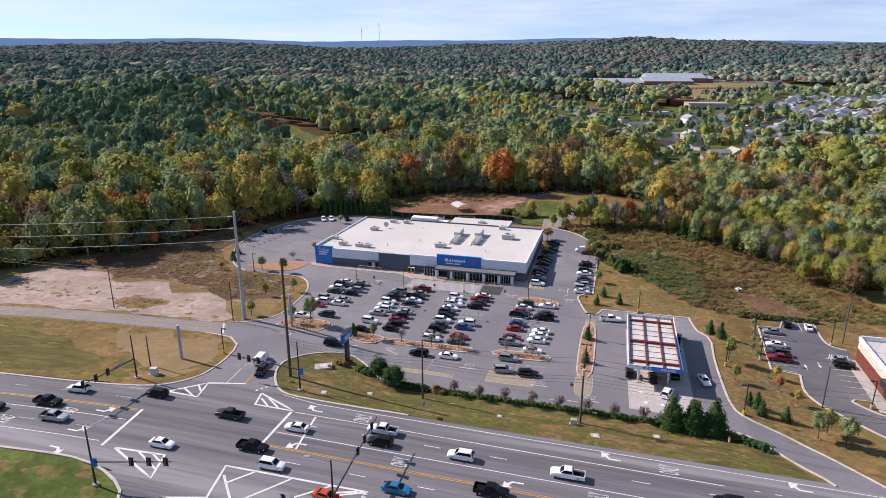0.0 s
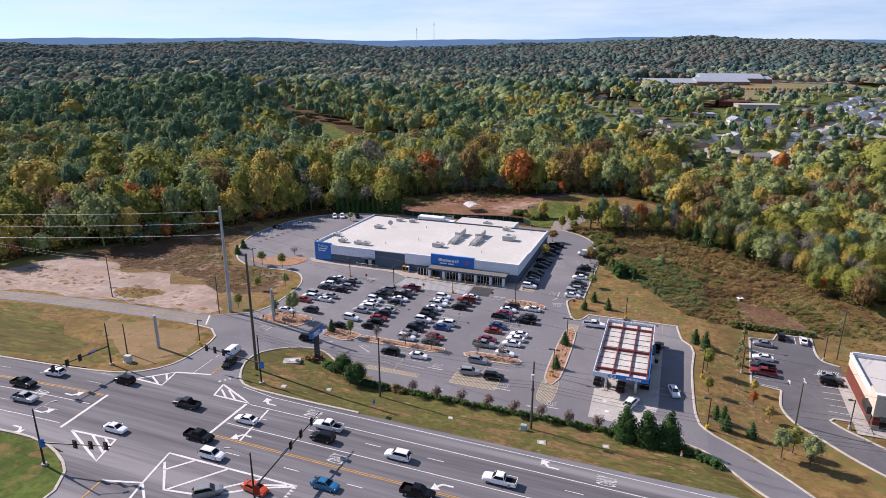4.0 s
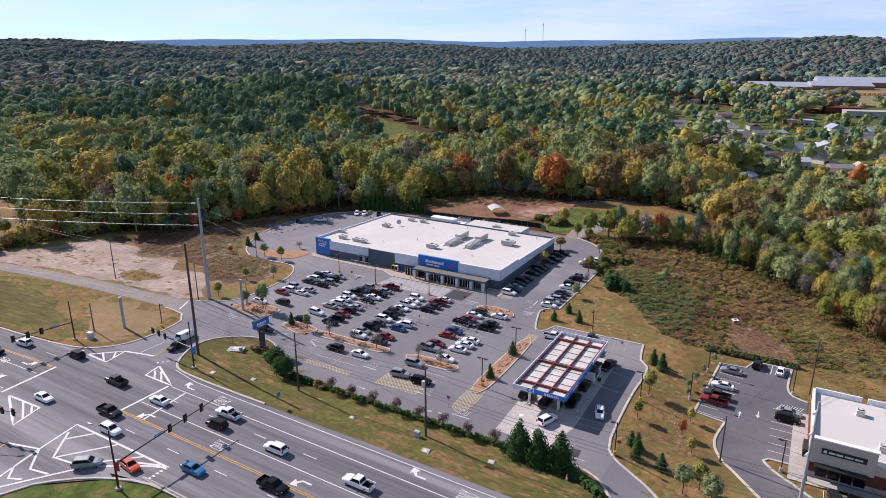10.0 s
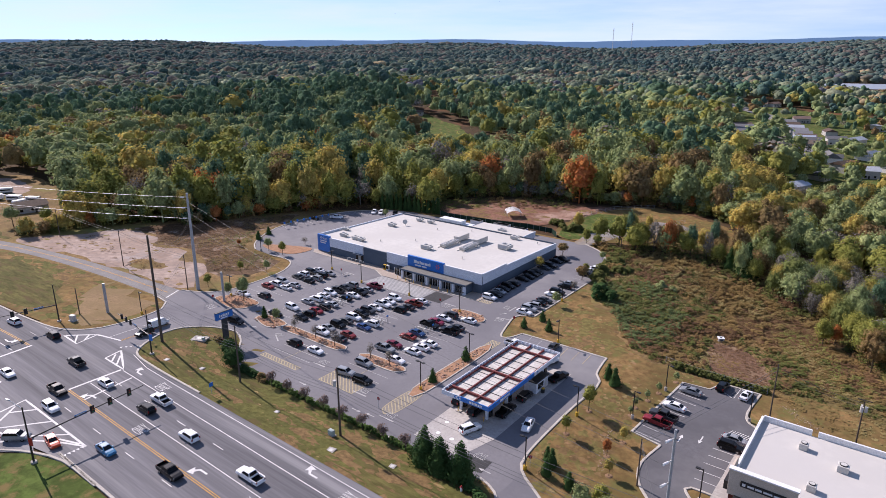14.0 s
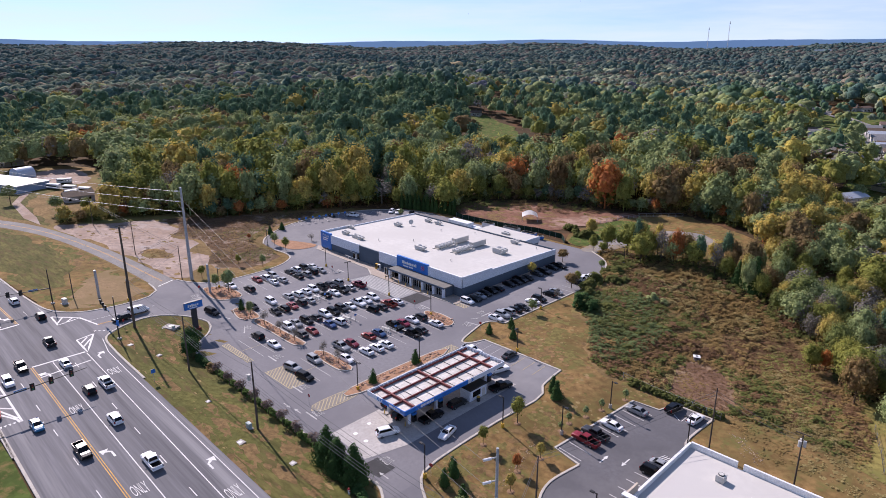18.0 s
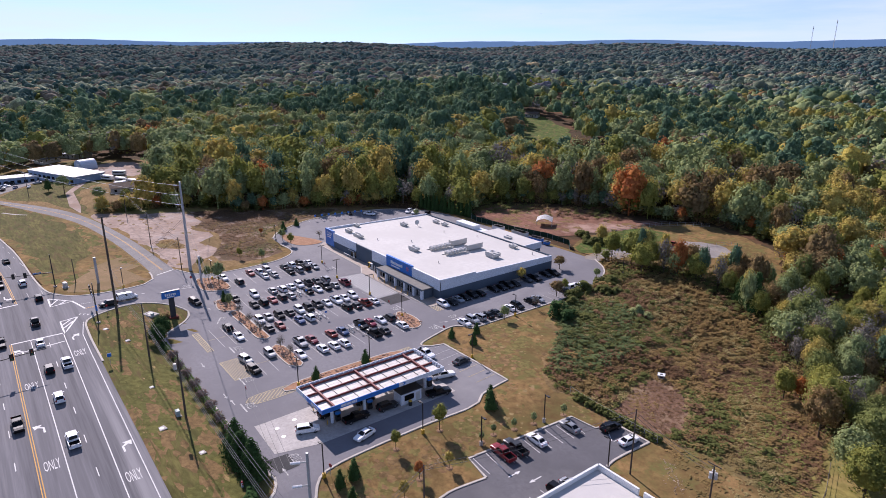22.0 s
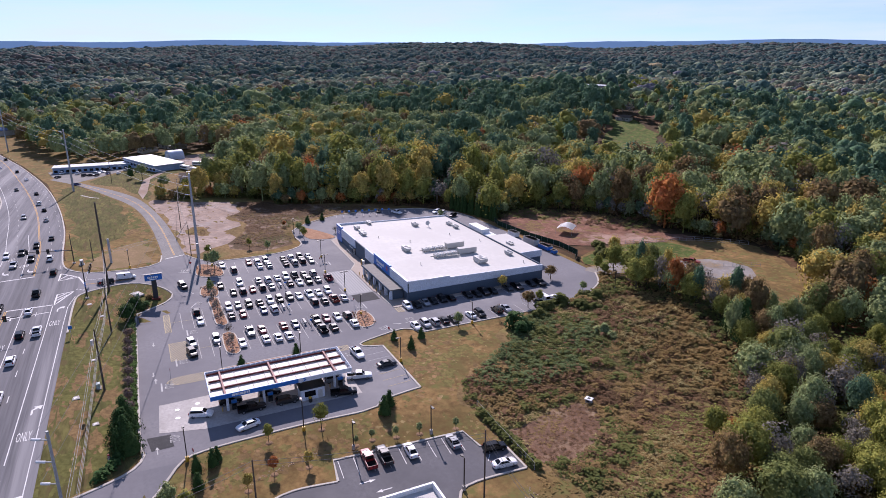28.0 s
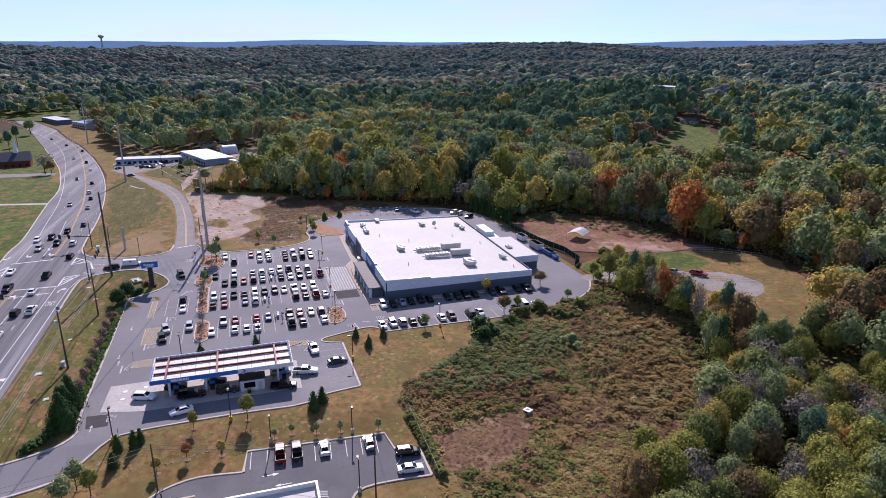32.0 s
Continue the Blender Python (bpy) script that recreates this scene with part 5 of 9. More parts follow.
# ---- the clinic ----
def clinic():
    x0, y0 = 61.2, 140.6
    c = empty("clinic", x0, y0, -1.05, 0, "single-storey clinic of brick and beige stucco with white roof", "building", kind="structure")
    W, D = 36.0, 22.5
    part("brick_wall", box(bmesh.new(), 0, W, 0, D, -0.4, 3.3), BRICK, c)
    part("wall", box(bmesh.new(), 0.02, W, 0.02, D - 0.02, 3.3, 5.3), STUCCO, c)
    part("stone_base", box(bmesh.new(), -0.06, W, -0.06, 0, -0.3, 0.9), CONCRETE, c)
    part("roof", box(bmesh.new(), 0.3, W - 0.3, 0.3, D - 0.3, 5.3, 5.5), ROOF_WHITE, c, "white membrane roof")
    for d in ((-0.1, 0.35, -0.1, D + 0.1, 5.3, 6.3), (W - 0.3, W, 0, D, 5.3, 6.0), (0.35, 8.5, D - 0.3, D + 0.1, 5.3, 6.6), (9.5, W, D - 0.3, D + 0.1, 5.3, 6.6), (9.8, W, -0.1, 0.25, 5.3, 6.0)):
        part("parapet", box(bmesh.new(), *d, 0.03), WHITE, c)
    part("tower_wall", box(bmesh.new(), -0.25, 9.8, -0.4, 0.35, 3.0, 7.7, 0.02), STUCCO, c)
    part("tower_cap", box(bmesh.new(), -0.4, 10.0, -0.55, 0.5, 7.7, 7.95, 0.02), WHITE, c)
    part("tower_return", box(bmesh.new(), -0.25, 0.1, 0.35, 4.0, 3.0, 7.7, 0.02), STUCCO, c)
    part("sign_board", box(bmesh.new(), 1.6, 8.4, -0.55, -0.42, 5.2, 6.3, 0.03), DARK_METAL, c, "black sign board")
    for x, w, h in ((1.9, 0.5, 0.5), (2.7, 1.0, 0.35), (3.85, 1.0, 0.35), (5.1, 1.3, 0.3), (6.6, 1.2, 0.3)):
        part("sign_bar", box(bmesh.new(), x, x + w, -0.6, -0.55, 5.72 - h / 2, 5.72 + h / 2), WHITE, c)
    part("awning", box(bmesh.new(), 0.9, 8.9, -1.8, -0.1, 2.9, 3.15, 0.03), DARK_METAL, c, "black entrance awning")
    for k in range(4):
        part("window", box(bmesh.new(), 1.3 + 1.95 * k, 3.0 + 1.95 * k, -0.1, -0.02, 0.3, 2.7), GLASS, c)
    for k in range(3):
        part("window", box(bmesh.new(), 12 + 6 * k, 15 + 6 * k, -0.1, -0.02, 1.0, 2.7), GLASS, c)
        part("window_awning", box(bmesh.new(), 11.8 + 6 * k, 15.2 + 6 * k, -1.0, -0.02, 2.9, 3.05), DARK_METAL, c)
    part("side_awning", box(bmesh.new(), -1.1, -0.02, 0.8, 4.6, 2.8, 4.4, 0.03), DARK_METAL, c)
    part("side_window", box(bmesh.new(), -0.08, -0.01, 1.2, 4.2, 0.4, 2.7), GLASS, c)
    return c


clinic()
for x, y, w in ((69.2, 157.4, 1.4), (75.6, 154.4, 1.7), (72.2, 145.6, 1.4), (84, 151, 1.7)):
    u = empty("clinic_roof_unit", x, y, 4.44, 0, "square white rooftop condenser", "air conditioner", "clinic roof units")
    part("casing", box(bmesh.new(), -w / 2, w / 2, -w / 2, w / 2, 0, 1.2, 0.05), GREY_METAL, u)
    part("fan_ring", tube(bmesh.new(), (0, 0, 1.18), (0, 0, 1.35), w * 0.36, None, 14), DARK_METAL, u)
    part("grille", tube(bmesh.new(), (0, 0, 1.35), (0, 0, 1.37), w * 0.3, None, 14), GREY_METAL, u)


# ---- vehicles ----
def ring(bm, x, zb, zt, hb, ht):
    """A rounded cross section of a car body at x."""
    zm = zb + (zt - zb) * 0.55
    pts = [(-hb * 0.92, zb), (-hb, zb + 0.1), (-hb, zm), (-ht, zt - 0.05), (-ht + 0.14, zt), (ht - 0.14, zt), (ht, zt - 0.05), (hb, zm), (hb, zb + 0.1), (hb * 0.92, zb)]
    return [bm.verts.new((x, y, z)) for y, z in pts]


def loft(bm, rows):
    rs = [ring(bm, *r) for r in rows]
    for a, b in zip(rs, rs[1:]):
        for k in range(len(a)):
            j = (k + 1) % len(a)
            bm.faces.new((a[k], b[k], b[j], a[j]))
    bm.faces.new(rs[0]), bm.faces.new(rs[-1][::-1])
    return bm


KINDS = {
    # length, width, rows of the lower body (x, bottom, top, half widths), cabin (rear foot, rear roof, front roof, front foot, belt, roof, half width at roof)
    "sedan": (4.8, 1.84, ((-2.4, .42, .82, .72, .66), (-2.2, .25, .98, .88, .78), (-1.2, .2, 1.02, .92, .84), (0.9, .2, 1.0, .92, .84), (1.7, .22, .92, .9, .78), (2.25, .26, .78, .84, .68), (2.42, .4, .66, .68, .6)), (-1.75, -0.95, 0.25, 1.15, .98, 1.45, .62)),
    "suv": (4.75, 1.9, ((-2.36, .45, .95, .78, .72), (-2.25, .3, 1.1, .92, .84), (-1.2, .26, 1.12, .95, .88), (0.95, .26, 1.1, .95, .88), (1.75, .28, 1.04, .93, .82), (2.25, .3, .9, .88, .74), (2.4, .45, .78, .72, .64)), (-2.25, -1.9, 0.35, 1.1, 1.08, 1.72, .68)),
    "van": (5.6, 2.0, ((-2.8, .45, 1.1, .9, .88), (-2.72, .3, 1.25, 1.0, .94), (-1.0, .28, 1.25, 1.0, .95), (1.3, .28, 1.22, 1.0, .94), (2.2, .3, 1.1, .96, .84), (2.7, .32, .95, .9, .76), (2.82, .45, .85, .78, .7)), (-2.74, -2.66, 1.25, 2.05, 1.2, 2.05, .84)),
    "pickup": (5.8, 2.0, ((-2.9, .5, .7, .9, .88), (-2.85, .38, .78, .98, .92), (-0.95, .34, .8, 1.0, .92), (-0.9, .34, 1.18, 1.0, .92), (1.1, .34, 1.18, 1.0, .92), (2.1, .36, 1.12, .98, .88), (2.75, .38, 1.0, .94, .82), (2.9, .5, .9, .8, .74)), (-0.95, -0.75, 0.55, 1.3, 1.15, 1.85, .74)),
}
CAR_MESH = {}


def keep_mesh(name, bm, mats):
    me = bpy.data.meshes.new(name)
    bm.normal_update()
    bm.to_mesh(me)
    bm.free()
    for m in mats:
        me.materials.append(m)
    return me


def quad(pts, out=0.0):
    bm = bmesh.new()
    vs = [bm.verts.new(p) for p in pts]
    f = bm.faces.new(vs)
    bm.normal_update()
    bmesh.ops.solidify(bm, geom=[f], thickness=0.015)
    return bm


def car_meshes(kind):
    if kind in CAR_MESH:
        return CAR_MESH[kind]
    length, width, rows, (r0, r1, r2, r3, zb, zr, hr) = KINDS[kind]
    hb = width / 2 - 0.1
    bm = loft(bmesh.new(), rows)
    # cabin shell
    foot = [(r0, -hb, zb), (r3, -hb, zb), (r3, hb, zb), (r0, hb, zb)]
    roof = [(r1, -hr, zr), (r2, -hr, zr - 0.02), (r2, hr, zr - 0.02), (r1, hr, zr)]
    a, b = [bm.verts.new(p) for p in foot], [bm.verts.new(p) for p in roof]
    side = [bm.faces.new((a[k], a[(k + 1) % 4], b[(k + 1) % 4], b[k])) for k in range(4)]
    side.append(bm.faces.new(b))
    es = list({e for f in side for e in f.edges if min(v.co.z for v in e.verts) > zb + 0.01})
    bmesh.ops.bevel(bm, geom=es, offset=0.07, segments=2, affect="EDGES")
    if kind == "pickup":
        for s in (-1, 1):
            box(bm, -2.86, -0.95, s * 0.92 - 0.06, s * 0.92 + 0.06, 0.75, 1.18, 0.03)
        box(bm, -2.9, -2.8, -0.92, 0.92, 0.72, 1.16, 0.03)
    for s in (-1, 1):
        box(bm, r3 - 0.45, r3 - 0.25, s * (hb + 0.16) - 0.1, s * (hb + 0.16) + 0.1, zb, zb + 0.16, 0.03)
    box(bm, -length / 2 - 0.02, -length / 2 + 0.12, -hb + 0.1, hb - 0.1, 0.4, 0.62, 0.04)
    bmesh.ops.recalc_face_normals(bm, faces=bm.faces[:])
    out = {"body": keep_mesh("body", bm, [PAINTS["w"]])}

    def lerp(p, q, t):
        return tuple(p[i] + (q[i] - p[i]) * t for i in range(3))

    def pane(p00, p01, p10, p11, shift, lo=0.08, hi=0.9, inset=0.08):
        l0, l1 = lerp(p00, p10, lo), lerp(p01, p11, lo)
        h0, h1 = lerp(p00, p10, hi), lerp(p01, p11, hi)
        c = [lerp(l0, l1, inset), lerp(l0, l1, 1 - inset), lerp(h0, h1, 1 - inset), lerp(h0, h1, inset)]
        return quad([(p[0] + shift[0], p[1] + shift[1], p[2] + shift[2]) for p in c])

    out["windshield"] = keep_mesh("windshield", pane(foot[1], foot[2], roof[1], roof[2], (0.03, 0, 0.02)), [GLASS])
    out["rear_window"] = keep_mesh("rear_window", pane(foot[3], foot[0], roof[3], roof[0], (-0.03, 0, 0.02)), [GLASS])
    hi_f = 0.86
    out["side_window.l"] = keep_mesh("side_window", pane(foot[2], foot[3], roof[2], roof[3], (0, 0.025, 0.01), 0.12, hi_f, 0.05 if kind != "van" else 0.45), [GLASS])
    out["side_window.r"] = keep_mesh("side_window", pane(foot[0], foot[1], roof[0], roof[1], (0, -0.025, 0.01), 0.12, hi_f, 0.05 if kind != "van" else 0.45), [GLASS])
    rad = 0.34 if kind in ("sedan",) else 0.38
    out["wheel"] = keep_mesh("wheel", tube(bmesh.new(), (0, -0.11, 0), (0, 0.11, 0), rad, None, 16), [TYRE])
    out["rim"] = keep_mesh("rim", tube(bmesh.new(), (0, -0.125, 0), (0, 0.125, 0), rad * 0.62, None, 10), [RIM])
    zl = rows[-2][2] - 0.12
    out["headlight"] = keep_mesh("headlight", box(bmesh.new(), -0.1, 0.06, -0.2, 0.2, -0.07, 0.07, 0.02), [HEAD_LAMP])
    out["tail_light"] = keep_mesh("tail_light", box(bmesh.new(), -0.06, 0.08, -0.13, 0.13, -0.1 if kind == "sedan" else -0.2, 0.1 if kind == "sedan" else 0.2, 0.02), [TAIL_LAMP])
    axle = length * 0.3
    out["spots"] = [("wheel", (sx * axle, sy * (width / 2 - 0.13), rad)) for sx in (-1, 1) for sy in (-1, 1)] + \
        [("headlight", (length / 2 - 0.22, sy * (width / 2 - 0.32), zl)) for sy in (-1, 1)] + [("tail_light", (-length / 2 + 0.06, sy * (width / 2 - 0.2), rows[1][2] - 0.14 if kind != "pickup" else 0.95)) for sy in (-1, 1)]
    if kind == "pickup":
        out["bed"] = keep_mesh("bed_liner", box(bmesh.new(), -2.8, -0.97, -0.86, 0.86, 0.76, 0.82), [TYRE])
    CAR_MESH[kind] = out
    return out


def car(kind, colour, x, y, turn, lift=0.06, group="parked cars", where="parked in a painted stall"):
    ms = car_meshes(kind)
    word = {"sedan": "saloon car", "suv": "sport utility vehicle", "van": "panel van", "pickup": "pickup truck"}[kind]
    d = Vector((math.cos(radians(turn)), math.sin(radians(turn))))
    z0, z1 = gz(x - d.x * 1.5, y - d.y * 1.5), gz(x + d.x * 1.5, y + d.y * 1.5)
    name = {"sedan": "car", "suv": "suv", "van": "van", "pickup": "pickup_truck"}[kind]
    c = new(name)
    c.matrix_basis = pose(x, y, (z0 + z1) / 2 + lift, 0, 0, turn) @ pose(0, 0, 0, 0, -math.degrees(math.atan2(z1 - z0, 3.0)), 0)
    tagged(c, f"{PAINT_WORD[colour]} {word} {where}", "car" if kind in ("sedan", "suv") else ("van" if kind == "van" else "pickup truck"), group)
    body = link_mesh("body", ms["body"], c)
    body.material_slots[0].link = "OBJECT"
    body.material_slots[0].material = PAINTS[colour]
    for n in ("windshield", "rear_window", "side_window.l", "side_window.r"):
        link_mesh(n.split(".")[0], ms[n], c)
    if "bed" in ms:
        link_mesh("bed_liner", ms["bed"], c)
    for n, p in ms["spots"]:
        o = link_mesh(n, ms[n], c)
        o.location = p
        if n == "wheel":
            link_mesh("rim", ms["rim"], o)
    return c


rng_car = random.Random(11)


def row(x, turn, y0, pitch, text):
    """Cars along one row of stalls: letters give the colour, capitals an off-roader or truck, dots an empty stall."""
    for k, ch in enumerate(text):
        if ch == ".":
            continue
        if ch == "C":
            corral(x, y0 + pitch * k)
            continue
        kind = "sedan" if ch.islower() else ("pickup" if rng_car.random() < 0.3 else "suv")
        car(kind, ch.lower(), x + rng_car.uniform(-0.4, 0.4), y0 + pitch * k + rng_car.uniform(-0.15, 0.15), turn + rng_car.uniform(-1.5, 1.5) + (180 if rng_car.random() < 0.3 else 0))


def corral(x, y):
    c = empty("cart_corral", x, y, gz(x, y) + 0.06, 0, "galvanised trolley corral with nested trolleys", "cart corral", "cart corrals")
    for s in (-1, 1):
        for z in (0.3, 0.65, 1.0):
            part("rail", tube(bmesh.new(), (-2.4, s * 0.95, z), (2.4, s * 0.95, z), 0.035, None, 6), GALV, c)
        for xx in (-2.4, 0, 2.4):
            part("post", tube(bmesh.new(), (xx, s * 0.95, 0), (xx, s * 0.95, 1.05), 0.04, None, 6), GALV, c)
    part("sign_post", tube(bmesh.new(), (2.4, 0.95, 0), (2.4, 0.95, 2.2), 0.04, None, 6), GALV, c)
    part("sign", box(bmesh.new(), 2.36, 2.44, 0.6, 1.3, 1.8, 2.3), BLUE, c)
    for k in range(5):
        part("trolley", box(bmesh.new(), -1.9 + 0.5 * k, -1.15 + 0.5 * k, -0.5, 0.1, 0.45, 0.95, 0.05), GREY_METAL, c)


Y0 = 144.4
row(-80.0, 0, Y0, PITCH, ".w..rWS.gWKw")
row(-74.6, 180, Y0, PITCH, "..G..ws.kSKs")
row(-61.0, 0, Y0, PITCH, "k.W.sWwWGgS.")
row(-54.3, 180, Y0, PITCH, ".kKrGsCkwKs.")
row(-42.4, 0, Y0, PITCH, "WsKgWKGwWwW.")
row(-35.4, 180, Y0, PITCH, "gr.bWC..KgRw")
row(-21.8, 0, Y0, PITCH, ".Sr.rbCKrwG.")
row(-15.4, 180, Y0, PITCH, "w.www..Kg.w.")
row(-20.6, 0, 192.1, 2.88, "WkskKk.kkKk.gK.kK")
row(-6.4, 180, 188.8, 2.86, "wSSkg.wK.Ks...k")
car("pickup", "r", -54.6, 177.9, 180), car("van", "w", -8.4, 231.6, 180), car("pickup", "w", -6.2, 235.2, 180)
car("suv", "k", -42.6, 135.6, 180), car("sedan", "w", -35.2, 136.0, 0), car("suv", "s", -20.9, 138.6, 0), car("suv", "s", -21.0, 132.6, 10), car("suv", "k", -15.2, 132.2, 10)
car("sedan", "g", 10.9, 173.9, 95), car("pickup", "w", 13.9, 166.0, 75), car("suv", "w", 15.2, 131.4, 70), car("suv", "k", 12.4, 137.6, 90), car("pickup", "k", 17.4, 141.2, 90), car("sedan", "k", 12.4, 146.0, 90), car("suv", "g", 17.5, 148.6, 90)
car("suv", "k", 7.4, 139.0, 90), car("pickup", "k", 19.4, 160.6, 80), car("suv", "s", 12.6, 160.4, 90), car("sedan", "w", 23.6, 139.5, -75, where="leaving the fuel station")
car("pickup", "w", 2.6, 169.2, 5, where="with a flat bed behind the fuel canopy")
car("pickup", "r", 43.2, 158.1, 178, 0.05), car("pickup", "g", 43.4, 161.2, 178, 0.05), car("sedan", "w", 44.0, 166.3, 178, 0.05), car("sedan", "s", 44.8, 174.9, 178, 0.05), car("suv", "k", 49.9, 181.3, 85, 0.05), car("sedan", "w", 55.0, 180.5, 85, 0.05), car("suv", "k", 57.4, 158.2, 0, 0.05), car("sedan", "s", 57.6, 161.2, 0, 0.05)
for k, ch in enumerate("gkn"):
    car("suv", ch, 65.5 + 3.0 * k, 134.7, 95, 0.05)
car("van", "w", -75.2, 117.6, 100, where="waiting at the junction", group="road traffic"), car("suv", "k", -71.8, 112.0, -80, where="entering from the highway", group="road traffic"), car("suv", "k", -64.6, 133.6, 15, where="driving into the lot", group="road traffic")
for kind, ch, x, y, turn in (("suv", "k", -86.9, 96.8, 180), ("pickup", "g", -68.1, 94.0, 180), ("sedan", "w", -53.6, 93.6, 180), ("pickup", "k", -58.3, 85.9, 0), ("suv", "w", -52.4, 82.2, 0), ("pickup", "w", -37.8, 97.2, 180), ("suv", "k", -37.0, 93.6, 180), ("suv", "w", -21.9, 93.6, 180), ("pickup", "k", -15.0, 85.8, 0), ("pickup", "w", -3.4, 93.5, 180), ("sedan", "t", -29.9, 82.2, 0), ("sedan", "o", -40.0, 77.4, -8), ("suv", "s", -46.6, 74.0, 40), ("sedan", "w", -74.5, 82.4, 0),
                            ("pickup", "s", -100, 84.2, 2), ("pickup", "k", -106, 88.6, 2), ("pickup", "g", -116, 84.6, 3), ("suv", "k", -124, 88.2, 3), ("suv", "w", -113, 80.4, 3), ("suv", "w", -104, 94.3, 183), ("sedan", "k", -134, 92, 186), ("sedan", "s", -170, 86.8, 188), ("sedan", "k", -194, 83.6, 189), ("suv", "w", -212, 79.6, 190), ("sedan", "k", -243, 75.2, 192), ("suv", "s", -180, 77.4, 8), ("sedan", "k", -262, 64, 12), ("sedan", "w", -300, 64, 193), ("suv", "k", -340, 54, 194), ("sedan", "w", -366, 41, 196), ("suv", "k", -410, 38, 196), ("sedan", "k", -452, 18, 198), ("sedan", "s", -500, -4, 203), ("suv", "k", 22, 93.4, 180), ("sedan", "w", 38, 85.2, 0)):
    car(kind, ch, x, y, turn, 0.065, "road traffic", "on the highway")
for k, ch in enumerate("kswk.kg"):
    if ch != ".":
        car("suv" if k % 2 else "sedan", ch, -300 - 6 * k, 98 + 2.6 * k, 62, 0.07, where="outside the motel")
for k, ch in enumerate("ww.k"):
    if ch != ".":
        car("suv", ch, -121 + 3.1 * k, 248 + 1.3 * k, -58)
car("pickup", "r", -15, 299, 30, 0.12, where="parked on the gravel pad"), car("pickup", "s", -19, 292, 35, 0.12, where="parked on the gravel pad"), car("pickup", "w", -128, 231, 20), car("sedan", "k", -134.5, 224, -10)


# ---- trees ----
# a low grain paints fine dark speckle, for the shaded gaps between leaves
LEAF = {
    "pine": material("pine_needles", (0.160, 0.262, 0.142), (0.102, 0.181, 0.107), 0.06, 0.9, fine=1.1, bump=0.3, islands=0.22, through_light=0.3, grain=0.42),
    "oak": material("oak_leaves", (0.365, 0.421, 0.170), (0.246, 0.307, 0.134), 0.05, 0.9, fine=1.1, bump=0.3, islands=0.25, through_light=0.3, grain=0.42),
    "lime": material("yellowing_leaves", (0.356, 0.355, 0.080), (0.238, 0.260, 0.066), 0.06, 0.9, fine=1.1, bump=0.3, islands=0.22, through_light=0.35, grain=0.45),
    "gold": material("golden_leaves", (0.607, 0.477, 0.119), (0.425, 0.354, 0.104), 0.06, 0.9, fine=1.1, bump=0.3, islands=0.22, through_light=0.35, grain=0.45),
    "rust": material("rust_leaves", (0.335, 0.230, 0.095), (0.215, 0.162, 0.078), 0.05, 0.9, fine=1.1, bump=0.3, islands=0.25, through_light=0.35, grain=0.42),
    "red": material("red_leaves", (0.620, 0.235, 0.070), (0.420, 0.165, 0.058), 0.07, 0.9, fine=1.1, bump=0.3, islands=0.2, through_light=0.35, grain=0.45),
    "bare": material("bare_twigs", (0.300, 0.271, 0.222), (0.204, 0.186, 0.156), 0.06, 0.9, fine=1.1, bump=0.3, islands=0.2, through_light=0.2, grain=0.45),
    "dark": material("evergreen_leaves", (0.052, 0.102, 0.030), (0.030, 0.066, 0.020), 0.15, 0.92, fine=1.2, islands=0.25, through_light=0.08),
    "willow": material("grey_green_leaves", (0.256, 0.288, 0.090), (0.181, 0.219, 0.069), 0.07, 0.9, fine=1.1, bump=0.3, islands=0.12, through_light=0.35, grain=0.45),
    "myrtle": material("myrtle_twigs", (0.230, 0.165, 0.135), (0.150, 0.108, 0.090), 0.3, 0.9, fine=2.0, islands=0.25, through_light=0.1),
    "scrub": material("meadow_scrub", (0.285, 0.191, 0.070), (0.198, 0.136, 0.052), 0.05, 0.9, fine=0.5, islands=0.10, through_light=0.2, spot=(0.150, 0.135, 0.052)),
    "weed": material("rusty_weeds", (0.205, 0.118, 0.060), (0.140, 0.084, 0.044), 0.06, 0.9, fine=0.5, islands=0.10, through_light=0.2),
    "brush": material("green_brush", (0.150, 0.160, 0.045), (0.095, 0.108, 0.032), 0.06, 0.95, fine=0.6, islands=0.10, through_light=0.2),
    "hedge": material("hedge_leaves", (0.084, 0.140, 0.034), (0.050, 0.092, 0.022), 0.3, 0.92, fine=1.2, islands=0.25, through_light=0.15),
    "bramble": material("bramble_leaves", (0.142, 0.180, 0.068), (0.092, 0.122, 0.046), 0.06, 0.95, fine=0.6, islands=0.10, through_light=0.2),
    "fresh": material("fresh_weeds", (0.270, 0.270, 0.078), (0.190, 0.200, 0.058), 0.06, 0.95, fine=0.6, islands=0.10, through_light=0.25),
    "straw": material("straw_grass", (0.340, 0.268, 0.110), (0.250, 0.200, 0.082), 0.06, 0.9, fine=0.6, islands=0.10, through_light=0.2),
}
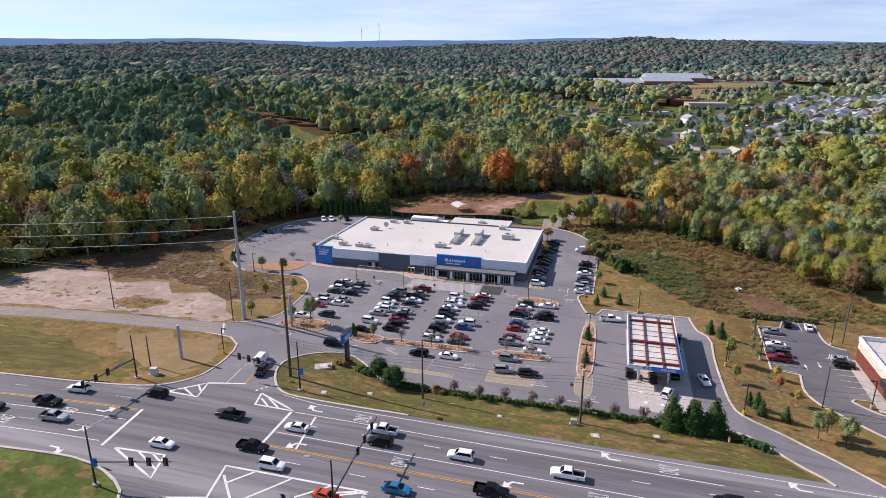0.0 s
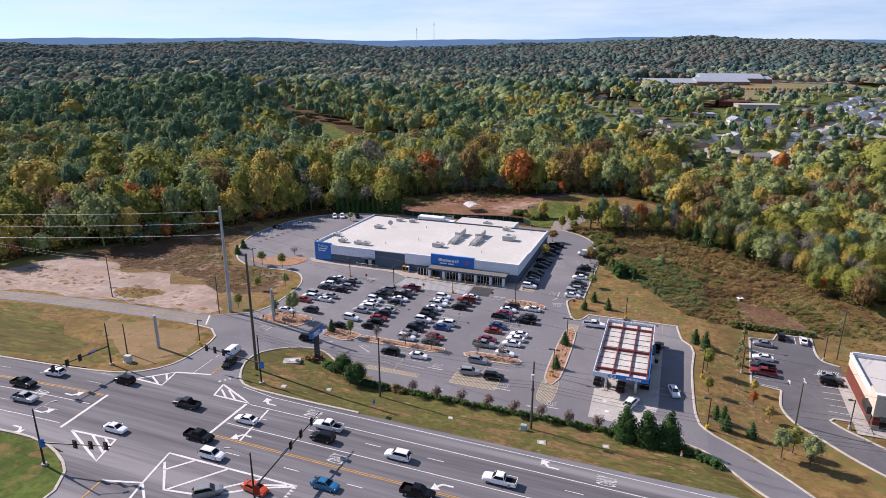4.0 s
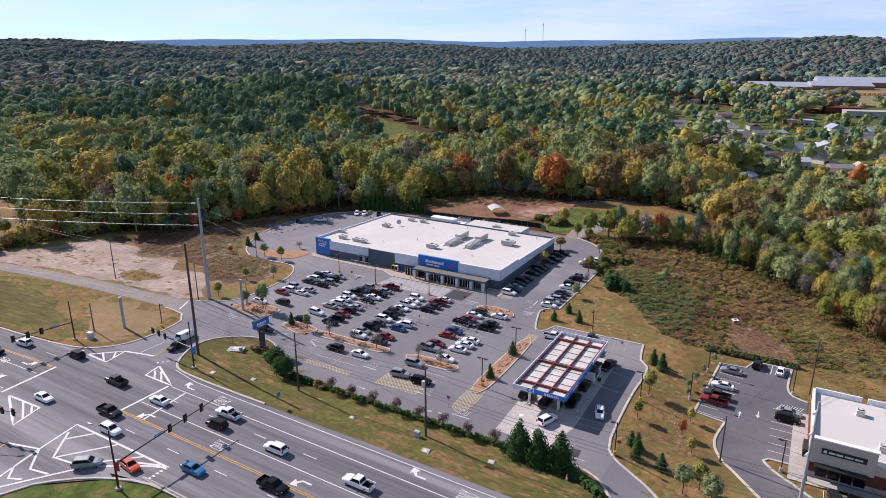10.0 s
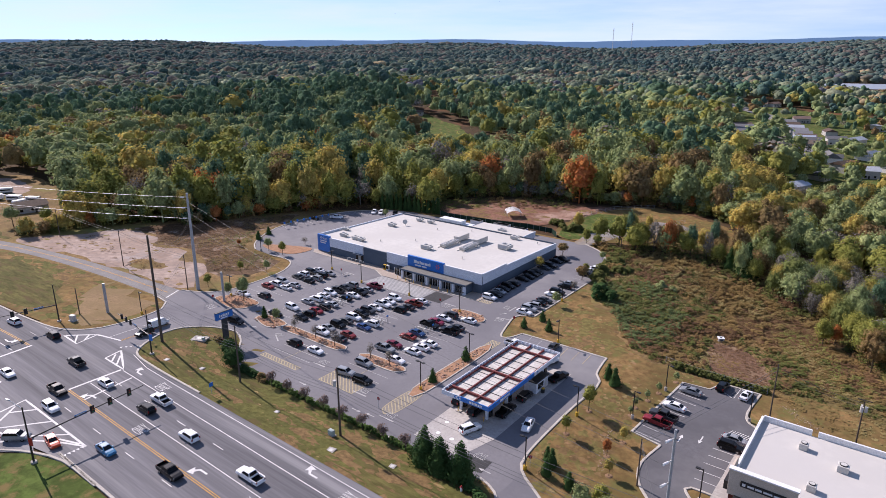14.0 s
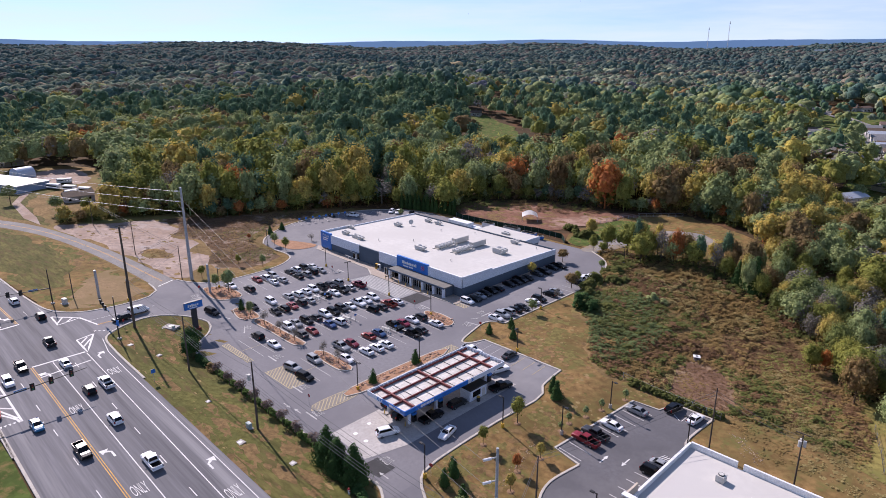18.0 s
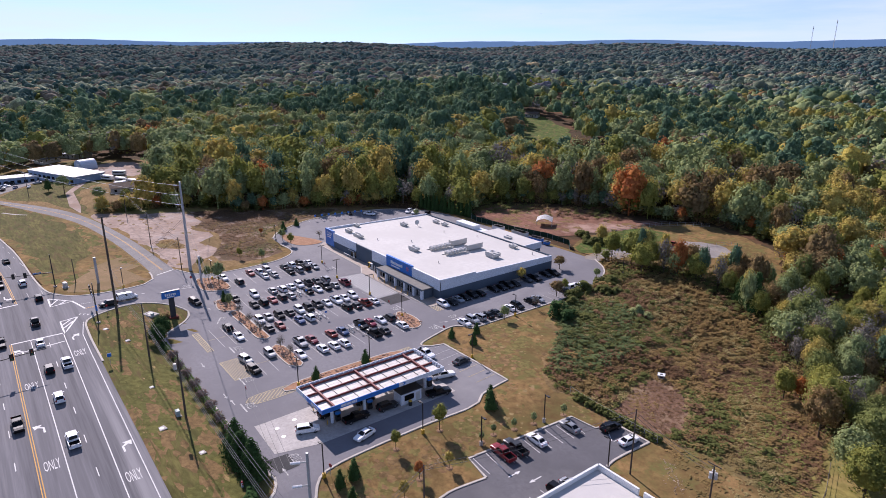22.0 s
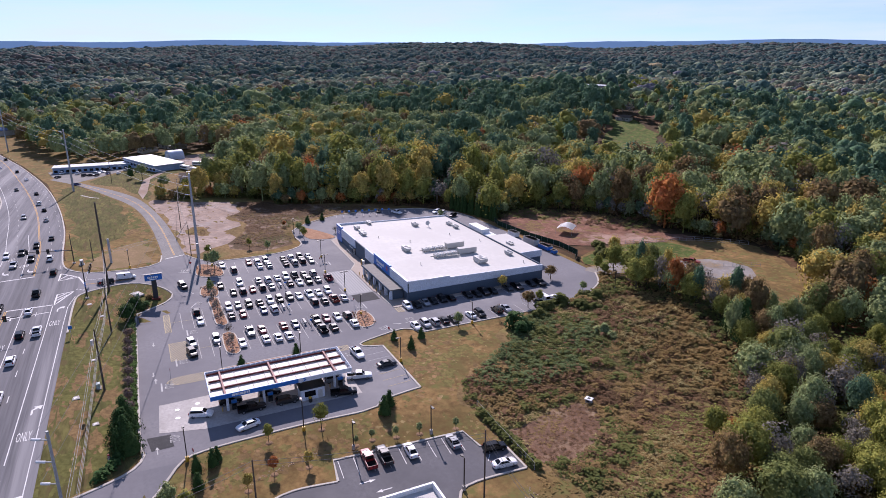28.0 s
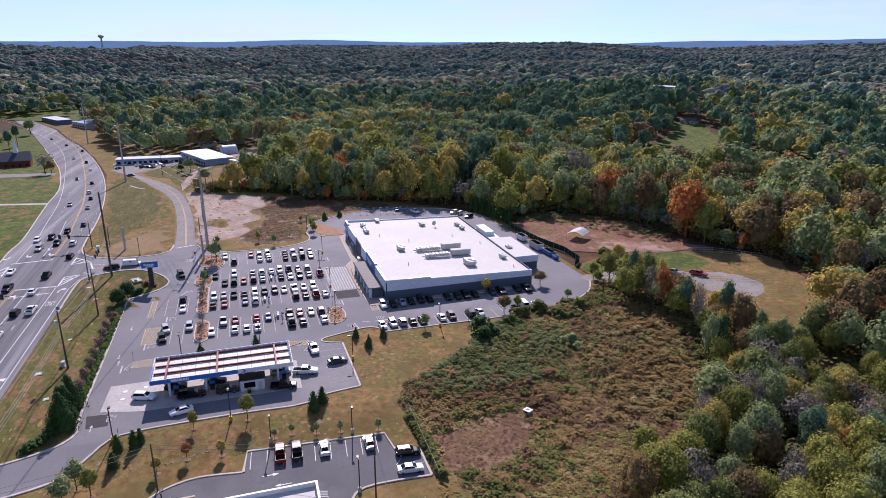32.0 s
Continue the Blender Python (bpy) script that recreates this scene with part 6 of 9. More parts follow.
# the woods further out: stands of conifers and oaks, with blue distance haze mixed into their base colours
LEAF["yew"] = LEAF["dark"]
HAZED_MID_LEAF = {
    "pine": material("hazed_stand_conifers", (0.114, 0.192, 0.155), (0.077, 0.148, 0.129), 0.012, 0.9, fine=0.6, bump=0.5, islands=0.2, through_light=0.3, grain=0.5),
    "oak": material("hazed_stand_oaks", (0.310, 0.357, 0.224), (0.213, 0.269, 0.184), 0.010, 0.9, fine=0.6, bump=0.5, islands=0.25, through_light=0.3, grain=0.5),
    "lime": material("hazed_stand_pale_oaks", (0.485, 0.521, 0.325), (0.346, 0.402, 0.273), 0.010, 0.9, fine=0.6, bump=0.5, islands=0.22, through_light=0.3, grain=0.5),
    "gold": material("hazed_stand_golden_oaks", (0.646, 0.504, 0.267), (0.451, 0.381, 0.238), 0.010, 0.9, fine=0.6, bump=0.5, islands=0.22, through_light=0.3, grain=0.5),
    "rust": material("hazed_stand_brown_oaks", (0.294, 0.245, 0.174), (0.201, 0.190, 0.146), 0.010, 0.9, fine=0.6, bump=0.5, islands=0.25, through_light=0.3, grain=0.5),
    "bare": material("hazed_stand_bare_oaks", (0.249, 0.247, 0.276), (0.182, 0.184, 0.213), 0.010, 0.9, fine=0.6, bump=0.5, islands=0.2, through_light=0.3, grain=0.5),
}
HAZED_FAR_LEAF = {
    "pine": material("hazed_hill_conifers", (0.095, 0.159, 0.147), (0.072, 0.129, 0.127), 0.004, 0.95, fine=0.3, islands=0.18, through_light=0.3, grain=0.6),
    "oak": material("hazed_hill_oaks", (0.157, 0.206, 0.168), (0.115, 0.163, 0.144), 0.004, 0.95, fine=0.3, islands=0.2, through_light=0.3, grain=0.6),
    "lime": material("hazed_hill_pale_oaks", (0.206, 0.248, 0.185), (0.156, 0.195, 0.159), 0.004, 0.95, fine=0.3, islands=0.2, through_light=0.3, grain=0.6),
    "rust": material("hazed_hill_brown_oaks", (0.201, 0.176, 0.148), (0.149, 0.143, 0.126), 0.004, 0.95, fine=0.3, islands=0.2, through_light=0.3, grain=0.6),
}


def crown(rng, n, size, shape, blobs):
    """Leaf clumps of a crown one metre high and wide at most (z from 0 to 1): quads on the skins of many blobs."""
    c = rng.normal(size=(blobs, 3))
    c /= np.linalg.norm(c, axis=1, keepdims=True)
    if shape == "round":
        c *= rng.uniform(0.45, 1.0, (blobs, 1)) ** 0.6
        cen = np.stack([c[:, 0] * 0.31, c[:, 1] * 0.31, 0.53 + c[:, 2] * 0.30], -1)
        rad = rng.uniform(0.13, 0.23, blobs)
    elif shape == "pine":
        z = rng.uniform(0.22, 0.90, blobs)
        w = 0.26 * np.sqrt(np.clip(1.0 - ((z - 0.5) / 0.5) ** 2, 0.1, 1))
        cen = np.stack([c[:, 0] * w, c[:, 1] * w, z], -1)
        rad = rng.uniform(0.11, 0.18, blobs)
    elif shape == "cone":
        z = rng.uniform(0.0, 1.0, blobs) ** 1.3
        w = 0.33 * np.sqrt(1.0 - z) * (1.0 - 0.4 * z) + 0.01
        cen = np.stack([c[:, 0] * w, c[:, 1] * w, z * 0.93 + 0.03], -1)
        rad = 0.07 + 0.11 * (1 - z)
    else:
        z = np.abs(c[:, 2])
        cen = np.stack([c[:, 0] * 0.36, c[:, 1] * 0.36, 0.1 + z * 0.6], -1)
        rad = rng.uniform(0.14, 0.26, blobs)
    k = rng.integers(0, blobs, n)
    d = rng.normal(size=(n, 3))
    d[:, 2] += 0.35
    d /= np.linalg.norm(d, axis=1, keepdims=True)
    p = cen[k] + d * rad[k, None] * rng.uniform(0.75, 1.08, (n, 1))
    whole = p - np.array([0.0, 0.0, 0.45 if shape != "bush" else 0.0])
    whole /= np.linalg.norm(whole, axis=1, keepdims=True) + 1e-6
    nor = 0.6 * d + 0.55 * whole + 0.26 * rng.normal(size=(n, 3)) + np.array([0, 0, 1.1 if shape == "bush" else 0.1])
    nor /= np.linalg.norm(nor, axis=1, keepdims=True)
    t = np.cross(nor, rng.normal(size=(n, 3)))
    t /= np.linalg.norm(t, axis=1, keepdims=True)
    b = np.cross(nor, t)
    s = size * rng.uniform(0.6, 1.25, (n, 1))
    bend = nor * s * 0.25
    return np.stack([p - t * s - b * s * 0.7, p + t * s - b * s * 0.5 - bend, p + t * s * 0.8 + b * s * 0.8, p - t * s * 0.7 + b * s * 0.7 - bend], 1)


def quads_of(v):
    return v.reshape(-1, 3), np.arange(len(v) * 4).reshape(-1, 4)


def lump(rng, seg, rings):
    """A small uneven rounded mass of foliage, open below."""
    v = []
    for i in range(rings + 1):
        el = -0.5 + (math.pi / 2 + 0.5) * i / rings
        for k in range(seg):
            a = 2 * math.pi * (k + 0.5 * (i % 2)) / seg
            r = math.cos(el) * rng.uniform(0.82, 1.18) if i < rings else 0.1
            v.append((r * math.cos(a), r * math.sin(a), math.sin(el) * rng.uniform(0.88, 1.1)))
    q = [(i * seg + k, i * seg + (k + 1) % seg, (i + 1) * seg + (k + 1) % seg, (i + 1) * seg + k) for i in range(rings) for k in range(seg)]
    return np.array(v), np.array(q)


def massed_crown(seed, shape, lumps, seg, rings, leaves, size):
    """A crown one metre high and wide: an uneven body, smaller lumps spread over its dome, and loose leaf clumps all over."""
    rng = np.random.default_rng(seed)
    vs, qs, spots, base = [], [], [], 0
    tall = shape == "pine"
    mid, reach = (0.56, (0.20, 0.32)) if tall else (0.48, (0.27, 0.33))
    for k in range(lumps):
        v, q = lump(rng, seg + (2 if k == 0 and lumps > 1 else 0), rings)
        if k == 0:
            wide = (np.array([0.27, 0.27, 0.40]) if tall else np.array([0.36, 0.36, 0.42])) * (1.2 if lumps == 1 else 1.0)
            at = np.array([0, 0, mid])
        else:
            a = 2.4 * k + rng.uniform(-0.5, 0.5)
            el = math.asin(min(1.0, max(-0.35, 0.98 - 1.25 * (k - 0.5) / (lumps - 1) + rng.uniform(-0.12, 0.12))))
            rad = rng.uniform(0.13, 0.21) * (1.35 if lumps < 6 else 1.0 if lumps < 14 else 0.8)
            wide = rad * np.array([1, 1, 0.9])
            at = np.array([reach[0] * math.cos(el) * math.cos(a), reach[0] * math.cos(el) * math.sin(a), mid + reach[1] * math.sin(el)])
        spots.append((at, wide))
        vs.append(v * wide * (0.8 if leaves > 200 else 0.9 if leaves else 1.0) + at)
        qs.append(q + base)
        base += len(v)
    if leaves:
        cen, rad = np.array([m for m, _ in spots]), np.array([r for _, r in spots])
        k = rng.choice(len(spots), leaves, p=rad[:, 0] ** 2 / (rad[:, 0] ** 2).sum())
        d = rng.normal(size=(leaves, 3))
        d[:, 2] += 0.4
        d /= np.linalg.norm(d, axis=1, keepdims=True)
        p = cen[k] + d * rad[k] * rng.uniform(0.86, 1.32, (leaves, 1))
        out = p - np.array([0, 0, mid - 0.1])
        nor = 0.7 * d + 0.5 * out / (np.linalg.norm(out, axis=1, keepdims=True) + 1e-6) + 0.3 * rng.normal(size=(leaves, 3))
        nor /= np.linalg.norm(nor, axis=1, keepdims=True)
        t = np.cross(nor, rng.normal(size=(leaves, 3)))
        t /= np.linalg.norm(t, axis=1, keepdims=True)
        b = np.cross(nor, t)
        w = size * rng.uniform(0.55, 1.3, (leaves, 1))
        t, q = quads_of(np.stack([p - t * w - b * w * 0.7, p + t * w - b * w * 0.5 - nor * w * 0.25, p + t * w * 0.8 + b * w * 0.8, p - t * w * 0.7 + b * w * 0.7 - nor * w * 0.25], 1))
        vs.append(t)
        qs.append(q + base)
    return np.concatenate(vs), np.concatenate(qs)


SPECIES = {"yew": "round", "myrtle": "round", "willow": "round", "pine": "pine", "oak": "round", "lime": "round", "gold": "round", "rust": "round", "red": "round", "bare": "round", "dark": "cone"}
TREE_WORD = {"yew": "rounded dark evergreen", "myrtle": "purple-brown crepe myrtle", "willow": "bushy grey-green willow", "pine": "tall dark green pine tree", "oak": "leafy olive green oak", "lime": "yellowing green broadleaf tree", "gold": "golden yellow autumn tree", "rust": "rust brown autumn tree", "red": "orange red autumn tree", "bare": "half bare grey tree", "dark": "dense dark green evergreen"}
TREE_MESH = {}


def tree_mesh(kind, variant, leaves):
    key = (kind, variant, leaves)
    if key not in TREE_MESH:
        rng = np.random.default_rng(hash_of(kind) + variant * 17 + leaves)
        v = crown(rng, leaves, 0.021 if leaves > 2000 else 0.027 if leaves > 900 else 0.040, SPECIES[kind], 18 if SPECIES[kind] != "cone" else 60)
        if SPECIES[kind] == "cone":
            ring_n, rings_n = 9, 6
            body = np.array([(0.34 * (1 - i / rings_n) ** 0.85 * math.cos(6.2832 * (k + 0.5 * (i % 2)) / ring_n) * f + 0.002, 0.34 * (1 - i / rings_n) ** 0.85 * math.sin(6.2832 * (k + 0.5 * (i % 2)) / ring_n) * f, 0.02 + 0.93 * i / rings_n) for i in range(rings_n + 1) for k, f in enumerate(rng.uniform(0.78, 1.12, ring_n))])
            faces = np.array([(i * ring_n + k, i * ring_n + (k + 1) % ring_n, (i + 1) * ring_n + (k + 1) % ring_n, (i + 1) * ring_n + k) for i in range(rings_n) for k in range(ring_n)])
            v, q = quads_of(v)
            me = mesh_np("crown", np.concatenate([v, body]), np.concatenate([q, faces + len(v)]), LEAF[kind])
        elif kind in ("bare", "myrtle"):
            me = mesh_np("crown", *quads_of(v[: len(v) // 2] if kind == "bare" else v), LEAF[kind])
        else:
            me = mesh_np("crown", *massed_crown(hash_of(kind) + variant, SPECIES[kind], 16 if leaves > 2000 else 11 if leaves > 900 else 7, 5, 2, leaves * (7 if leaves > 2000 else 5) // 8, 0.018 if leaves > 2000 else 0.026 if leaves > 900 else 0.036), LEAF[kind], True)
        bm = bmesh.new()
        tip = 0.75
        tube(bm, (0, 0, -0.7), (0.01, 0.0, 0.35), 0.030, 0.018, 7)
        tube(bm, (0.01, 0, 0.35), (0, 0.01, tip), 0.018, 0.006, 6)
        pr = random.Random(variant + 5)
        for k in range(7):
            z = pr.uniform(0.1, 0.55)
            a = pr.uniform(0, 6.28)
            r = pr.uniform(0.18, 0.32)
            tube(bm, (0, 0, z), (r * math.cos(a), r * math.sin(a), z + pr.uniform(0.1, 0.25)), 0.011, 0.003, 5)
        TREE_MESH[key] = (me, keep_mesh("trunk", bm, [BARK]))
    return TREE_MESH[key]


def hash_of(word):
    return sum(ord(c) * (i + 3) for i, c in enumerate(word))


def tree(kind, x, y, high, wide, clear=0.18, leaves=1300, variant=None, label="", category="tree", group="woodland trees", name="tree"):
    """One tree: the crown starts at clear times its height."""
    variant = int(abs(x * 7 + y * 3)) % 4 if variant is None else variant
    cr, tr = tree_mesh(kind, variant, leaves)
    t = new(name)
    t.matrix_basis = pose(x, y, gz(x, y), 0, 0, (x * 37 + y * 91) % 360)
    tagged(t, label or TREE_WORD[kind] + " at the edge of the woods", category, group)
    ch = high * (1 - clear)
    c = link_mesh("crown", cr, t)
    c.matrix_basis = Matrix.LocRotScale((0, 0, high * clear), None, (wide, wide, ch))
    k = link_mesh("trunk", tr, t)
    k.matrix_basis = Matrix.LocRotScale((0, 0, high * clear), None, (wide, wide, max(ch * 0.9, high * clear / 0.68)))
    return t


# small trees on the site
RING = material("worn_mulch", (0.270, 0.170, 0.100), (0.200, 0.125, 0.075), 0.5, 1.0, bump=0.05, fine=3)
for kind, x, y, h, w in (("lime", -94.0, 144.4, 4.6, 3.4), ("lime", -98.4, 159.6, 4.4, 2.6), ("oak", -92.0, 165.2, 4.8, 3.0), ("oak", -112.6, 182, 5.4, 4.0), ("lime", -104.4, 181.8, 5.4, 3.8), ("oak", -76.0, 144.6, 8.2, 5.2), ("oak", -80.6, 142.8, 5.6, 3.0),
                         ("dark", -62.3, 141.4, 3.6, 2.0), ("oak", -56.6, 141.2, 5.0, 2.8), ("bare", -49, 141.2, 4.6, 3.6), ("bare", -41, 141.3, 4.4, 3.4), ("bare", -34, 141.3, 4.6, 3.6), ("bare", -22, 142, 4.4, 3.2), ("bare", -15.6, 141.8, 4.4, 3.2),
                         ("dark", -2.8, 142.2, 3.6, 2.2), ("dark", -3.0, 155.4, 3.8, 2.4), ("lime", 30.6, 152.6, 6.4, 3.9), ("lime", 30.6, 142.2, 4.4, 2.6), ("dark", 28.2, 168.0, 3.9, 2.5), ("dark", 30.6, 166.0, 4.4, 2.9),
                         ("dark", 33.2, 131.6, 3.8, 2.3), ("dark", 33.6, 128.8, 3.6, 2.2), ("dark", 31.8, 132.6, 3.0, 1.9), ("dark", 38.2, 128.6, 3.4, 2.3), ("oak", 42.9, 123.6, 6.4, 4.2), ("oak", 47.5, 122.6, 6.6, 4.8), ("lime", 45.2, 126.2, 5.8, 4.2),
                         ("red", 39.6, 141.4, 4.0, 2.4), ("gold", 42.2, 136.4, 3.8, 2.4), ("gold", 40.2, 147.6, 3.6, 2.4), ("oak", 37.4, 160.8, 2.6, 1.6), ("oak", 38.4, 165.5, 2.7, 1.6), ("oak", 39.2, 170.2, 2.8, 1.7), ("oak", 40.6, 177.6, 2.8, 1.8), ("oak", 37.8, 157.4, 2.4, 1.5),
                         ("dark", -1.6, 180.6, 3.2, 2.0), ("dark", 4.8, 182.8, 3.6, 2.2), ("dark", 0.2, 187.6, 3.2, 2.2), ("oak", -2.0, 199.6, 4.6, 3.6), ("bare", -2.4, 212.4, 4.6, 3.0), ("rust", -5.6, 224.4, 5.4, 5.2), ("gold", -22.0, 225.2, 4.8, 4.0), ("rust", -22.8, 244.2, 5.2, 5.4), ("lime", -17.4, 262, 5.2, 4.4), ("lime", -6.5, 229, 4.6, 3.4), ("oak", -8.4, 246.4, 4.0, 3.0),
                         ("dark", -128.4, 189.2, 3.6, 2.8), ("dark", -131.2, 196.4, 3.4, 2.6), ("red", -126, 178.5, 3.0, 2.2), ("bare", -108.5, 196, 3.2, 3.6), ("lime", -106, 208, 3.2, 2.4), ("oak", -112, 246, 4.0, 3.4)):
    word = {"oak": "small green staked tree", "lime": "small light green ornamental tree", "dark": "small dense dark evergreen", "bare": "small half bare ornamental tree", "red": "small red autumn tree", "gold": "small golden autumn tree", "rust": "small russet round tree"}[kind]
    planted = tree(kind, x, y, h, w * (1.4 if kind == "dark" else 1.0), 0.05 if kind == "dark" else 0.22, 1000, None, word + " in mown grass", "tree", "planted trees")
    if x > 25 and y < 182:
        bm = bmesh.new()
        bmesh.ops.create_cone(bm, cap_ends=True, segments=14, radius1=0.75, radius2=0.5, depth=0.14, matrix=Matrix.Translation((0, 0, 0.05)))
        part("mulch_ring", bm, RING, planted)
for k in range(8):
    tree("myrtle", -29.4 + 5.6 * k, 118.1, 3.9, 3.0, 0.25, 520, None, "small purple-brown crepe myrtle by the hedge", "tree", "crepe myrtles")
for x, y, h, w in ((15.0, 117.4, 7.7, 7.4), (18.9, 116.9, 7.4, 7.0), (22.9, 117.6, 7.7, 7.4)):
    tree("dark", x, y, h, w, 0.0, 3000, None, "tall pointed dark green cypress", "conifer", "cypresses")
for k in range(13):
    tree("dark", -125 + 2.3 * k, 258 + 0.62 * k + 0.5 * (k % 2), 8.2 - 0.5 * (k % 3), 4.0, 0.0, 1100, None, "dense dark green screening conifer behind the store", "conifer", "screening conifers")
for x, y, h, w in ((-47.2, 120.0, 5.4, 4.8), (-43.0, 117.9, 4.8, 5.4)):
    tree("yew", x, y, h * 1.1, w * 1.15, -0.04, 2600, None, "bushy dark green conifer", "conifer", "cypresses")


def hedge(pts, high, wide, kind, seed, label, n_per=150, name="hedge"):
    """A clipped hedge: leaf clumps over a rounded ridge."""
    rng = np.random.default_rng(seed)
    out = []
    for (x, y) in smooth_line(pts, 0.8):
        v = crown(rng, n_per, 0.10, "bush", 9) * np.array([wide, wide, high * rng.uniform(1.15, 1.3)])
        out.append(v + np.array([x, y, gz(x, y)]))
    return tagged(new(name, mesh_np(name, *quads_of(np.concatenate(out)), LEAF[kind])), label, "hedge")


hedge([(-41, 118.6), (-36, 118.6)], 1.5, 2.0, "dark", 1, "low dark green clipped hedge")
hedge([(-41, 119.0), (-32.5, 119.0), (-10, 118.9), (13.5, 118.7)], 1.15, 1.6, "hedge", 2, "long low clipped green hedge by the lot")
hedge([(24.4, 116.4), (28, 115.2), (31.2, 113)], 1.5, 2.2, "dark", 3, "low dark hedge by the exit")
hedge([(-33.5, 118.5), (-32.6, 118.6)], 1.8, 2.4, "rust", 4, "rounded reddish bush by the hedge", name="bush")
hedge([(-58.5, 124), (-57.5, 123.4)], 1.4, 2.2, "rust", 5, "rust brown shrub at the sign", name="bush")
hedge([(-53, 122.6), (-50, 121.4)], 1.5, 2.2, "dark", 6, "dark shrubs by the sign", name="bush")
hedge([(38, 184.8), (44, 185.2), (50, 185.4), (58, 185.6)], 1.6, 2.2, "brush", 7, "ragged green brush along the fence", name="bush")
for x, y, h, w, kind in ((6.8, 213.5, 5.4, 7.0, "yew"), (2.6, 224, 4.0, 6.0, "brush"), (-2.6, 234, 4.4, 6.5, "brush"), (3.5, 240, 4.0, 6.4, "brush"), (18, 233, 3.4, 4.6, "oak"), (-5, 245, 4.2, 6, "brush"), (-36, 277, 4.5, 8, "brush"), (-43, 281, 4.0, 6, "brush"), (11, 219, 3.2, 5, "brush")):
    rng_b = np.random.default_rng(int(x * 10 + 500))
    clumps = [crown(rng_b, 420, 0.075, "bush", 9) * np.array([w * f, w * f, h * 1.25 * f * rng_b.uniform(0.8, 1.25)]) + np.array([x + rng_b.normal() * w * 0.26, y + rng_b.normal() * w * 0.26, gz(x, y) - 0.2]) for f in (0.75, 0.6, 0.55, 0.5, 0.4, 0.35)]
    v = np.concatenate(clumps)
    tagged(new("bush", mesh_np("bush", *quads_of(v), LEAF[kind])), "large rounded green bush at the meadow edge", "bush", "meadow bushes")


def inside(px, py, poly):
    """Which of the places lie inside the outline."""
    px, py = np.asarray(px), np.asarray(py)
    hit = np.zeros(px.shape, dtype=bool)
    n = len(poly)
    for i in range(n):
        (x0, y0), (x1, y1) = poly[i], poly[(i + 1) % n]
        if y0 == y1:
            continue
        c = ((y0 > py) != (y1 > py)) & (px < (x1 - x0) * (py - y0) / (y1 - y0) + x0)
        hit ^= c
    return hit


OPEN_LAND = [
    [(-100, 40), (400, 40), (400, 180), (96, 186), (86, 204), (74, 216), (62, 234), (51, 248), (36, 257), (20, 264), (4, 262), (-6, 256), (-14, 262), (-22, 268), (-27, 272), (-8, 276), (14, 284), (33, 291), (16, 324), (4, 332), (-22, 340), (-40, 328), (-56, 322), (-80, 318), (-98, 306), (-108, 294), (-110, 278), (-100, 266), (-122, 262), (-136, 260), (-146, 232), (-162, 204), (-171, 178), (-181, 180), (-194, 162), (-200, 128), (-150, 120)],
    [(-100, 40), (-100, 120), (-200, 142), (-225, 160), (-262, 174), (-288, 184), (-345, 184), (-356, 162), (-348, 122), (-346, 86), (-400, 68), (-470, 46), (-560, 26), (-650, -4), (-720, -50), (-700, -120), (-600, -100), (-520, -76), (-450, -62), (-420, -44), (-330, -30), (-300, -60), (-60, -80), (140, -60), (140, 60)],
    [(-150, 408), (-150, 450), (-205, 470), (-228, 488), (-290, 542), (-345, 570), (-364, 548), (-312, 502), (-262, 448), (-200, 404)],
    [(-100, 1230), (-30, 1120), (10, 1020), (100, 1010), (150, 1060), (230, 1130), (400, 1190), (330, 1440), (-60, 1440), (-120, 1310)],
    [(40, 800), (150, 800), (150, 880), (60, 900)],
    [(-570, 672), (-488, 668), (-440, 590), (-470, 560)], [(-1140, -150), (-1300, -176), (-1310, -290), (-1150, -270)], [(-140, 2880), (240, 3030), (340, 3360), (-70, 3420)],
]
SPARSE_LAND = [[(-600, 30), (-690, 30), (-760, -6), (-800, -60), (-720, -70), (-640, -20)], [(-150, 900), (-70, 660), (-10, 540), (24, 412), (110, 440), (230, 500), (330, 615), (420, 780), (520, 1390), (200, 1380), (60, 860)], [(-420, 560), (-330, 600), (-340, 680), (-440, 640)], [(-240, 430), (-120, 420), (-90, 480), (-200, 500)]]
# houses in the woods and the suburb: place, turn, length, depth, eaves
HOUSES = [(-133, 753, 30, 14, 9, 3.2), (-98, 906, 20, 14, 9, 4), (-80, 888, 70, 15, 9, 4), (-28, 748, 20, 14, 10, 4.5), (6, 673, 110, 14, 9, 4), (17, 622, 20, 13, 9, 5), (35, 513, 65, 14, 10, 5.2), (47, 502, 20, 15, 10, 5.2), (72, 665, 110, 14, 9, 5), (88, 647, 20, 15, 10, 5.6),
          (29, 637, 65, 13, 9, 4.5), (72, 489, 20, 14, 9, 5), (97, 473, 110, 14, 9, 5), (23, 422, 65, 13, 9, 4), (-174, 810, 10, 18, 10, 4.5), (-128, 652, 100, 16, 9, 3.2), (-281, 829, 20, 16, 10, 4), (-256, 1180, 20, 18, 10, 4), (-93, 879, 20, 14, 9, 4), (120, 560, 20, 14, 10, 5), (60, 580, 110, 14, 9, 5), (110, 610, 65, 14, 9, 5), (140, 640, 20, 14, 10, 5), (150, 520, 20, 14, 9, 5), (130, 470, 65, 14, 9, 4.5)]
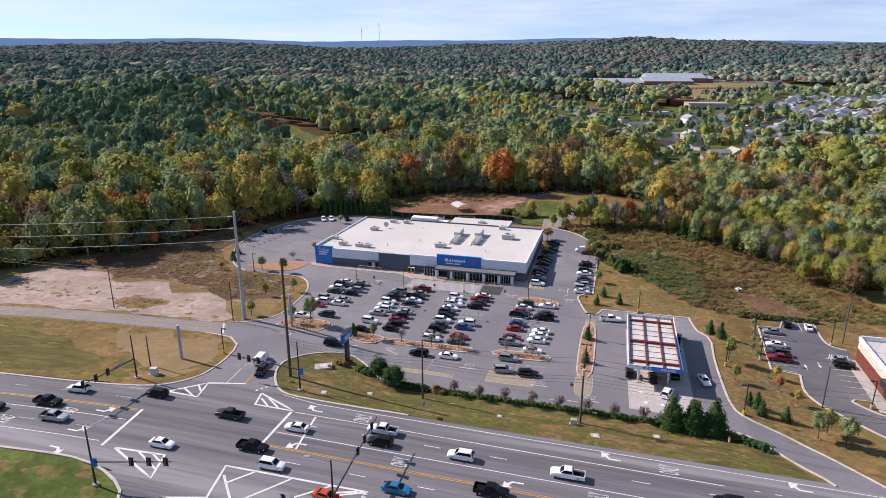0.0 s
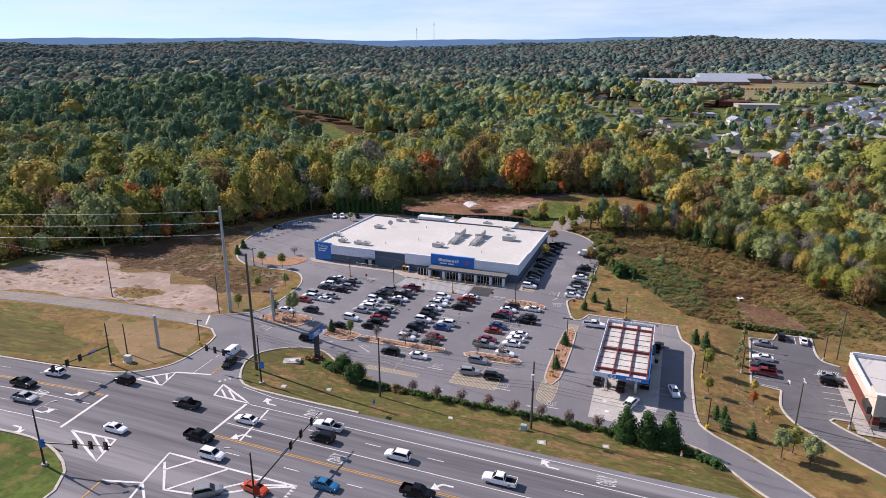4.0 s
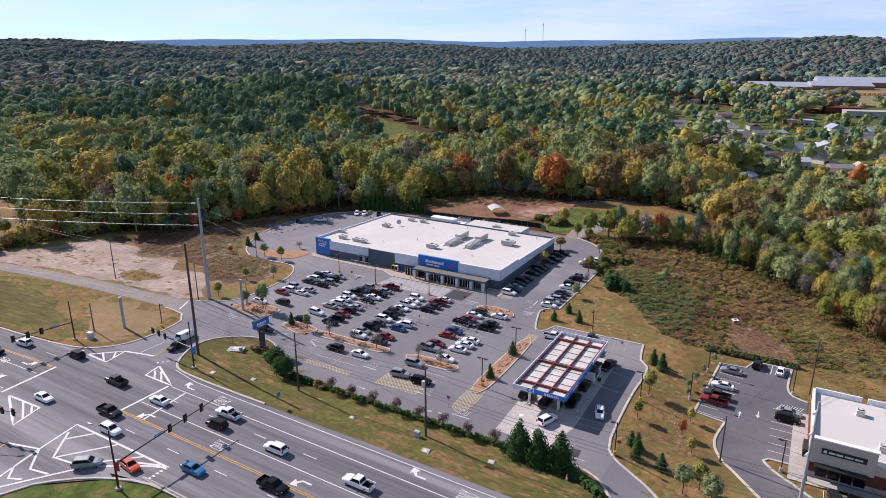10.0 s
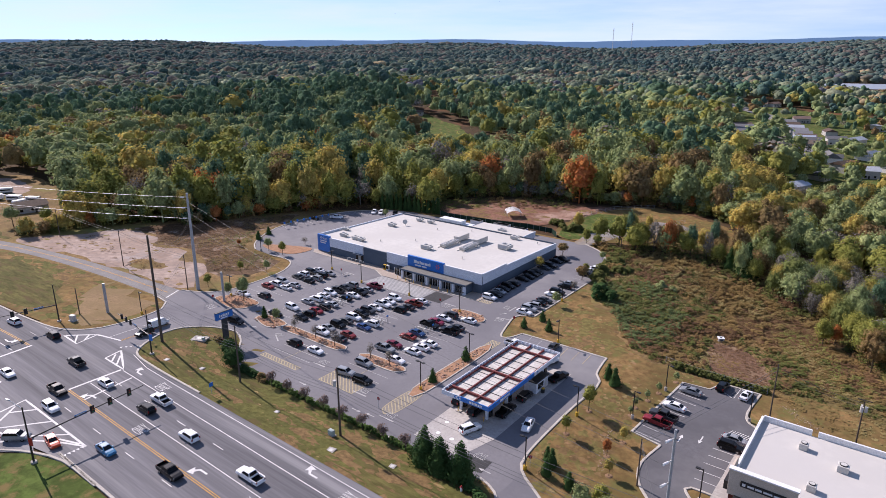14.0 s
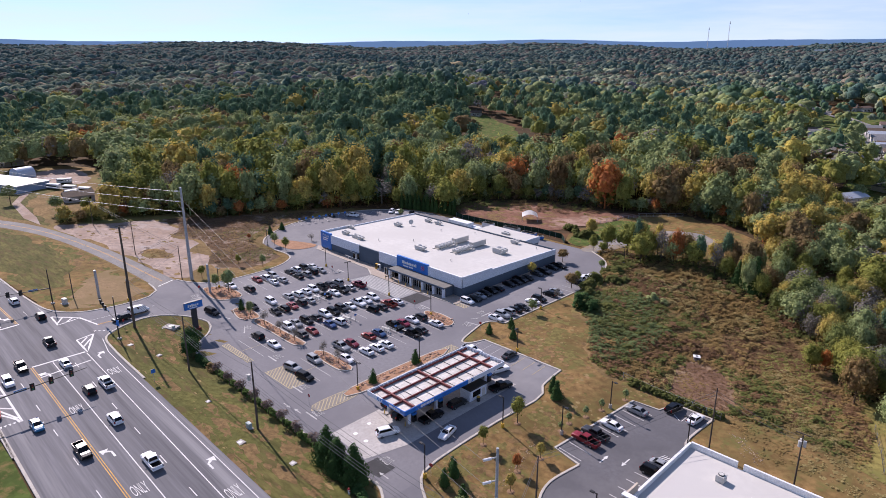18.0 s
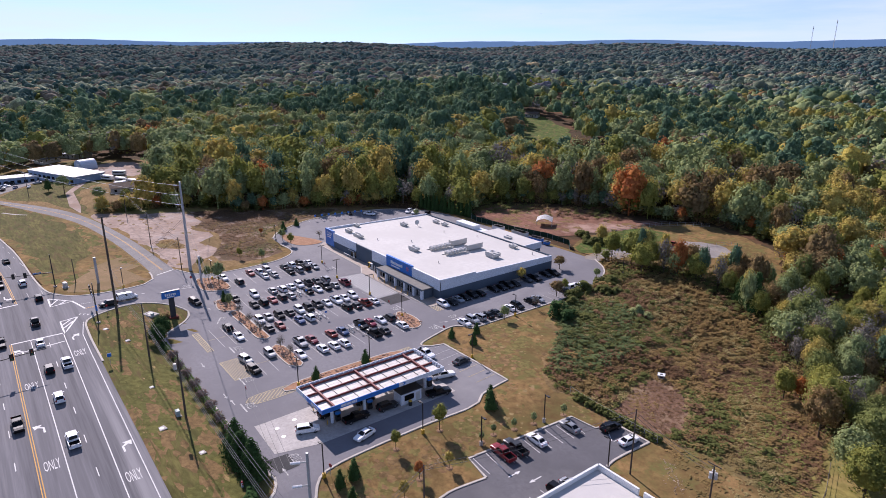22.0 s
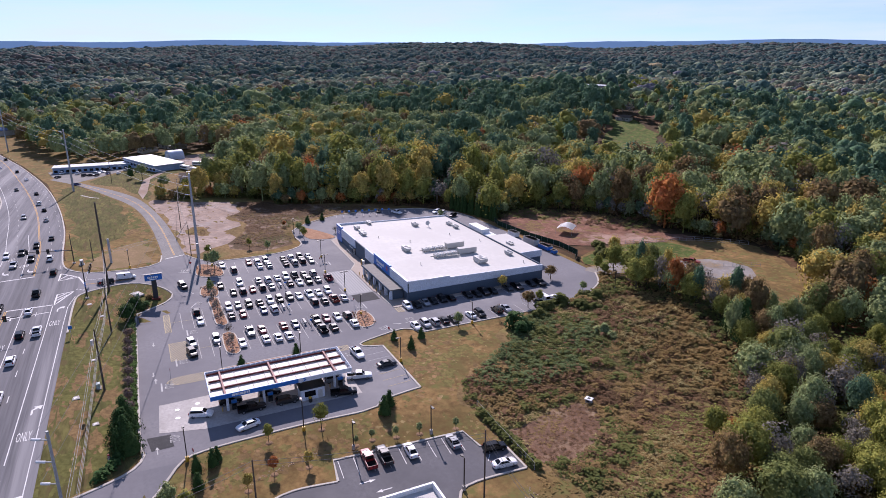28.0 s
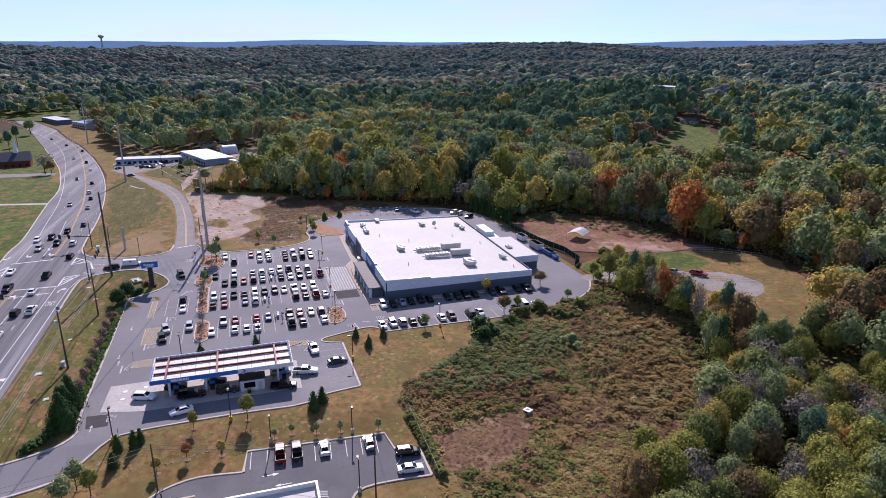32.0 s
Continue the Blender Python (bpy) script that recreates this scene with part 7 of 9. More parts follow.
HOUSES += [(-26 - 4.6 * k, 553 + 14.5 * k, 18, 15, 10, 5.0 + 0.5 * (k % 2)) for k in range(9)] + [(8 - 6.0 * k, 590 + 18 * k, 18, 13, 10, 4.4) for k in range(8)]
rng_f = np.random.default_rng(42)


def scatter(r0, r1, spacing):
    """Jittered places over the visible sector between two distances from the site."""
    n = int(r1 / spacing) + 1
    g = np.arange(-n, n + 1) * spacing
    gx, gy = np.meshgrid(g, g)
    gx = gx.ravel() + rng_f.uniform(-0.48, 0.48, gx.size) * spacing
    gy = gy.ravel() + rng_f.uniform(-0.48, 0.48, gy.size) * spacing + 100
    r = np.hypot(gx, gy - 100)
    ang = np.degrees(np.arctan2(-gx, gy - 100))
    keep = (r >= r0) & (r < r1) & (ang > -22 - 4500 / np.maximum(r, 1)) & (ang < 114) & (gy < 4900)
    gx, gy = gx[keep], gy[keep]
    bad = np.zeros(len(gx), dtype=bool)
    for poly in OPEN_LAND:
        bad |= inside(gx, gy, poly)
    for poly in SPARSE_LAND:
        bad |= inside(gx, gy, poly) & (rng_f.uniform(size=len(gx)) > 0.4)
    bad |= inside(gx, gy, [(128, 620), (330, 640), (430, 790), (470, 1010), (330, 1060), (215, 1010), (150, 860)]) & (rng_f.uniform(size=len(gx)) > 0.22)
    for hx, hy in ((-394, 142), (-386, 126), (-263, 258), (-263, 248), (-352, 548)):
        bad |= np.hypot(gx - hx, gy - hy) < 13
    for hx, hy, *_ in HOUSES:
        bad |= np.hypot(gx - hx * 0.98, gy - hy + 9) < 15
    return gx[~bad], gy[~bad]


PINE_STAND = [(-520, 330), (-410, 395), (-320, 450), (-240, 535), (-300, 570), (-469, 575), (-740, 600), (-830, 480), (-660, 380)]


def pick_species(x, y):
    """Species by broad stands: pine belts, autumn edges near the site, mixed woods further out."""
    stand = np.sin(x / 83 + 0.6) * np.cos(y / 97 - 0.4) + 0.7 * np.sin((x + y) / 61 + 1.0) + 0.8 * np.sin(x / 210 - y / 170)
    patch = np.sin(x / 23 + 1.1) * np.sin(y / 29 + 0.3) + 0.6 * np.sin((x - 1.3 * y) / 41)
    broad = np.sin(x / 330 + 2.0) * np.cos(y / 270 + 0.5) + 0.6 * np.sin((x + 0.6 * y) / 190)
    near = np.exp(-np.clip(np.hypot(x + 40, y - 220) - 150, 0, None) / 110)
    u = rng_f.uniform(size=len(x))
    away = np.clip((np.hypot(x, y - 100) - 500) / 600, 0, 1)
    belt = np.sin(x / 137 - y / 260 + 0.8) + 0.8 * np.sin(x / 310 + y / 150) * np.cos(x / 520 - 1.0)
    w = np.zeros((len(x), 7))
    w[:, 0] = 0.16 + 0.40 * np.clip(stand, -0.5, 1.4) + 0.36 * away * np.clip(belt, -0.6, 1.2) - 0.06 * near
    w[:, 1] = 0.58 - 0.20 * near - 0.14 * away * np.clip(-belt, 0, 1)
    w[:, 2] = 0.10 + 0.30 * near + 0.07 * patch + 0.05 * away
    w[:, 3] = 0.03 + (0.20 + 0.14 * patch) * near
    w[:, 4] = 0.12 - 0.07 * near + 0.10 * np.clip(-stand, 0, 1.5) + 0.08 * broad + 0.16 * away * np.clip(-belt, 0, 1.2)
    w[:, 5] = 0.001 + 0.014 * near
    w[:, 6] = 0.03 + 0.07 * near
    w[:, 0] += 2.6 * inside(x, y, PINE_STAND) * (np.abs(patch) < 1.1)
    w = np.clip(w, 0.0005, None)
    c = np.cumsum(w / w.sum(1, keepdims=True), 1)
    return (u[:, None] > c).sum(1)


NAMES = ["pine", "oak", "lime", "gold", "rust", "red", "bare"]


def woods(x, y, lumps, seg, leaves, size, high, wide, tag, sink=0.1, looks=None, kinds=None, trunks=False):
    """The joined crowns of a stretch of woodland, one object for each kind of tree."""
    looks = looks or LEAF
    kinds = pick_species(x, y) if kinds is None else kinds
    z = heights(x, y)
    lone = np.zeros(len(x), dtype=bool)
    for poly in SPARSE_LAND:
        lone |= inside(x, y, poly)
    grown = np.where(lone, 0.72, 1.0) * (1.0 + 0.16 * np.sin(x / 37 + 0.5) * np.cos(y / 43) + 0.10 * np.sin((x - y) / 90))
    for i, nm in enumerate(NAMES):
        m = np.where(kinds == i)[0]
        if not len(m):
            continue
        vs, qs, base = [], [], 0
        for variant in range(6):
            sel = m[variant::6]
            if not len(sel):
                continue
            if lumps and nm == "bare" and leaves > 30:
                v, q = quads_of(crown(np.random.default_rng(950 + variant), leaves, 0.030 if leaves > 300 else 0.05, "round", 20))
            elif lumps:
                v, q = massed_crown(900 + i * 10 + variant + leaves, SPECIES[nm], lumps, seg, 2, leaves, size)
            else:
                v, q = quads_of(crown(np.random.default_rng(900 + i * 10 + variant + leaves), leaves if nm != "bare" else leaves * 2 // 3, size, SPECIES[nm], 14))
            if trunks:
                post = np.array([(0.016 * dx, 0.016 * dy, zz) for zz in (-0.35, 0.5) for dx, dy in ((-1, -1), (1, -1), (1, 1), (-1, 1))])
                q = np.concatenate([q, np.array([(0, 1, 5, 4), (1, 2, 6, 5), (2, 3, 7, 6), (3, 0, 4, 7)]) + len(v.reshape(-1, 3))])
                v = np.concatenate([v.reshape(-1, 3), post])
            hh = rng_f.uniform(0.62 if trunks else 0.82, 1.14, len(sel)) * grown[sel] * high * (1.1 if nm == "pine" else 1.0)
            draw = rng_f.uniform(size=len(sel))
            big = np.where(draw < 0.06, 1.7, np.where(draw < 0.22, 1.35, 1.0))
            hh *= big ** 0.45
            ww = rng_f.uniform(0.68, 1.15, len(sel)) * big * grown[sel] * wide * (0.95 if nm == "pine" else 1.0)
            a = rng_f.uniform(0, 6.283, len(sel))
            v = v.reshape(1, -1, 3)
            ca, sa = np.cos(a)[:, None], np.sin(a)[:, None]
            X = (v[..., 0] * ca - v[..., 1] * sa) * ww[:, None] + x[sel][:, None]
            Y = (v[..., 0] * sa + v[..., 1] * ca) * ww[:, None] + y[sel][:, None]
            Z = (v[..., 2] * (1 - sink) + sink) * hh[:, None] + z[sel][:, None]
            n = v.shape[1]
            vs.append(np.stack([X, Y, Z], -1).reshape(-1, 3))
            qs.append((q[None] + (base + n * np.arange(len(sel)))[:, None, None]).reshape(-1, 4))
            base += n * len(sel)
        ob = new("woodland", mesh_np("woodland", np.concatenate(vs), np.concatenate(qs), looks.get(nm, looks["rust"]), bool(lumps)))
        tagged(ob, f"{tag} woodland of {TREE_WORD[nm]}s", "woodland", kind="stuff")


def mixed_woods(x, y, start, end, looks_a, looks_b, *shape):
    """Woods that pass gradually from one set of leaf colours to the next between two distances, so the haze painted
    into them thickens.
    """
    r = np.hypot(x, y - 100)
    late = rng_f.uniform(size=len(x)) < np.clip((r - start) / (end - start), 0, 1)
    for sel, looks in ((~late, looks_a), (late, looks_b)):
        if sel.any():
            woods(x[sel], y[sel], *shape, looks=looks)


# the nearest trees stand singly, the rest is joined
x1, y1 = scatter(0, 330, 8.8)
d1 = np.hypot(x1 - 10, y1 - 190)
order = np.argsort(d1)
for i in order[:80]:
    x, y = float(x1[i]), float(y1[i])
    kind = NAMES[int(pick_species(np.array([x]), np.array([y]))[0])]
    low = x > -35 and y < 350
    if low and kind in ("pine", "oak", "rust") and rng_f.uniform() < 0.6:
        kind = "lime" if rng_f.uniform() < 0.4 else "willow"
    h = rng_f.uniform(7.5, 13.0) if low else rng_f.uniform(9.0, 19.0) * (1.25 if kind == "pine" else 1.0)
    tree(kind, x, y, h, h * (rng_f.uniform(0.66, 0.95) if low else rng_f.uniform(0.66, 0.95)) * (0.72 if kind == "pine" else 1.0), 0.06 if low else 0.1 if kind != "pine" else 0.25, 2300 if x > 20 else 1300)
rest = order[80:]
east = x1[rest] > 10
woods(x1[rest][~east], y1[rest][~east], 10, 5, 420, 0.031, 18, 13.5, "near", 0.06, trunks=True)
woods(x1[rest][east], y1[rest][east], 10, 5, 620, 0.025, 13, 12, "near", 0.03, trunks=True)
# the belt of trees between meadow and yard, and the thicket east of the meadow
rng_t = random.Random(5)
BELT = [(-8, 265), (6, 267), (22, 268), (33, 263), (47, 258), (56, 243), (65, 229), (72, 225), (80, 223), (92, 229), (124, 224), (138, 256), (90, 274), (56, 276), (34, 284), (14, 280), (-8, 274)]
placed = []
for _ in range(3000):
    x, y = rng_t.uniform(-8, 136), rng_t.uniform(206, 286)
    if len(placed) >= 92 or not inside(np.array([x]), np.array([y]), BELT)[0] or any((x - a) ** 2 + (y - b) ** 2 < 24 for a, b in placed):
        continue
    placed.append((x, y))
    row_of_trees = x < 40
    kind = rng_t.choice(("oak", "oak", "pine", "lime", "lime", "bare", "bare", "rust", "gold")) if row_of_trees else rng_t.choice(("oak", "willow", "willow", "lime", "lime", "bare", "oak", "gold", "willow", "lime", "bare", "pine"))
    h = rng_t.uniform(9, 15) if row_of_trees else rng_t.uniform(7, 13)
    tree(kind, x, y, h, h * (rng_t.uniform(0.34, 0.6) if row_of_trees else rng_t.uniform(0.62, 0.95)), 0.02, 1300 if row_of_trees else 2300)
for kind, x, y, h, w in (("red", 7.5, 268.0, 14, 6.5), ("gold", -6, 268.5, 13.5, 5), ("gold", -12, 270, 11, 4), ("dark", 35.0, 265.6, 12.5, 9.5), ("dark", 29.5, 267, 8.5, 6), ("oak", 52.3, 249, 11.5, 11), ("willow", 50, 262, 12, 11), ("red", 76, 261, 8, 6), ("red", 80, 266, 7, 6), ("lime", 64, 224, 8, 6), ("red", 66.5, 226, 6, 4), ("gold", 39, 302, 9, 9), ("rust", 62, 300, 11, 12), ("lime", -22.6, 263.5, 6.5, 4.4), ("gold", -34, 280, 8, 6),
                         ("gold", -120, 327, 21, 20), ("lime", -99, 321, 12, 10), ("gold", -92, 322, 11, 8), ("lime", -129, 258, 9, 6)):
    tree(kind, x, y, h, w, 0.05, 1400)
for kind, x, y, h, w in (("bare", -294, 40, 15, 14), ("rust", -292, 44, 9, 7), ("red", -306, 38, 4.5, 4), ("dark", -273, 120, 8, 6.5), ("oak", -591, 34, 24, 24), ("oak", -575, 50, 20, 20), ("gold", -480, 91, 22, 24), ("rust", -500, 84, 20, 20), ("gold", -520, 104, 20, 20), ("oak", -722, -10, 22, 22), ("oak", -690, -4, 20, 20), ("pine", -478, -48, 20, 11), ("pine", -500, -60, 22, 11), ("pine", -524, -52, 21, 10), ("oak", -470, -80, 18, 15), ("pine", -452, -60, 20, 10), ("oak", -262, 126, 10, 9), ("gold", -372, 150, 14, 12), ("oak", -222, 136, 9, 8), ("lime", -214, 146, 8, 7), ("pine", -420, -14, 18, 9), ("oak", -436, -26, 14, 12), ("pine", -404, -34, 19, 9), ("oak", -380, -40, 12, 11), ("rust", -350, -26, 10, 9), ("oak", -334, -18, 12, 11), ("pine", -462, -20, 18, 9), ("lime", -316, 0, 9, 8), ("oak", -540, -30, 15, 13)):
    tree(kind, x, y, h, w, 0.2, 1000, None, TREE_WORD[kind] + " beside the road")
# young trees in front of the woods
rng_e = random.Random(77)
WOOD_EDGE = smooth_line([(-200, 134), (-192, 168), (-181, 186), (-170, 186), (-160, 212), (-147, 240), (-139, 262), (-122, 267), (-106, 272), (-113, 282), (-110, 297), (-98, 310), (-79, 322), (-56, 326), (-40, 332), (-22, 344), (4, 336), (18, 328), (35, 294)], 4.4)
xe, ye = (np.array([p[k] + rng_e.uniform(-2.5, 2.5) for p in WOOD_EDGE for _ in range(2)]) for k in (0, 1))
woods(xe - 1.5, ye + 1.5, 8, 5, 300, 0.038, 8, 7, "young edge", 0.0, kinds=np.array([rng_e.choice((0, 1, 1, 1, 2, 2, 3, 3, 4, 5, 6)) for _ in xe]), trunks=True)
x2, y2 = scatter(330, 640, 11.5)
woods(x2, y2, 7, 5, 72, 0.042, 19, 17, "middle", 0.12)
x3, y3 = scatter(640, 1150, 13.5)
mixed_woods(x3, y3, 600, 1100, LEAF, HAZED_MID_LEAF, 4, 4, 8, 0.06, 18, 20, "further", 0.12)
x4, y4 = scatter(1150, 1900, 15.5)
mixed_woods(x4, y4, 1200, 2000, HAZED_MID_LEAF, HAZED_FAR_LEAF, 2, 4, 0, 0.2, 18, 24, "distant", 0.15)
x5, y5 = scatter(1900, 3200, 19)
woods(x5, y5, 1, 4, 0, 0.2, 17, 28, "distant", 0.15, HAZED_FAR_LEAF)
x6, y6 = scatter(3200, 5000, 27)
woods(x6, y6, 1, 4, 0, 0.2, 16, 40, "farthest", 0.15, HAZED_FAR_LEAF)


def ground_cover(poly, spacing, kinds, high, wide, seed, leaves, label, name="scrub", gap=None):
    """Joined low growth over an area."""
    rng = np.random.default_rng(seed)
    xs, ys = [p[0] for p in poly], [p[1] for p in poly]
    gx, gy = np.meshgrid(np.arange(min(xs), max(xs), spacing), np.arange(min(ys), max(ys), spacing))
    gx, gy = gx.ravel() + rng.uniform(-0.5, 0.5, gx.size) * spacing, gy.ravel() + rng.uniform(-0.5, 0.5, gy.size) * spacing
    k = inside(gx, gy, poly)
    if gap:
        k &= ~inside(gx, gy, gap)
    gx, gy = gx[k], gy[k]
    field = 0.8 * np.sin(gx / 26 + gy / 31) + np.sin(gx / 14 + 1) * np.cos(gy / 12) + 0.5 * np.sin((gx - gy) / 6.5) + 0.35 * np.sin(gx / 2.3 + gy / 3.1) + rng.normal(size=len(gx)) * 0.28
    q = np.argsort(np.argsort(field)) / max(1, len(field))
    z = heights(gx, gy)
    edges = np.cumsum([w for _, w in kinds])
    edges = edges / edges[-1]
    which = np.searchsorted(edges, q * 0.9999)
    for i, (kind, _) in enumerate(kinds):
        m = np.where(which == i)[0]
        if not len(m):
            continue
        chunks = []
        for variant in range(4):
            sel = m[variant::4]
            if not len(sel):
                continue
            t = crown(np.random.default_rng(seed * 31 + i * 5 + variant), int(leaves * 1.6), 0.088, "bush", 7).reshape(1, -1, 3)
            hh, ww = rng.uniform(0.5, 1.5, len(sel)) * high, rng.uniform(0.7, 1.4, len(sel)) * wide
            a = rng.uniform(0, 6.283, len(sel))
            ca, sa = np.cos(a)[:, None], np.sin(a)[:, None]
            chunks.append(np.stack([(t[..., 0] * ca - t[..., 1] * sa) * ww[:, None] + gx[sel][:, None], (t[..., 0] * sa + t[..., 1] * ca) * ww[:, None] + gy[sel][:, None], t[..., 2] * hh[:, None] + z[sel][:, None]], -1).reshape(-1, 4, 3))
        tagged(new(name, mesh_np(name, *quads_of(np.concatenate(chunks)), LEAF[kind])), label, "scrub", kind="stuff")


MEADOW = [(9, 208), (15, 207), (21, 193), (26, 187), (33, 183.5), (39, 186.5), (58, 186.5), (64, 190), (84, 188), (82, 202), (77, 214), (70, 221), (59, 237), (49, 248), (30, 259), (19, 263), (4, 260), (-4, 252), (-6, 232), (2, 216)]
SHORT = [(46.0, 187.2), (43.0, 195), (40.8, 202), (41.2, 208.6), (46.5, 208.8), (52, 205), (55.5, 199.5), (58.2, 193), (56.5, 187.5)]
sheet("worn_meadow", ragged(SHORT, 0.7, 2, 91), material("dead_weed_mat", (0.205, 0.122, 0.078), (0.140, 0.082, 0.050), 0.3, 1.0, bump=0.1, fine=1.2, spot=(0.260, 0.180, 0.110), grain=0.5), 0.05, label="flattened dull red-brown weeds in the meadow", category="meadow")
ground_cover(SHORT, 1.1, (("weed", 0.75), ("scrub", 0.25)), 0.22, 1.3, 16, 14, "low dull reddish brown dead weeds")
ground_cover(MEADOW, 1.25, (("weed", 0.24), ("scrub", 0.36), ("brush", 0.32), ("straw", 0.08)), 0.7, 2.0, 3, 16, "waist-high brown and olive meadow scrub", gap=SHORT)
ground_cover(MEADOW, 4.6, (("scrub", 0.40), ("brush", 0.36), ("weed", 0.24)), 1.3, 3.0, 13, 44, "taller clumps in the meadow scrub", gap=SHORT)
ground_cover([(-2, 244), (6, 262), (20, 264), (39, 257), (50, 246), (54, 236), (44, 232), (33, 229), (14, 236)], 1.7, (("scrub", 0.60), ("straw", 0.22), ("weed", 0.18)), 1.5, 2.4, 15, 30, "tall golden brown goldenrod stems")
ground_cover([(36, 190), (44, 187), (41, 196), (38.5, 206), (39, 212), (47, 213), (45, 220), (34, 216), (26, 208), (30, 196)], 1.6, (("weed", 0.7), ("scrub", 0.3)), 1.1, 2.2, 17, 24, "dark brown dead stalks round the drain box")
ground_cover([(53, 222), (55, 230), (61, 229), (68, 219), (76, 208), (80, 198), (78, 192), (69, 193), (65, 203), (58, 212)], 1.3, (("fresh", 0.62), ("straw", 0.38)), 0.6, 2.1, 14, 16, "pale green and straw-coloured grass in the meadow")
ground_cover([(12, 208), (22, 193), (27, 188), (31, 194), (31, 206), (32, 216), (24, 228), (8, 236), (0, 226), (2, 217)], 1.4, (("bramble", 0.75), ("brush", 0.25)), 1.2, 2.4, 5, 26, "dense green brambles at the meadow edge")
ground_cover([(24, 188), (33, 184), (39, 188), (36, 194), (28, 197), (22, 196)], 1.6, (("weed", 0.6), ("scrub", 0.4)), 1.3, 2.4, 19, 24, "dark brown blackberry canes")
ground_cover([(58, 188), (66, 191), (70, 193), (62, 205), (56, 212), (52, 212), (57, 202), (60, 194)], 2.1, (("brush", 0.6), ("scrub", 0.25), ("weed", 0.15)), 1.3, 2.4, 18, 28, "olive green weeds in clumps")
ground_cover([(-106, 154), (-117, 159), (-136, 165), (-156, 161), (-164, 169), (-180, 167), (-175, 182), (-160, 203), (-147, 224), (-138, 196), (-124, 180), (-104, 178), (-96, 166)], 1.6, (("weed", 0.5), ("scrub", 0.35), ("brush", 0.15)), 0.7, 2.0, 6, 10, "brown weeds and low scrub")
ground_cover([(-110, 282), (-104, 297), (-95, 305), (-77, 317), (-53, 321), (-60, 312), (-80, 306), (-96, 292), (-98, 272), (-104, 268)], 2.4, (("brush", 0.6), ("scrub", 0.4)), 1.6, 3.0, 7, 22, "ragged bushes along the clearing")
ground_cover([(-8, 266), (30, 268), (52, 254), (62, 236), (73, 224), (84, 223), (98, 228), (126, 222), (140, 250), (70, 278), (30, 284), (-8, 274)], 2.4, (("brush", 0.7), ("scrub", 0.3)), 2.6, 3.6, 8, 30, "thick brush under the trees")
ground_cover([(-123, 147), (-129, 140.5), (-137, 142.5), (-135, 147)], 1.2, (("weed", 0.5), ("scrub", 0.5)), 0.5, 1.4, 9, 8, "weeds on the dirt lot")
EDGES = [[(-200, 130), (-194, 166), (-181, 184), (-171, 182), (-162, 208), (-147, 236), (-137, 263), (-122, 265), (-101, 269), (-112, 278), (-110, 294), (-99, 308), (-80, 320), (-56, 324), (-40, 330), (-22, 342), (4, 334), (16, 326), (33, 293)]]
for k, edge in enumerate(EDGES):
    outer = [(x - 10 if x < -60 else x + 3, y + (12 if y > 255 else 3)) for x, y in edge]
    ground_cover(edge + outer[::-1], 2.6, (("brush", 0.45), ("scrub", 0.25), ("weed", 0.12), ("brush", 0.18)), 3.6, 4.2, 21 + k, 40, "undergrowth and young trees along the edge of the woods")
ground_cover([(-120, 148), (-150, 150), (-176, 156), (-196, 150), (-196, 142), (-160, 142), (-128, 138)], 4.5, (("weed", 0.6), ("scrub", 0.4)), 0.45, 1.8, 31, 12, "tufts of brown weeds on the gravel")
ground_cover([(-96, 292), (-84, 310), (-56, 316), (-46, 312), (-60, 304), (-84, 292), (-92, 282)], 3.4, (("brush", 0.5), ("weed", 0.5)), 1.2, 2.6, 32, 24, "brush heaps on the cleared soil")
ground_cover([(-146, 226), (-138, 246), (-128, 254), (-118, 262), (-100, 268), (-124, 266), (-140, 262), (-152, 236)], 2.4, (("weed", 0.6), ("scrub", 0.4)), 0.8, 2.4, 33, 14, "brown weeds behind the rear drive")
ground_cover([(-8, 276), (34, 286), (60, 280), (92, 272), (140, 250), (150, 300), (90, 360), (30, 350), (10, 334), (34, 294)], 3.6, (("brush", 0.6), ("scrub", 0.4)), 3.0, 4.4, 41, 24, "thick brush under the eastern trees")

ground_cover([(58, 186), (70, 178), (104, 174), (118, 196), (92, 189), (64, 189.5)], 1.7, (("straw", 0.8), ("scrub", 0.2)), 0.25, 1.9, 45, 9, "rough dry weeds behind the clinic")
ground_cover([(-8, 252), (2, 259), (18, 263), (30, 260), (49, 248), (59, 237), (70, 221), (77, 216), (81, 221), (72, 230), (60, 246), (52, 257), (34, 267), (18, 270), (-2, 267), (-12, 258)], 1.7, (("scrub", 0.4), ("brush", 0.45), ("weed", 0.15)), 1.7, 2.8, 47, 20, "tangled growth along the tree belt")
ground_cover([(-21, 262), (-14, 258), (-8, 252), (-5, 244), (-3, 236), (0, 240), (0, 250), (-6, 262), (-16, 268)], 1.9, (("brush", 0.6), ("scrub", 0.4)), 2.2, 3.0, 48, 26, "green shrubs by the rear drive")


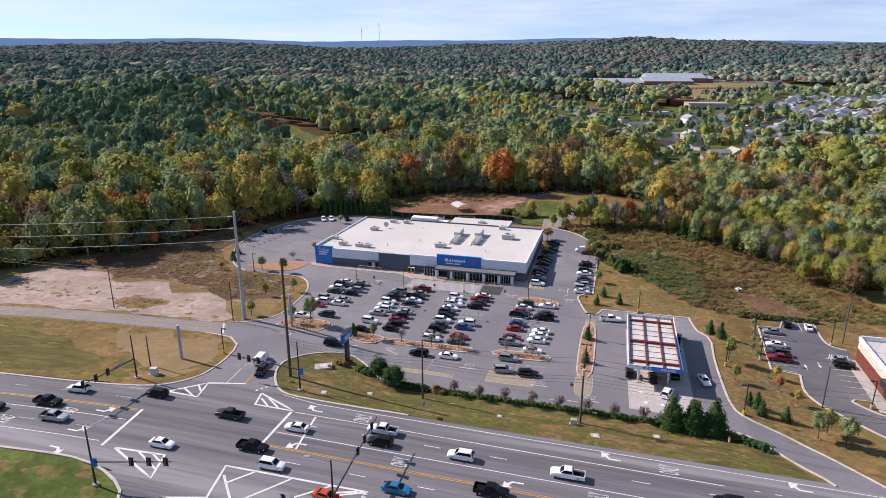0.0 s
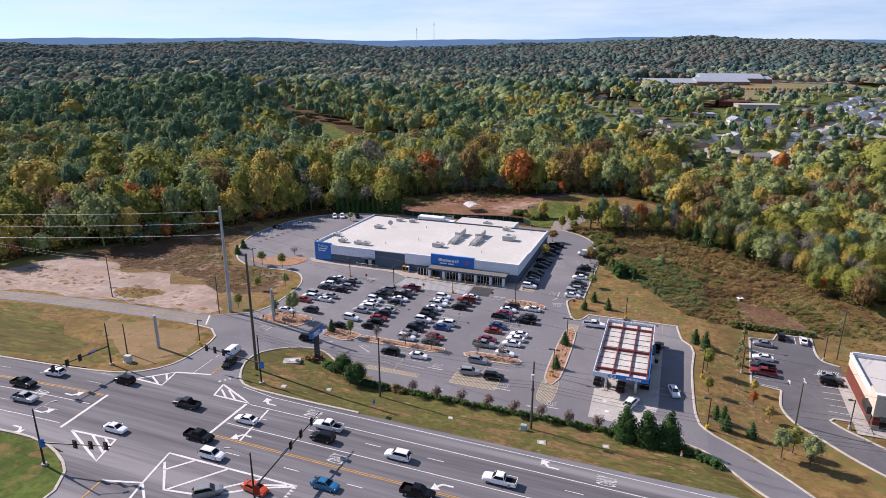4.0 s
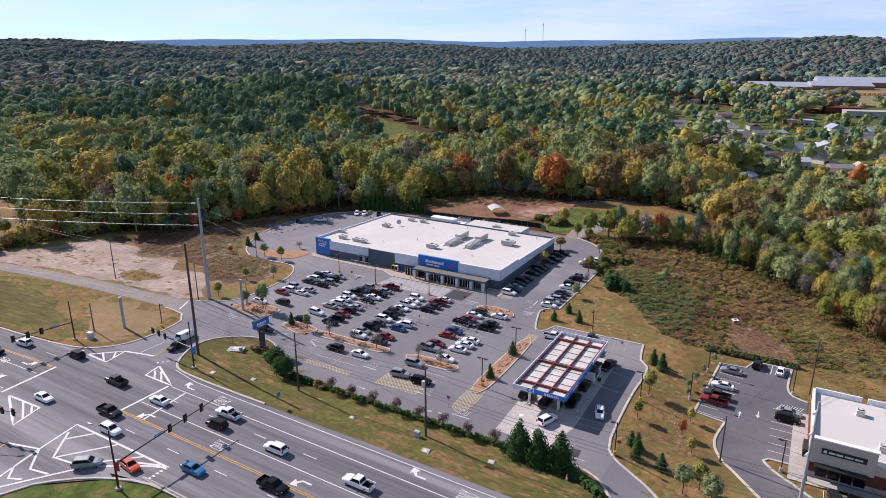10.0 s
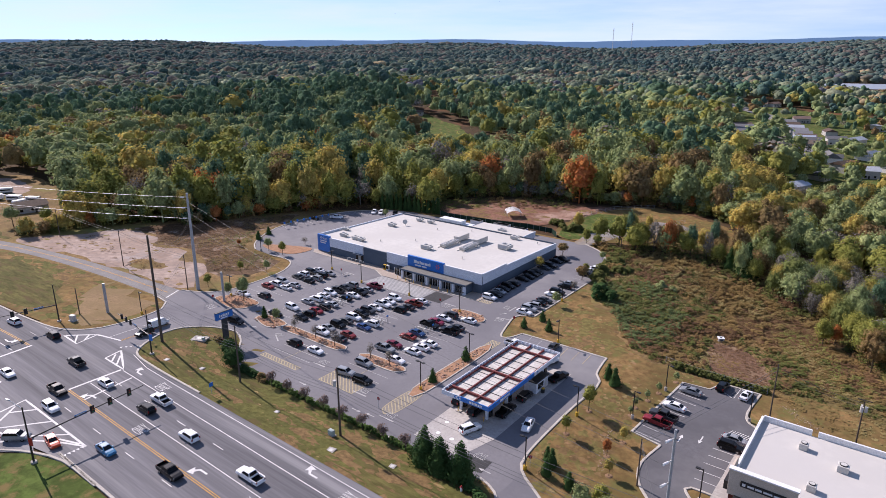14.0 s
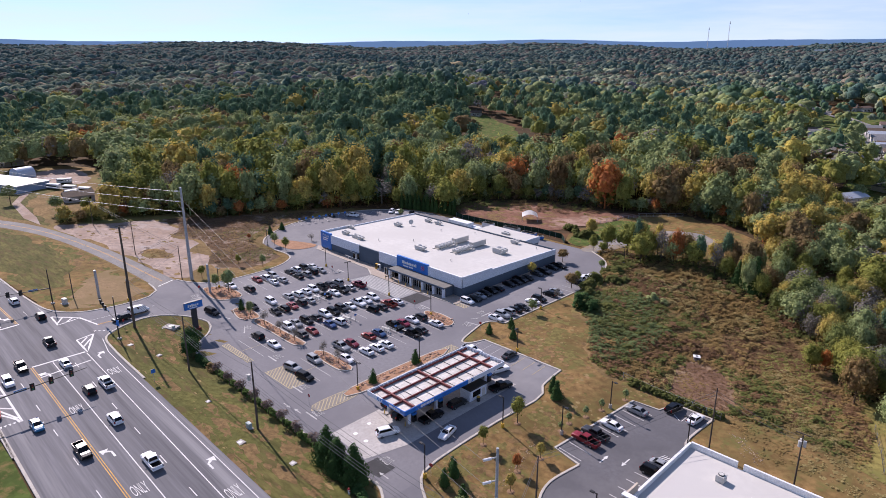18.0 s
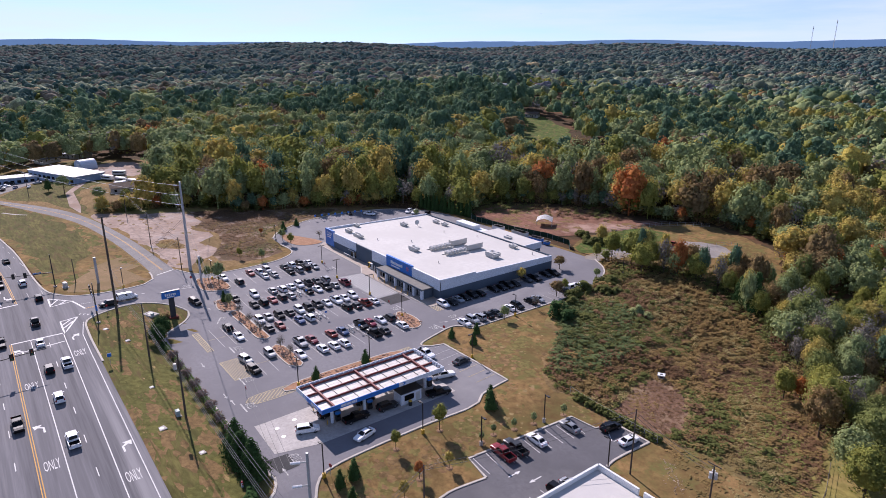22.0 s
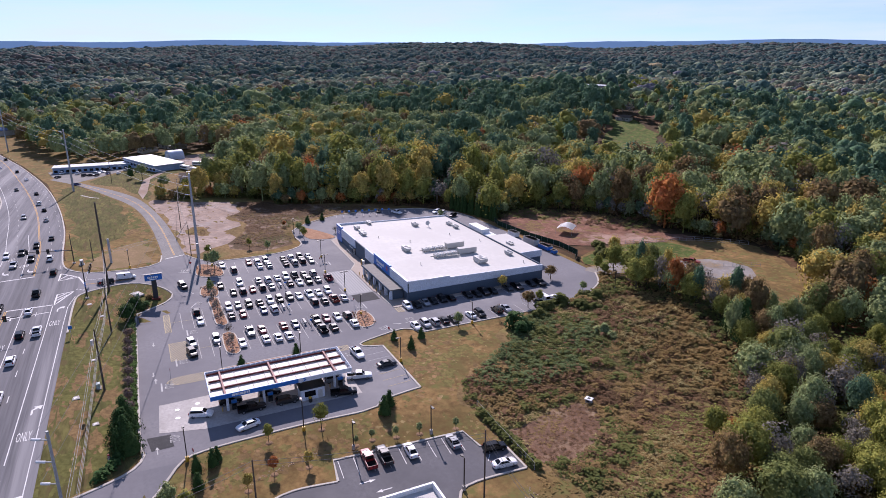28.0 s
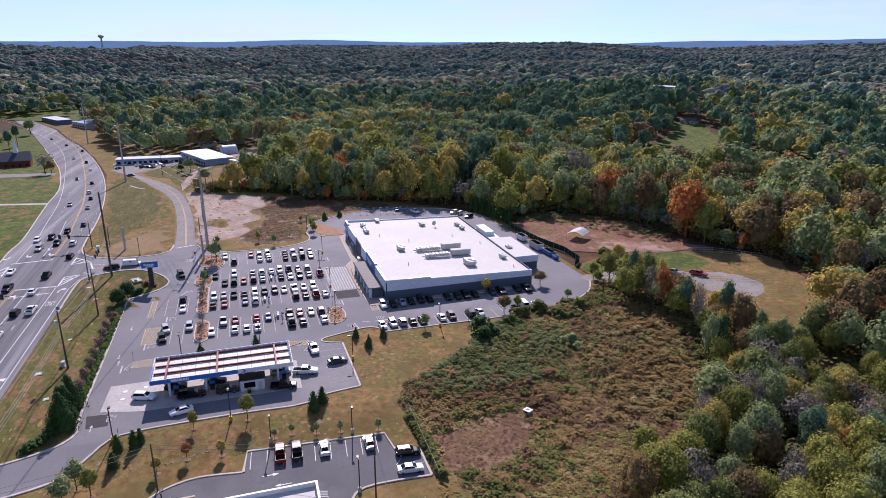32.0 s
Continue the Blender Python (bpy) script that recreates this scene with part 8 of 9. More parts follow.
def blotches(poly, n, small, large, mat, seed, label, along=1.0, low=0.024):
    """Many small ragged patches of other turf, worn soil or dead grass on a lawn."""
    rng = np.random.default_rng(seed)
    xs, ys = [p[0] for p in poly], [p[1] for p in poly]
    px, py = rng.uniform(min(xs), max(xs), n * 6), rng.uniform(min(ys), max(ys), n * 6)
    field = np.sin(px / 11 + seed) * np.cos(py / 9) + 0.6 * np.sin((px + py) / 5.0) + 0.5 * rng.normal(size=len(px))
    ok = np.where(inside(px, py, poly) & (field > 0.1))[0][:n]
    px, py = px[ok], py[ok]
    k = 10
    a = np.linspace(0, 2 * np.pi, k, endpoint=False)[None] + rng.uniform(-0.2, 0.2, (len(ok), k))
    r = small + (large - small) * rng.uniform(0, 1, (len(ok), 1)) ** 2.2
    r = r * rng.uniform(0.45, 1.25, (len(ok), k))
    X, Y = px[:, None] + np.cos(a) * r * along, py[:, None] + np.sin(a) * r
    Z = heights(X.ravel(), Y.ravel()).reshape(X.shape) + low * 0.7 + rng.uniform(0, 0.010, (len(ok), 1))
    me = mesh_np("turf_patch", np.stack([X, Y, Z], -1).reshape(-1, 3), np.arange(len(ok) * k).reshape(-1, k), mat)
    tagged(new("turf_patches", me), label, "grass", kind="stuff")


DEAD = material("dead_brown_turf", (0.225, 0.145, 0.066), (0.170, 0.112, 0.050), 0.3, 1.0, bump=0.05, fine=0.9, grain=0.5)
LIVE = material("live_green_turf", (0.205, 0.165, 0.058), (0.150, 0.130, 0.044), 0.3, 1.0, bump=0.05, fine=0.9, grain=0.5)
VERGE_LIVE = material("verge_green_turf", (0.141, 0.132, 0.040), (0.101, 0.102, 0.032), 0.3, 1.0, bump=0.05, fine=0.9, grain=0.5)
PALE = material("bleached_turf", (0.320, 0.235, 0.105), (0.260, 0.185, 0.080), 0.3, 1.0, bump=0.05, fine=0.9, grain=0.55)
EAST_LAWN = [(-3, 168), (24, 178), (28, 165), (28, 128), (36, 112), (44, 116), (40, 150), (42, 180), (58, 186), (40, 187), (26, 186), (14, 206), (6, 208), (-2, 240), (-4, 200)]
VERGE = [(-58, 104.5), (-66, 112), (-66, 122), (-59, 128), (-52, 124), (-44, 117), (20, 117), (30, 112), (36, 104)]
WEST_VERGE = [(-86, 108), (-90, 126), (-143, 125), (-185, 119), (-222, 107), (-262, 92), (-215, 88), (-153, 97), (-108, 100)]
for poly, tag, along in ((EAST_LAWN, "the dry lawn", 1.0), (VERGE, "the highway verge", 2.4), (WEST_VERGE, "the western verge", 2.0)):
    n = 420
    blotches(poly, n if poly is EAST_LAWN else 50, 0.2, 1.0, BARE, 51, "small worn reddish patches in " + tag, along)
    blotches(poly, n, 0.25, 1.6, DEAD, 52, "small dead brown patches in " + tag, along)
    blotches(poly, n if poly is EAST_LAWN else 800, 0.25, 2.0, LIVE if poly is EAST_LAWN else VERGE_LIVE, 53, "small greener patches in " + tag, along)
    blotches(poly, n // 2 if poly is EAST_LAWN else 60, 0.2, 0.7, PALE, 54, "small bleached patches in " + tag, along)
blotches([(-71, -20), (-70, 66), (-79, 73), (-122, 73), (-186, 66), (-237, 60), (-322, 40), (-320, -20)], 500, 0.4, 3.0, DEAD, 55, "brown patches in the corner lawn", 1.5, 0.012)
blotches([(-26, 268), (-8, 276), (14, 284), (30, 290), (14, 322), (4, 330), (-22, 336), (-36, 312), (-22, 304)], 420, 0.3, 1.5, LIVE, 56, "greener patches in the rough yard", 1.0, 0.034)
blotches([(-26, 268), (-8, 276), (14, 284), (30, 290), (14, 322), (4, 330), (-22, 336), (-36, 312), (-22, 304)], 320, 0.3, 1.3, DEAD, 57, "brown patches in the rough yard", 1.0, 0.034)
blotches([(-100, 139), (-178, 131), (-198, 129), (-186, 152), (-162, 164), (-136, 161), (-118, 155)], 170, 0.2, 1.5, SCRUB_SOIL, 58, "weedy stains on the gravel lot", 1.4, 0.034)
blotches([(-89, 108), (-91, 123), (-104, 125), (-121, 123), (-112, 115), (-98, 107)], 150, 0.3, 1.8, LIVE, 60, "grass growing over the bare soil", 1.3, 0.056)
blotches([(-89, 108), (-91, 123), (-104, 125), (-121, 123), (-112, 115), (-98, 107)], 120, 0.3, 1.8, DEAD, 61, "dead grass on the bare soil", 1.3, 0.056)
blotches([(-106, 282), (-94, 301), (-54, 317), (-40, 318), (-48, 280), (-70, 269), (-90, 268)], 360, 0.3, 2.4, DEAD, 59, "dark scraps on the cleared soil", 1.3, 0.034)


# ---- poles, wires, signals and lamps ----
def pole(x, y, top, r0, r1, mat, label, category="utility pole", group="utility poles", name="utility_pole", arms=()):
    z = gz(x, y)
    p = empty(name, x, y, z, 0, label, category, group)
    part("shaft", tube(bmesh.new(), (0, 0, -0.3), (0, 0, top - z), r0, r1, 12), mat, p)
    for z_arm, dx, dy in arms:
        h = z_arm - z
        part("insulator_arm", tube(bmesh.new(), (0, 0, h), (dx, dy, h + 0.25), 0.10, 0.06, 8), GREY_METAL, p)
        part("insulator", tube(bmesh.new(), (dx * 0.45, dy * 0.45, h + 0.1), (dx, dy, h + 0.25), 0.17, 0.17, 8), WHITE, p)
    return p


def wire(a, b, sag, r=0.035, group="overhead wires", label="thin overhead line between poles", mat=None):
    """A sagging line between two points."""
    bm = bmesh.new()
    n = 14
    a, b = Vector(a), Vector(b)
    ps = [a.lerp(b, k / n) - Vector((0, 0, sag * 4 * (k / n) * (1 - k / n))) for k in range(n + 1)]
    sweep(bm, ps, r)
    return tagged(part("overhead_wire", bm, mat or WIRE), label, "wire", group)


STEEL = [(59.1, 112.2, 27.8), (-94.2, 141.1, 31.8), (-245.2, 92.1, 33.4), (-460, 32.8, 30.6)]
for i, (x, y, top) in enumerate(STEEL):
    pole(x, y, top, 0.55 if i else 0.27, 0.3 if i else 0.17, GALV, "tall tapered galvanised steel line pole", arms=[(top - 1.2 - 3.2 * k, -0.5, -1.9) for k in range(3)])
for (x0, y0, t0), (x1, y1, t1) in zip(STEEL, STEEL[1:]):
    for k in range(3):
        # the east span is thinner and darker, to stay faint from the camera
        wire((x0 - 0.5, y0 - 1.9, t0 - 0.95 - 3.2 * k), (x1 - 0.5, y1 - 1.9, t1 - 0.95 - 3.2 * k), 2.2, 0.022 if x0 > 0 else 0.042, "power lines", "power line between steel poles", WIRE if x0 > 0 else ALUMINIUM)
WOODP = [(-65.3, 113.0, 30.4, 0.28), (-35.1, 114.0, 15.2, 0.17), (-2.4, 113.2, 16.0, 0.18), (30.0, 110.6, 15.0, 0.17)]
for x, y, top, r in WOODP[:3]:
    pole(x, y, top, r + 0.06, r - 0.05, WOOD_POLE, "weathered round wooden utility pole")
for (x0, y0, t0, _), (x1, y1, t1, _) in zip(WOODP[:3], WOODP[1:3] + [(59.1, 112.2, 17.0, 0)]):
    for k, d in enumerate((0.3, 1.4, 4.2, 4.9, 5.6)):
        wire((x0, y0, min(t0, 16.5) - d), (x1, y1, min(t1, 16.5) - d), 0.9, 0.03)
for x, y, top in ((-134, 138, 14.4), (-96.2, 138.8, 13.0), (-97.2, 107.6, 11.4), (61.2, 172.8, 12.2), (47.2, 137.0, 8.4), (-190, 141, 13), (-262, 110, 13)):
    pole(x, y, top, 0.16, 0.11, WOOD_POLE, "slim weathered wooden pole")
for a, b in (((-134, 138, 14), (-96.2, 138.8, 12.8)), ((-134, 138, 14), (-190, 141, 12.6)), ((-96.2, 138.8, 12.6), (-65.3, 113, 15.5)), ((-190, 141, 12.6), (-262, 110, 12.6)), ((-262, 110, 12.6), (-340, 76, 6)), ((47.2, 137, 8.2), (61.2, 172.8, 11.6)), ((47.2, 137, 8.2), (59.1, 112.2, 12)), ((-94.2, 141.1, 20), (-134, 138, 1.6)), ((-94.2, 141.1, 24), (-150, 166, 0.5)), ((61.2, 172.8, 11.6), (76.3, 172.8, 8.8))):
    wire(a, b, 0.6, 0.03), wire((a[0], a[1], a[2] - 0.8), (b[0], b[1], b[2] - (0.8 if b[2] > 3 else 0)), 0.7, 0.03)
pole(-79.4, 140.2, 10.6, 0.36, 0.34, GALV, "grey steel stub pole on the planted island")
pole(-93.2, 113.2, 11.9, 0.38, 0.36, GALV, "grey steel stub pole with open top")
tp = pole(76.3, 172.8, 9.2, 0.16, 0.12, WOOD_POLE, "wooden pole carrying three transformer cans")
for k in range(3):
    a = radians(120 * k)
    part("transformer_can", tube(bmesh.new(), (0.45 * math.cos(a), 0.45 * math.sin(a), 8.3), (0.45 * math.cos(a), 0.45 * math.sin(a), 9.4), 0.28, None, 12), GREY_METAL, tp)
part("crossarm", box(bmesh.new(), -1.2, 1.2, -0.06, 0.06, 10.6, 10.75), WOOD_POLE, tp)
sp = empty("pole_transformer", -2.4, 112.8, gz(-2.4, 113.2) + 11.0, 0, "grey transformer can hung on a wooden pole", "transformer")
part("can", tube(bmesh.new(), (0, -0.35, 0), (0, -0.35, 1.2), 0.32, None, 12), GREY_METAL, sp)
mb = empty("meter_box", -3.6, 112.0, gz(-3.6, 112), 0, "pale green utility cabinet by the pole", "utility box")
part("cabinet", box(bmesh.new(), -0.6, 0.6, -0.4, 0.4, 0, 1.2, 0.05), material("pale_green_metal", (0.42, 0.50, 0.46), None, 1.0, 0.6), mb)
part("base", box(bmesh.new(), -0.8, 0.8, -0.6, 0.6, -0.1, 0.08), CONCRETE, mb)
for x, y, s in ((0.7, 107.9, 0.8), (-46, 111.5, 0.6), (-18, 110.5, 0.5), (-55, 108.2, 0.6), (12, 112, 0.6)):
    m = empty("utility_cover", x, y, gz(x, y), 12, "pale square concrete utility cover in grass", "cover", "utility covers")
    part("slab", box(bmesh.new(), -s, s, -s, s, -0.05, 0.12, 0.03), CONCRETE, m)
    part("lid", box(bmesh.new(), -s * 0.5, s * 0.5, -s * 0.5, s * 0.5, 0.12, 0.15), GREY_METAL, m)


def signal(x, y, top, end, heads, arm_z, sign_at=None, banner=True, lamp=None):
    z = gz(x, y)
    s = empty("traffic_signal", x, y, z, 0, "dark traffic signal mast with a long arm", "traffic signal", "traffic signals")
    h = arm_z - z
    part("footing", tube(bmesh.new(), (0, 0, -0.2), (0, 0, 0.35), 0.55, 0.5, 12), CONCRETE, s)
    part("mast", tube(bmesh.new(), (0, 0, 0.2), (0, 0, top - z), 0.19, 0.11, 12), DARK_METAL, s)
    e = Vector((end[0] - x, end[1] - y, h + 0.7))
    part("arm", tube(bmesh.new(), (0, 0, h), e, 0.15, 0.08, 10), DARK_METAL, s)
    a = math.degrees(math.atan2(e.y, e.x))
    for f in heads:
        q = Vector((e.x * f, e.y * f, h + 0.7 * f))
        hd = part("signal_head", box(bmesh.new(), -0.25, 0.25, -0.22, 0.22, -0.62, 0.62, 0.04), DARK_METAL, s)
        hd.matrix_basis = pose(q.x, q.y, q.z, 0, 0, a)
        bk = part("backplate", box(bmesh.new(), -0.42, 0.42, -0.02, 0.02, -0.8, 0.8), DARK_METAL, s)
        bk.matrix_basis = hd.matrix_basis.copy()
        for k, c in enumerate(((0.25, 0.02, 0.01), (0.25, 0.12, 0.01), (0.01, 0.20, 0.09))):
            part("lens", tube(bmesh.new(), (0, -0.26, 0.4 - 0.4 * k), (0, -0.2, 0.4 - 0.4 * k), 0.15, None, 10), material(f"signal_lens_{k}", c, None, 2.0, 0.3), hd)
    if sign_at:
        q = Vector((e.x * sign_at, e.y * sign_at, h + 0.7 * sign_at))
        b = part("street_sign", box(bmesh.new(), -1.1, 1.1, -0.03, 0.03, -0.3, 0.3, 0.02), material("street_sign_blue", (0.10, 0.26, 0.55), None, 2.0, 0.5), s)
        b.matrix_basis = pose(q.x, q.y, q.z + 0.1, 0, 0, a)
        for side in (-1, 1):
            t = part("sign_bar", box(bmesh.new(), -0.85, 0.85, side * 0.045 - 0.01, side * 0.045 + 0.01, -0.12, 0.12), WHITE, s)
            t.matrix_basis = b.matrix_basis.copy()
    if banner:
        part("banner", box(bmesh.new(), -0.45, 0.45, -0.03, 0.03, 3.6, 5.2, 0.02), BLUE if banner is True else SIGN_RED, s).matrix_basis = pose(0.5, 0, 0, 0, 0, 25)
    if lamp:
        part("luminaire_arm", tube(bmesh.new(), (0, 0, top - z - 0.3), (lamp[0], lamp[1], top - z + 0.6), 0.07, 0.05, 8), GALV, s)
        part("luminaire", box(bmesh.new(), -0.5, 0.5, -0.17, 0.17, -0.08, 0.1, 0.05), GALV, s).matrix_basis = pose(lamp[0] * 1.1, lamp[1] * 1.1, top - z + 0.62, 0, 0, math.degrees(math.atan2(lamp[1], lamp[0])))
    return s


signal(-96.1, 102.0, 14.2, (-97.0, 88.6), (0.52, 0.74, 0.97), 8.6, 0.3, False)
signal(-60.1, 107.5, 14.6, (-77.0, 108.6), (0.58, 0.72, 0.86), 8.2, 0.45)
signal(-77.8, 70.3, 14.8, (-64.6, 72.8), (0.5, 0.72, 0.93), 8.3, None, True, (2.2, 2.0))
signal(-36.7, 73.0, 14.4, (-37.6, 94.0), (0.52, 0.68, 0.86), 8.1, 0.42, SIGN_RED, (-3.0, -0.8))


def lamp_post(x, y, high=7.0, turn=0, foot=None, heads=1):
    p = empty("lamp_post", x, y, gz(x, y) + 0.05, turn, "dark bronze parking lot lamp post" + (" on a yellow base" if foot is SAFETY_YELLOW else " on a concrete base"), "street lamp", "lot lamps")
    part("base", tube(bmesh.new(), (0, 0, -0.1), (0, 0, 0.85), 0.34, 0.32, 12), foot or CONCRETE, p)
    part("post", box(bmesh.new(), -0.09, 0.09, -0.09, 0.09, 0.8, high, 0.02), DARK_METAL, p)
    for k in range(heads):
        s = 1 - 2 * k
        part("bracket", box(bmesh.new(), min(0, s * 0.6), max(0, s * 0.6), -0.05, 0.05, high - 0.2, high - 0.08), DARK_METAL, p)
        part("lamp_head", box(bmesh.new(), s * 0.85 - 0.4, s * 0.85 + 0.4, -0.25, 0.25, high - 0.24, high - 0.04, 0.04), DARK_METAL, p)
    return p


for x, y, h, turn, foot, heads in ((-2.7, 137.8, 7, 180, SAFETY_YELLOW, 2), (-2.7, 156.4, 7, 180, SAFETY_YELLOW, 2), (29.5, 149.3, 6.8, 180, SAFETY_YELLOW, 1), (30.0, 127.5, 6.8, 180, SAFETY_YELLOW, 1), (10.2, 177.8, 6.4, -90, SAFETY_YELLOW, 1), (57.2, 139.2, 6.6, 180, CONCRETE, 1), (57.9, 170.6, 6.6, 180, CONCRETE, 1), (38.5, 156.7, 6.4, 0, CONCRETE, 1), (40.0, 172.4, 6.4, 0, CONCRETE, 1), (-78.2, 181.8, 6.6, 90, SAFETY_YELLOW, 2), (-61.0, 178.6, 6.6, 90, SAFETY_YELLOW, 2), (-41.6, 179.6, 6.6, 90, SAFETY_YELLOW, 2), (-114.6, 180.0, 6.4, 0, CONCRETE, 1), (-82, 144.4, 6.6, 0, SAFETY_YELLOW, 2), (-2.2, 204, 6.4, 180, SAFETY_YELLOW, 1), (-85.8, 118.8, 6.6, 0, SAFETY_YELLOW, 1), (-21.5, 178.2, 6.6, 0, SAFETY_YELLOW, 1), (-6, 257, 6.4, 180, CONCRETE, 1)):
    lamp_post(x, y, h, turn, foot, heads)

sg = empty("store_sign", -57.2, 125.6, gz(-57.2, 125.6), 90, "blue lit sign panel on a dark masonry pylon", "sign")
part("pylon", box(bmesh.new(), -0.7, 0.7, -0.35, 0.35, -0.3, 6.2, 0.04), material("dark_pylon", (0.055, 0.055, 0.06), None, 1.0, 0.7), sg)
part("sign_box", box(bmesh.new(), -2.4, 2.4, -0.4, 0.4, 6.1, 8.0, 0.05), BLUE, sg, "bright blue sign box")
part("trim", box(bmesh.new(), -2.45, 2.45, -0.42, 0.42, 7.95, 8.1), DARK_METAL, sg)
for s in (-1, 1):
    for k in range(6):
        part("sign_bar", box(bmesh.new(), -1.6 + 0.5 * k, -1.25 + 0.5 * k, s * 0.43 - 0.02, s * 0.43 + 0.02, 6.8, 7.5 if k in (0, 2) else 7.35), WHITE, sg)
    part("sign_bar", box(bmesh.new(), -1.2, 0.9, s * 0.43 - 0.02, s * 0.43 + 0.02, 6.35, 6.6), WHITE, sg)
part("planter", box(bmesh.new(), -1.2, 1.2, -0.8, 0.8, -0.3, 0.5, 0.05), BRICK, sg)
vault = empty("utility_vault", -61.0, 120.6, gz(-61, 120.6), 25, "pale concrete utility vault with metal lids", "utility vault")
part("slab", box(bmesh.new(), -2.0, 2.0, -1.3, 1.3, -0.1, 0.35, 0.05), CONCRETE, vault)
part("lid", box(bmesh.new(), -0.8, 0.8, -0.6, 0.6, 0.35, 0.42), GREY_METAL, vault)
part("valve_box", box(bmesh.new(), 1.0, 1.7, -0.9, -0.2, 0.35, 1.0, 0.05), material("pale_green_metal", (0.42, 0.50, 0.46), None, 1.0, 0.6), vault)
for k in range(3):
    part("rubble", box(bmesh.new(), -2.9 + 0.7 * k, -2.4 + 0.7 * k, -1.9, -1.5, -0.1, 0.3, 0.08), CONCRETE, vault)
cab = empty("signal_cabinet", -93.6, 104.4, gz(-93.6, 104.4), 10, "pale metal traffic control cabinet", "utility box")
part("cabinet", box(bmesh.new(), -0.8, 0.8, -0.5, 0.5, 0.1, 1.6, 0.05), GREY_METAL, cab)
part("base", box(bmesh.new(), -1.1, 1.1, -0.8, 0.8, -0.1, 0.12), CONCRETE, cab)
hyd = empty("fire_hydrant", 25.2, 114.6, gz(25.2, 114.6), 0, "red and white fire hydrant by the cypresses", "hydrant")
part("barrel", tube(bmesh.new(), (0, 0, 0), (0, 0, 0.9), 0.2, 0.18, 12), WHITE, hyd)
part("bonnet", tube(bmesh.new(), (0, 0, 0.9), (0, 0, 1.2), 0.24, 0.1, 12), SIGN_RED, hyd)
part("nozzle", tube(bmesh.new(), (-0.35, 0, 0.65), (0.35, 0, 0.65), 0.1), SIGN_RED, hyd)
bx = empty("drain_inlet", 42.0, 210.0, gz(42, 210), 30, "pale concrete drain box standing in the scrub", "drain box")
part("box", box(bmesh.new(), -0.7, 0.7, -0.6, 0.6, -0.2, 1.0, 0.04), CONCRETE, bx)
part("opening", box(bmesh.new(), -0.35, 0.35, -0.64, -0.6, 0.5, 0.85), DARK_METAL, bx)
part("cap", box(bmesh.new(), -0.85, 0.85, -0.75, 0.75, 1.0, 1.12, 0.03), WHITE, bx)
part("lid", box(bmesh.new(), -0.3, 0.3, -0.3, 0.3, 1.12, 1.16), DARK_METAL, bx)


def road_sign(x, y, turn, face, mat, high=2.3, shape="round"):
    s = empty("road_sign", x, y, gz(x, y) + 0.05, turn, face, "road sign", "road signs")
    part("post", tube(bmesh.new(), (0, 0, -0.2), (0, 0, high), 0.04, None, 6), GALV, s)
    if shape == "round":
        part("face", tube(bmesh.new(), (0, -0.06, high - 0.1), (0, -0.02, high - 0.1), 0.4, None, 8), mat, s)
    else:
        part("face", box(bmesh.new(), -0.45, 0.45, -0.07, -0.03, high - 0.55, high + 0.35), mat, s)
    return s


for x, y, turn in ((-50.6, 178.0, 0), (-71, 179.4, 0), (-28.6, 178.4, 0), (-4.6, 180.4, 20), (30.4, 128.6, 200), (-80.6, 137.4, 90), (-5, 126.6, 180), (-66.4, 110.8, 120)):
    road_sign(x, y, turn, "red octagonal stop sign on a post", SIGN_RED)
for x, y in ((9.7, 131.1), (10.6, 127.0), (14.0, 126.9), (15.0, 131.0)):
    cover = empty("tank_cover", x, y, gz(x, y) + 0.09, 0, "round white fuel tank cover set in the concrete", "tank cover", "tank covers")
    part("plate", tube(bmesh.new(), (0, 0, -0.02), (0, 0, 0.035), 0.47, None, 20), WHITE, cover)
    part("rim", tube(bmesh.new(), (0, 0, -0.02), (0, 0, 0.02), 0.58, 0.54, 20), CONCRETE, cover)
road_sign(-32.2, 105.2, 90, "blue square road sign on a post", BLUE, 2.6, "square")
for k in range(8):
    road_sign(-133.5 + 0.6 * k, 206.5 + 3.0 * k, 80, "blue pickup bay marker on a post", BLUE, 2.4, "square")
for k in range(7):
    b = empty("bollard", -54 + 3.4 * k, 188.4, gz(-54, 188.4) + 0.2, 0, "yellow steel bollard before the doors", "bollard", "bollards")
    part("post", tube(bmesh.new(), (0, 0, -0.1), (0, 0, 1.0), 0.11, None, 8), SAFETY_YELLOW, b)
    part("cap", tube(bmesh.new(), (0, 0, 1.0), (0, 0, 1.06), 0.12, 0.05, 8), SAFETY_YELLOW, b)
for x in (-63.5, -62.2):
    v = empty("vending_machine", x, 192.6, gz(x, 192) + 0.2, 0, "tall vending machine against the store wall", "vending machine", "vending machines")
    part("cabinet", box(bmesh.new(), -0.5, 0.5, -0.4, 0.4, 0, 1.9, 0.03), SAFETY_YELLOW if x < -63 else WHITE, v)
    part("panel", box(bmesh.new(), -0.4, 0.4, -0.43, -0.4, 0.5, 1.7), GLASS, v)


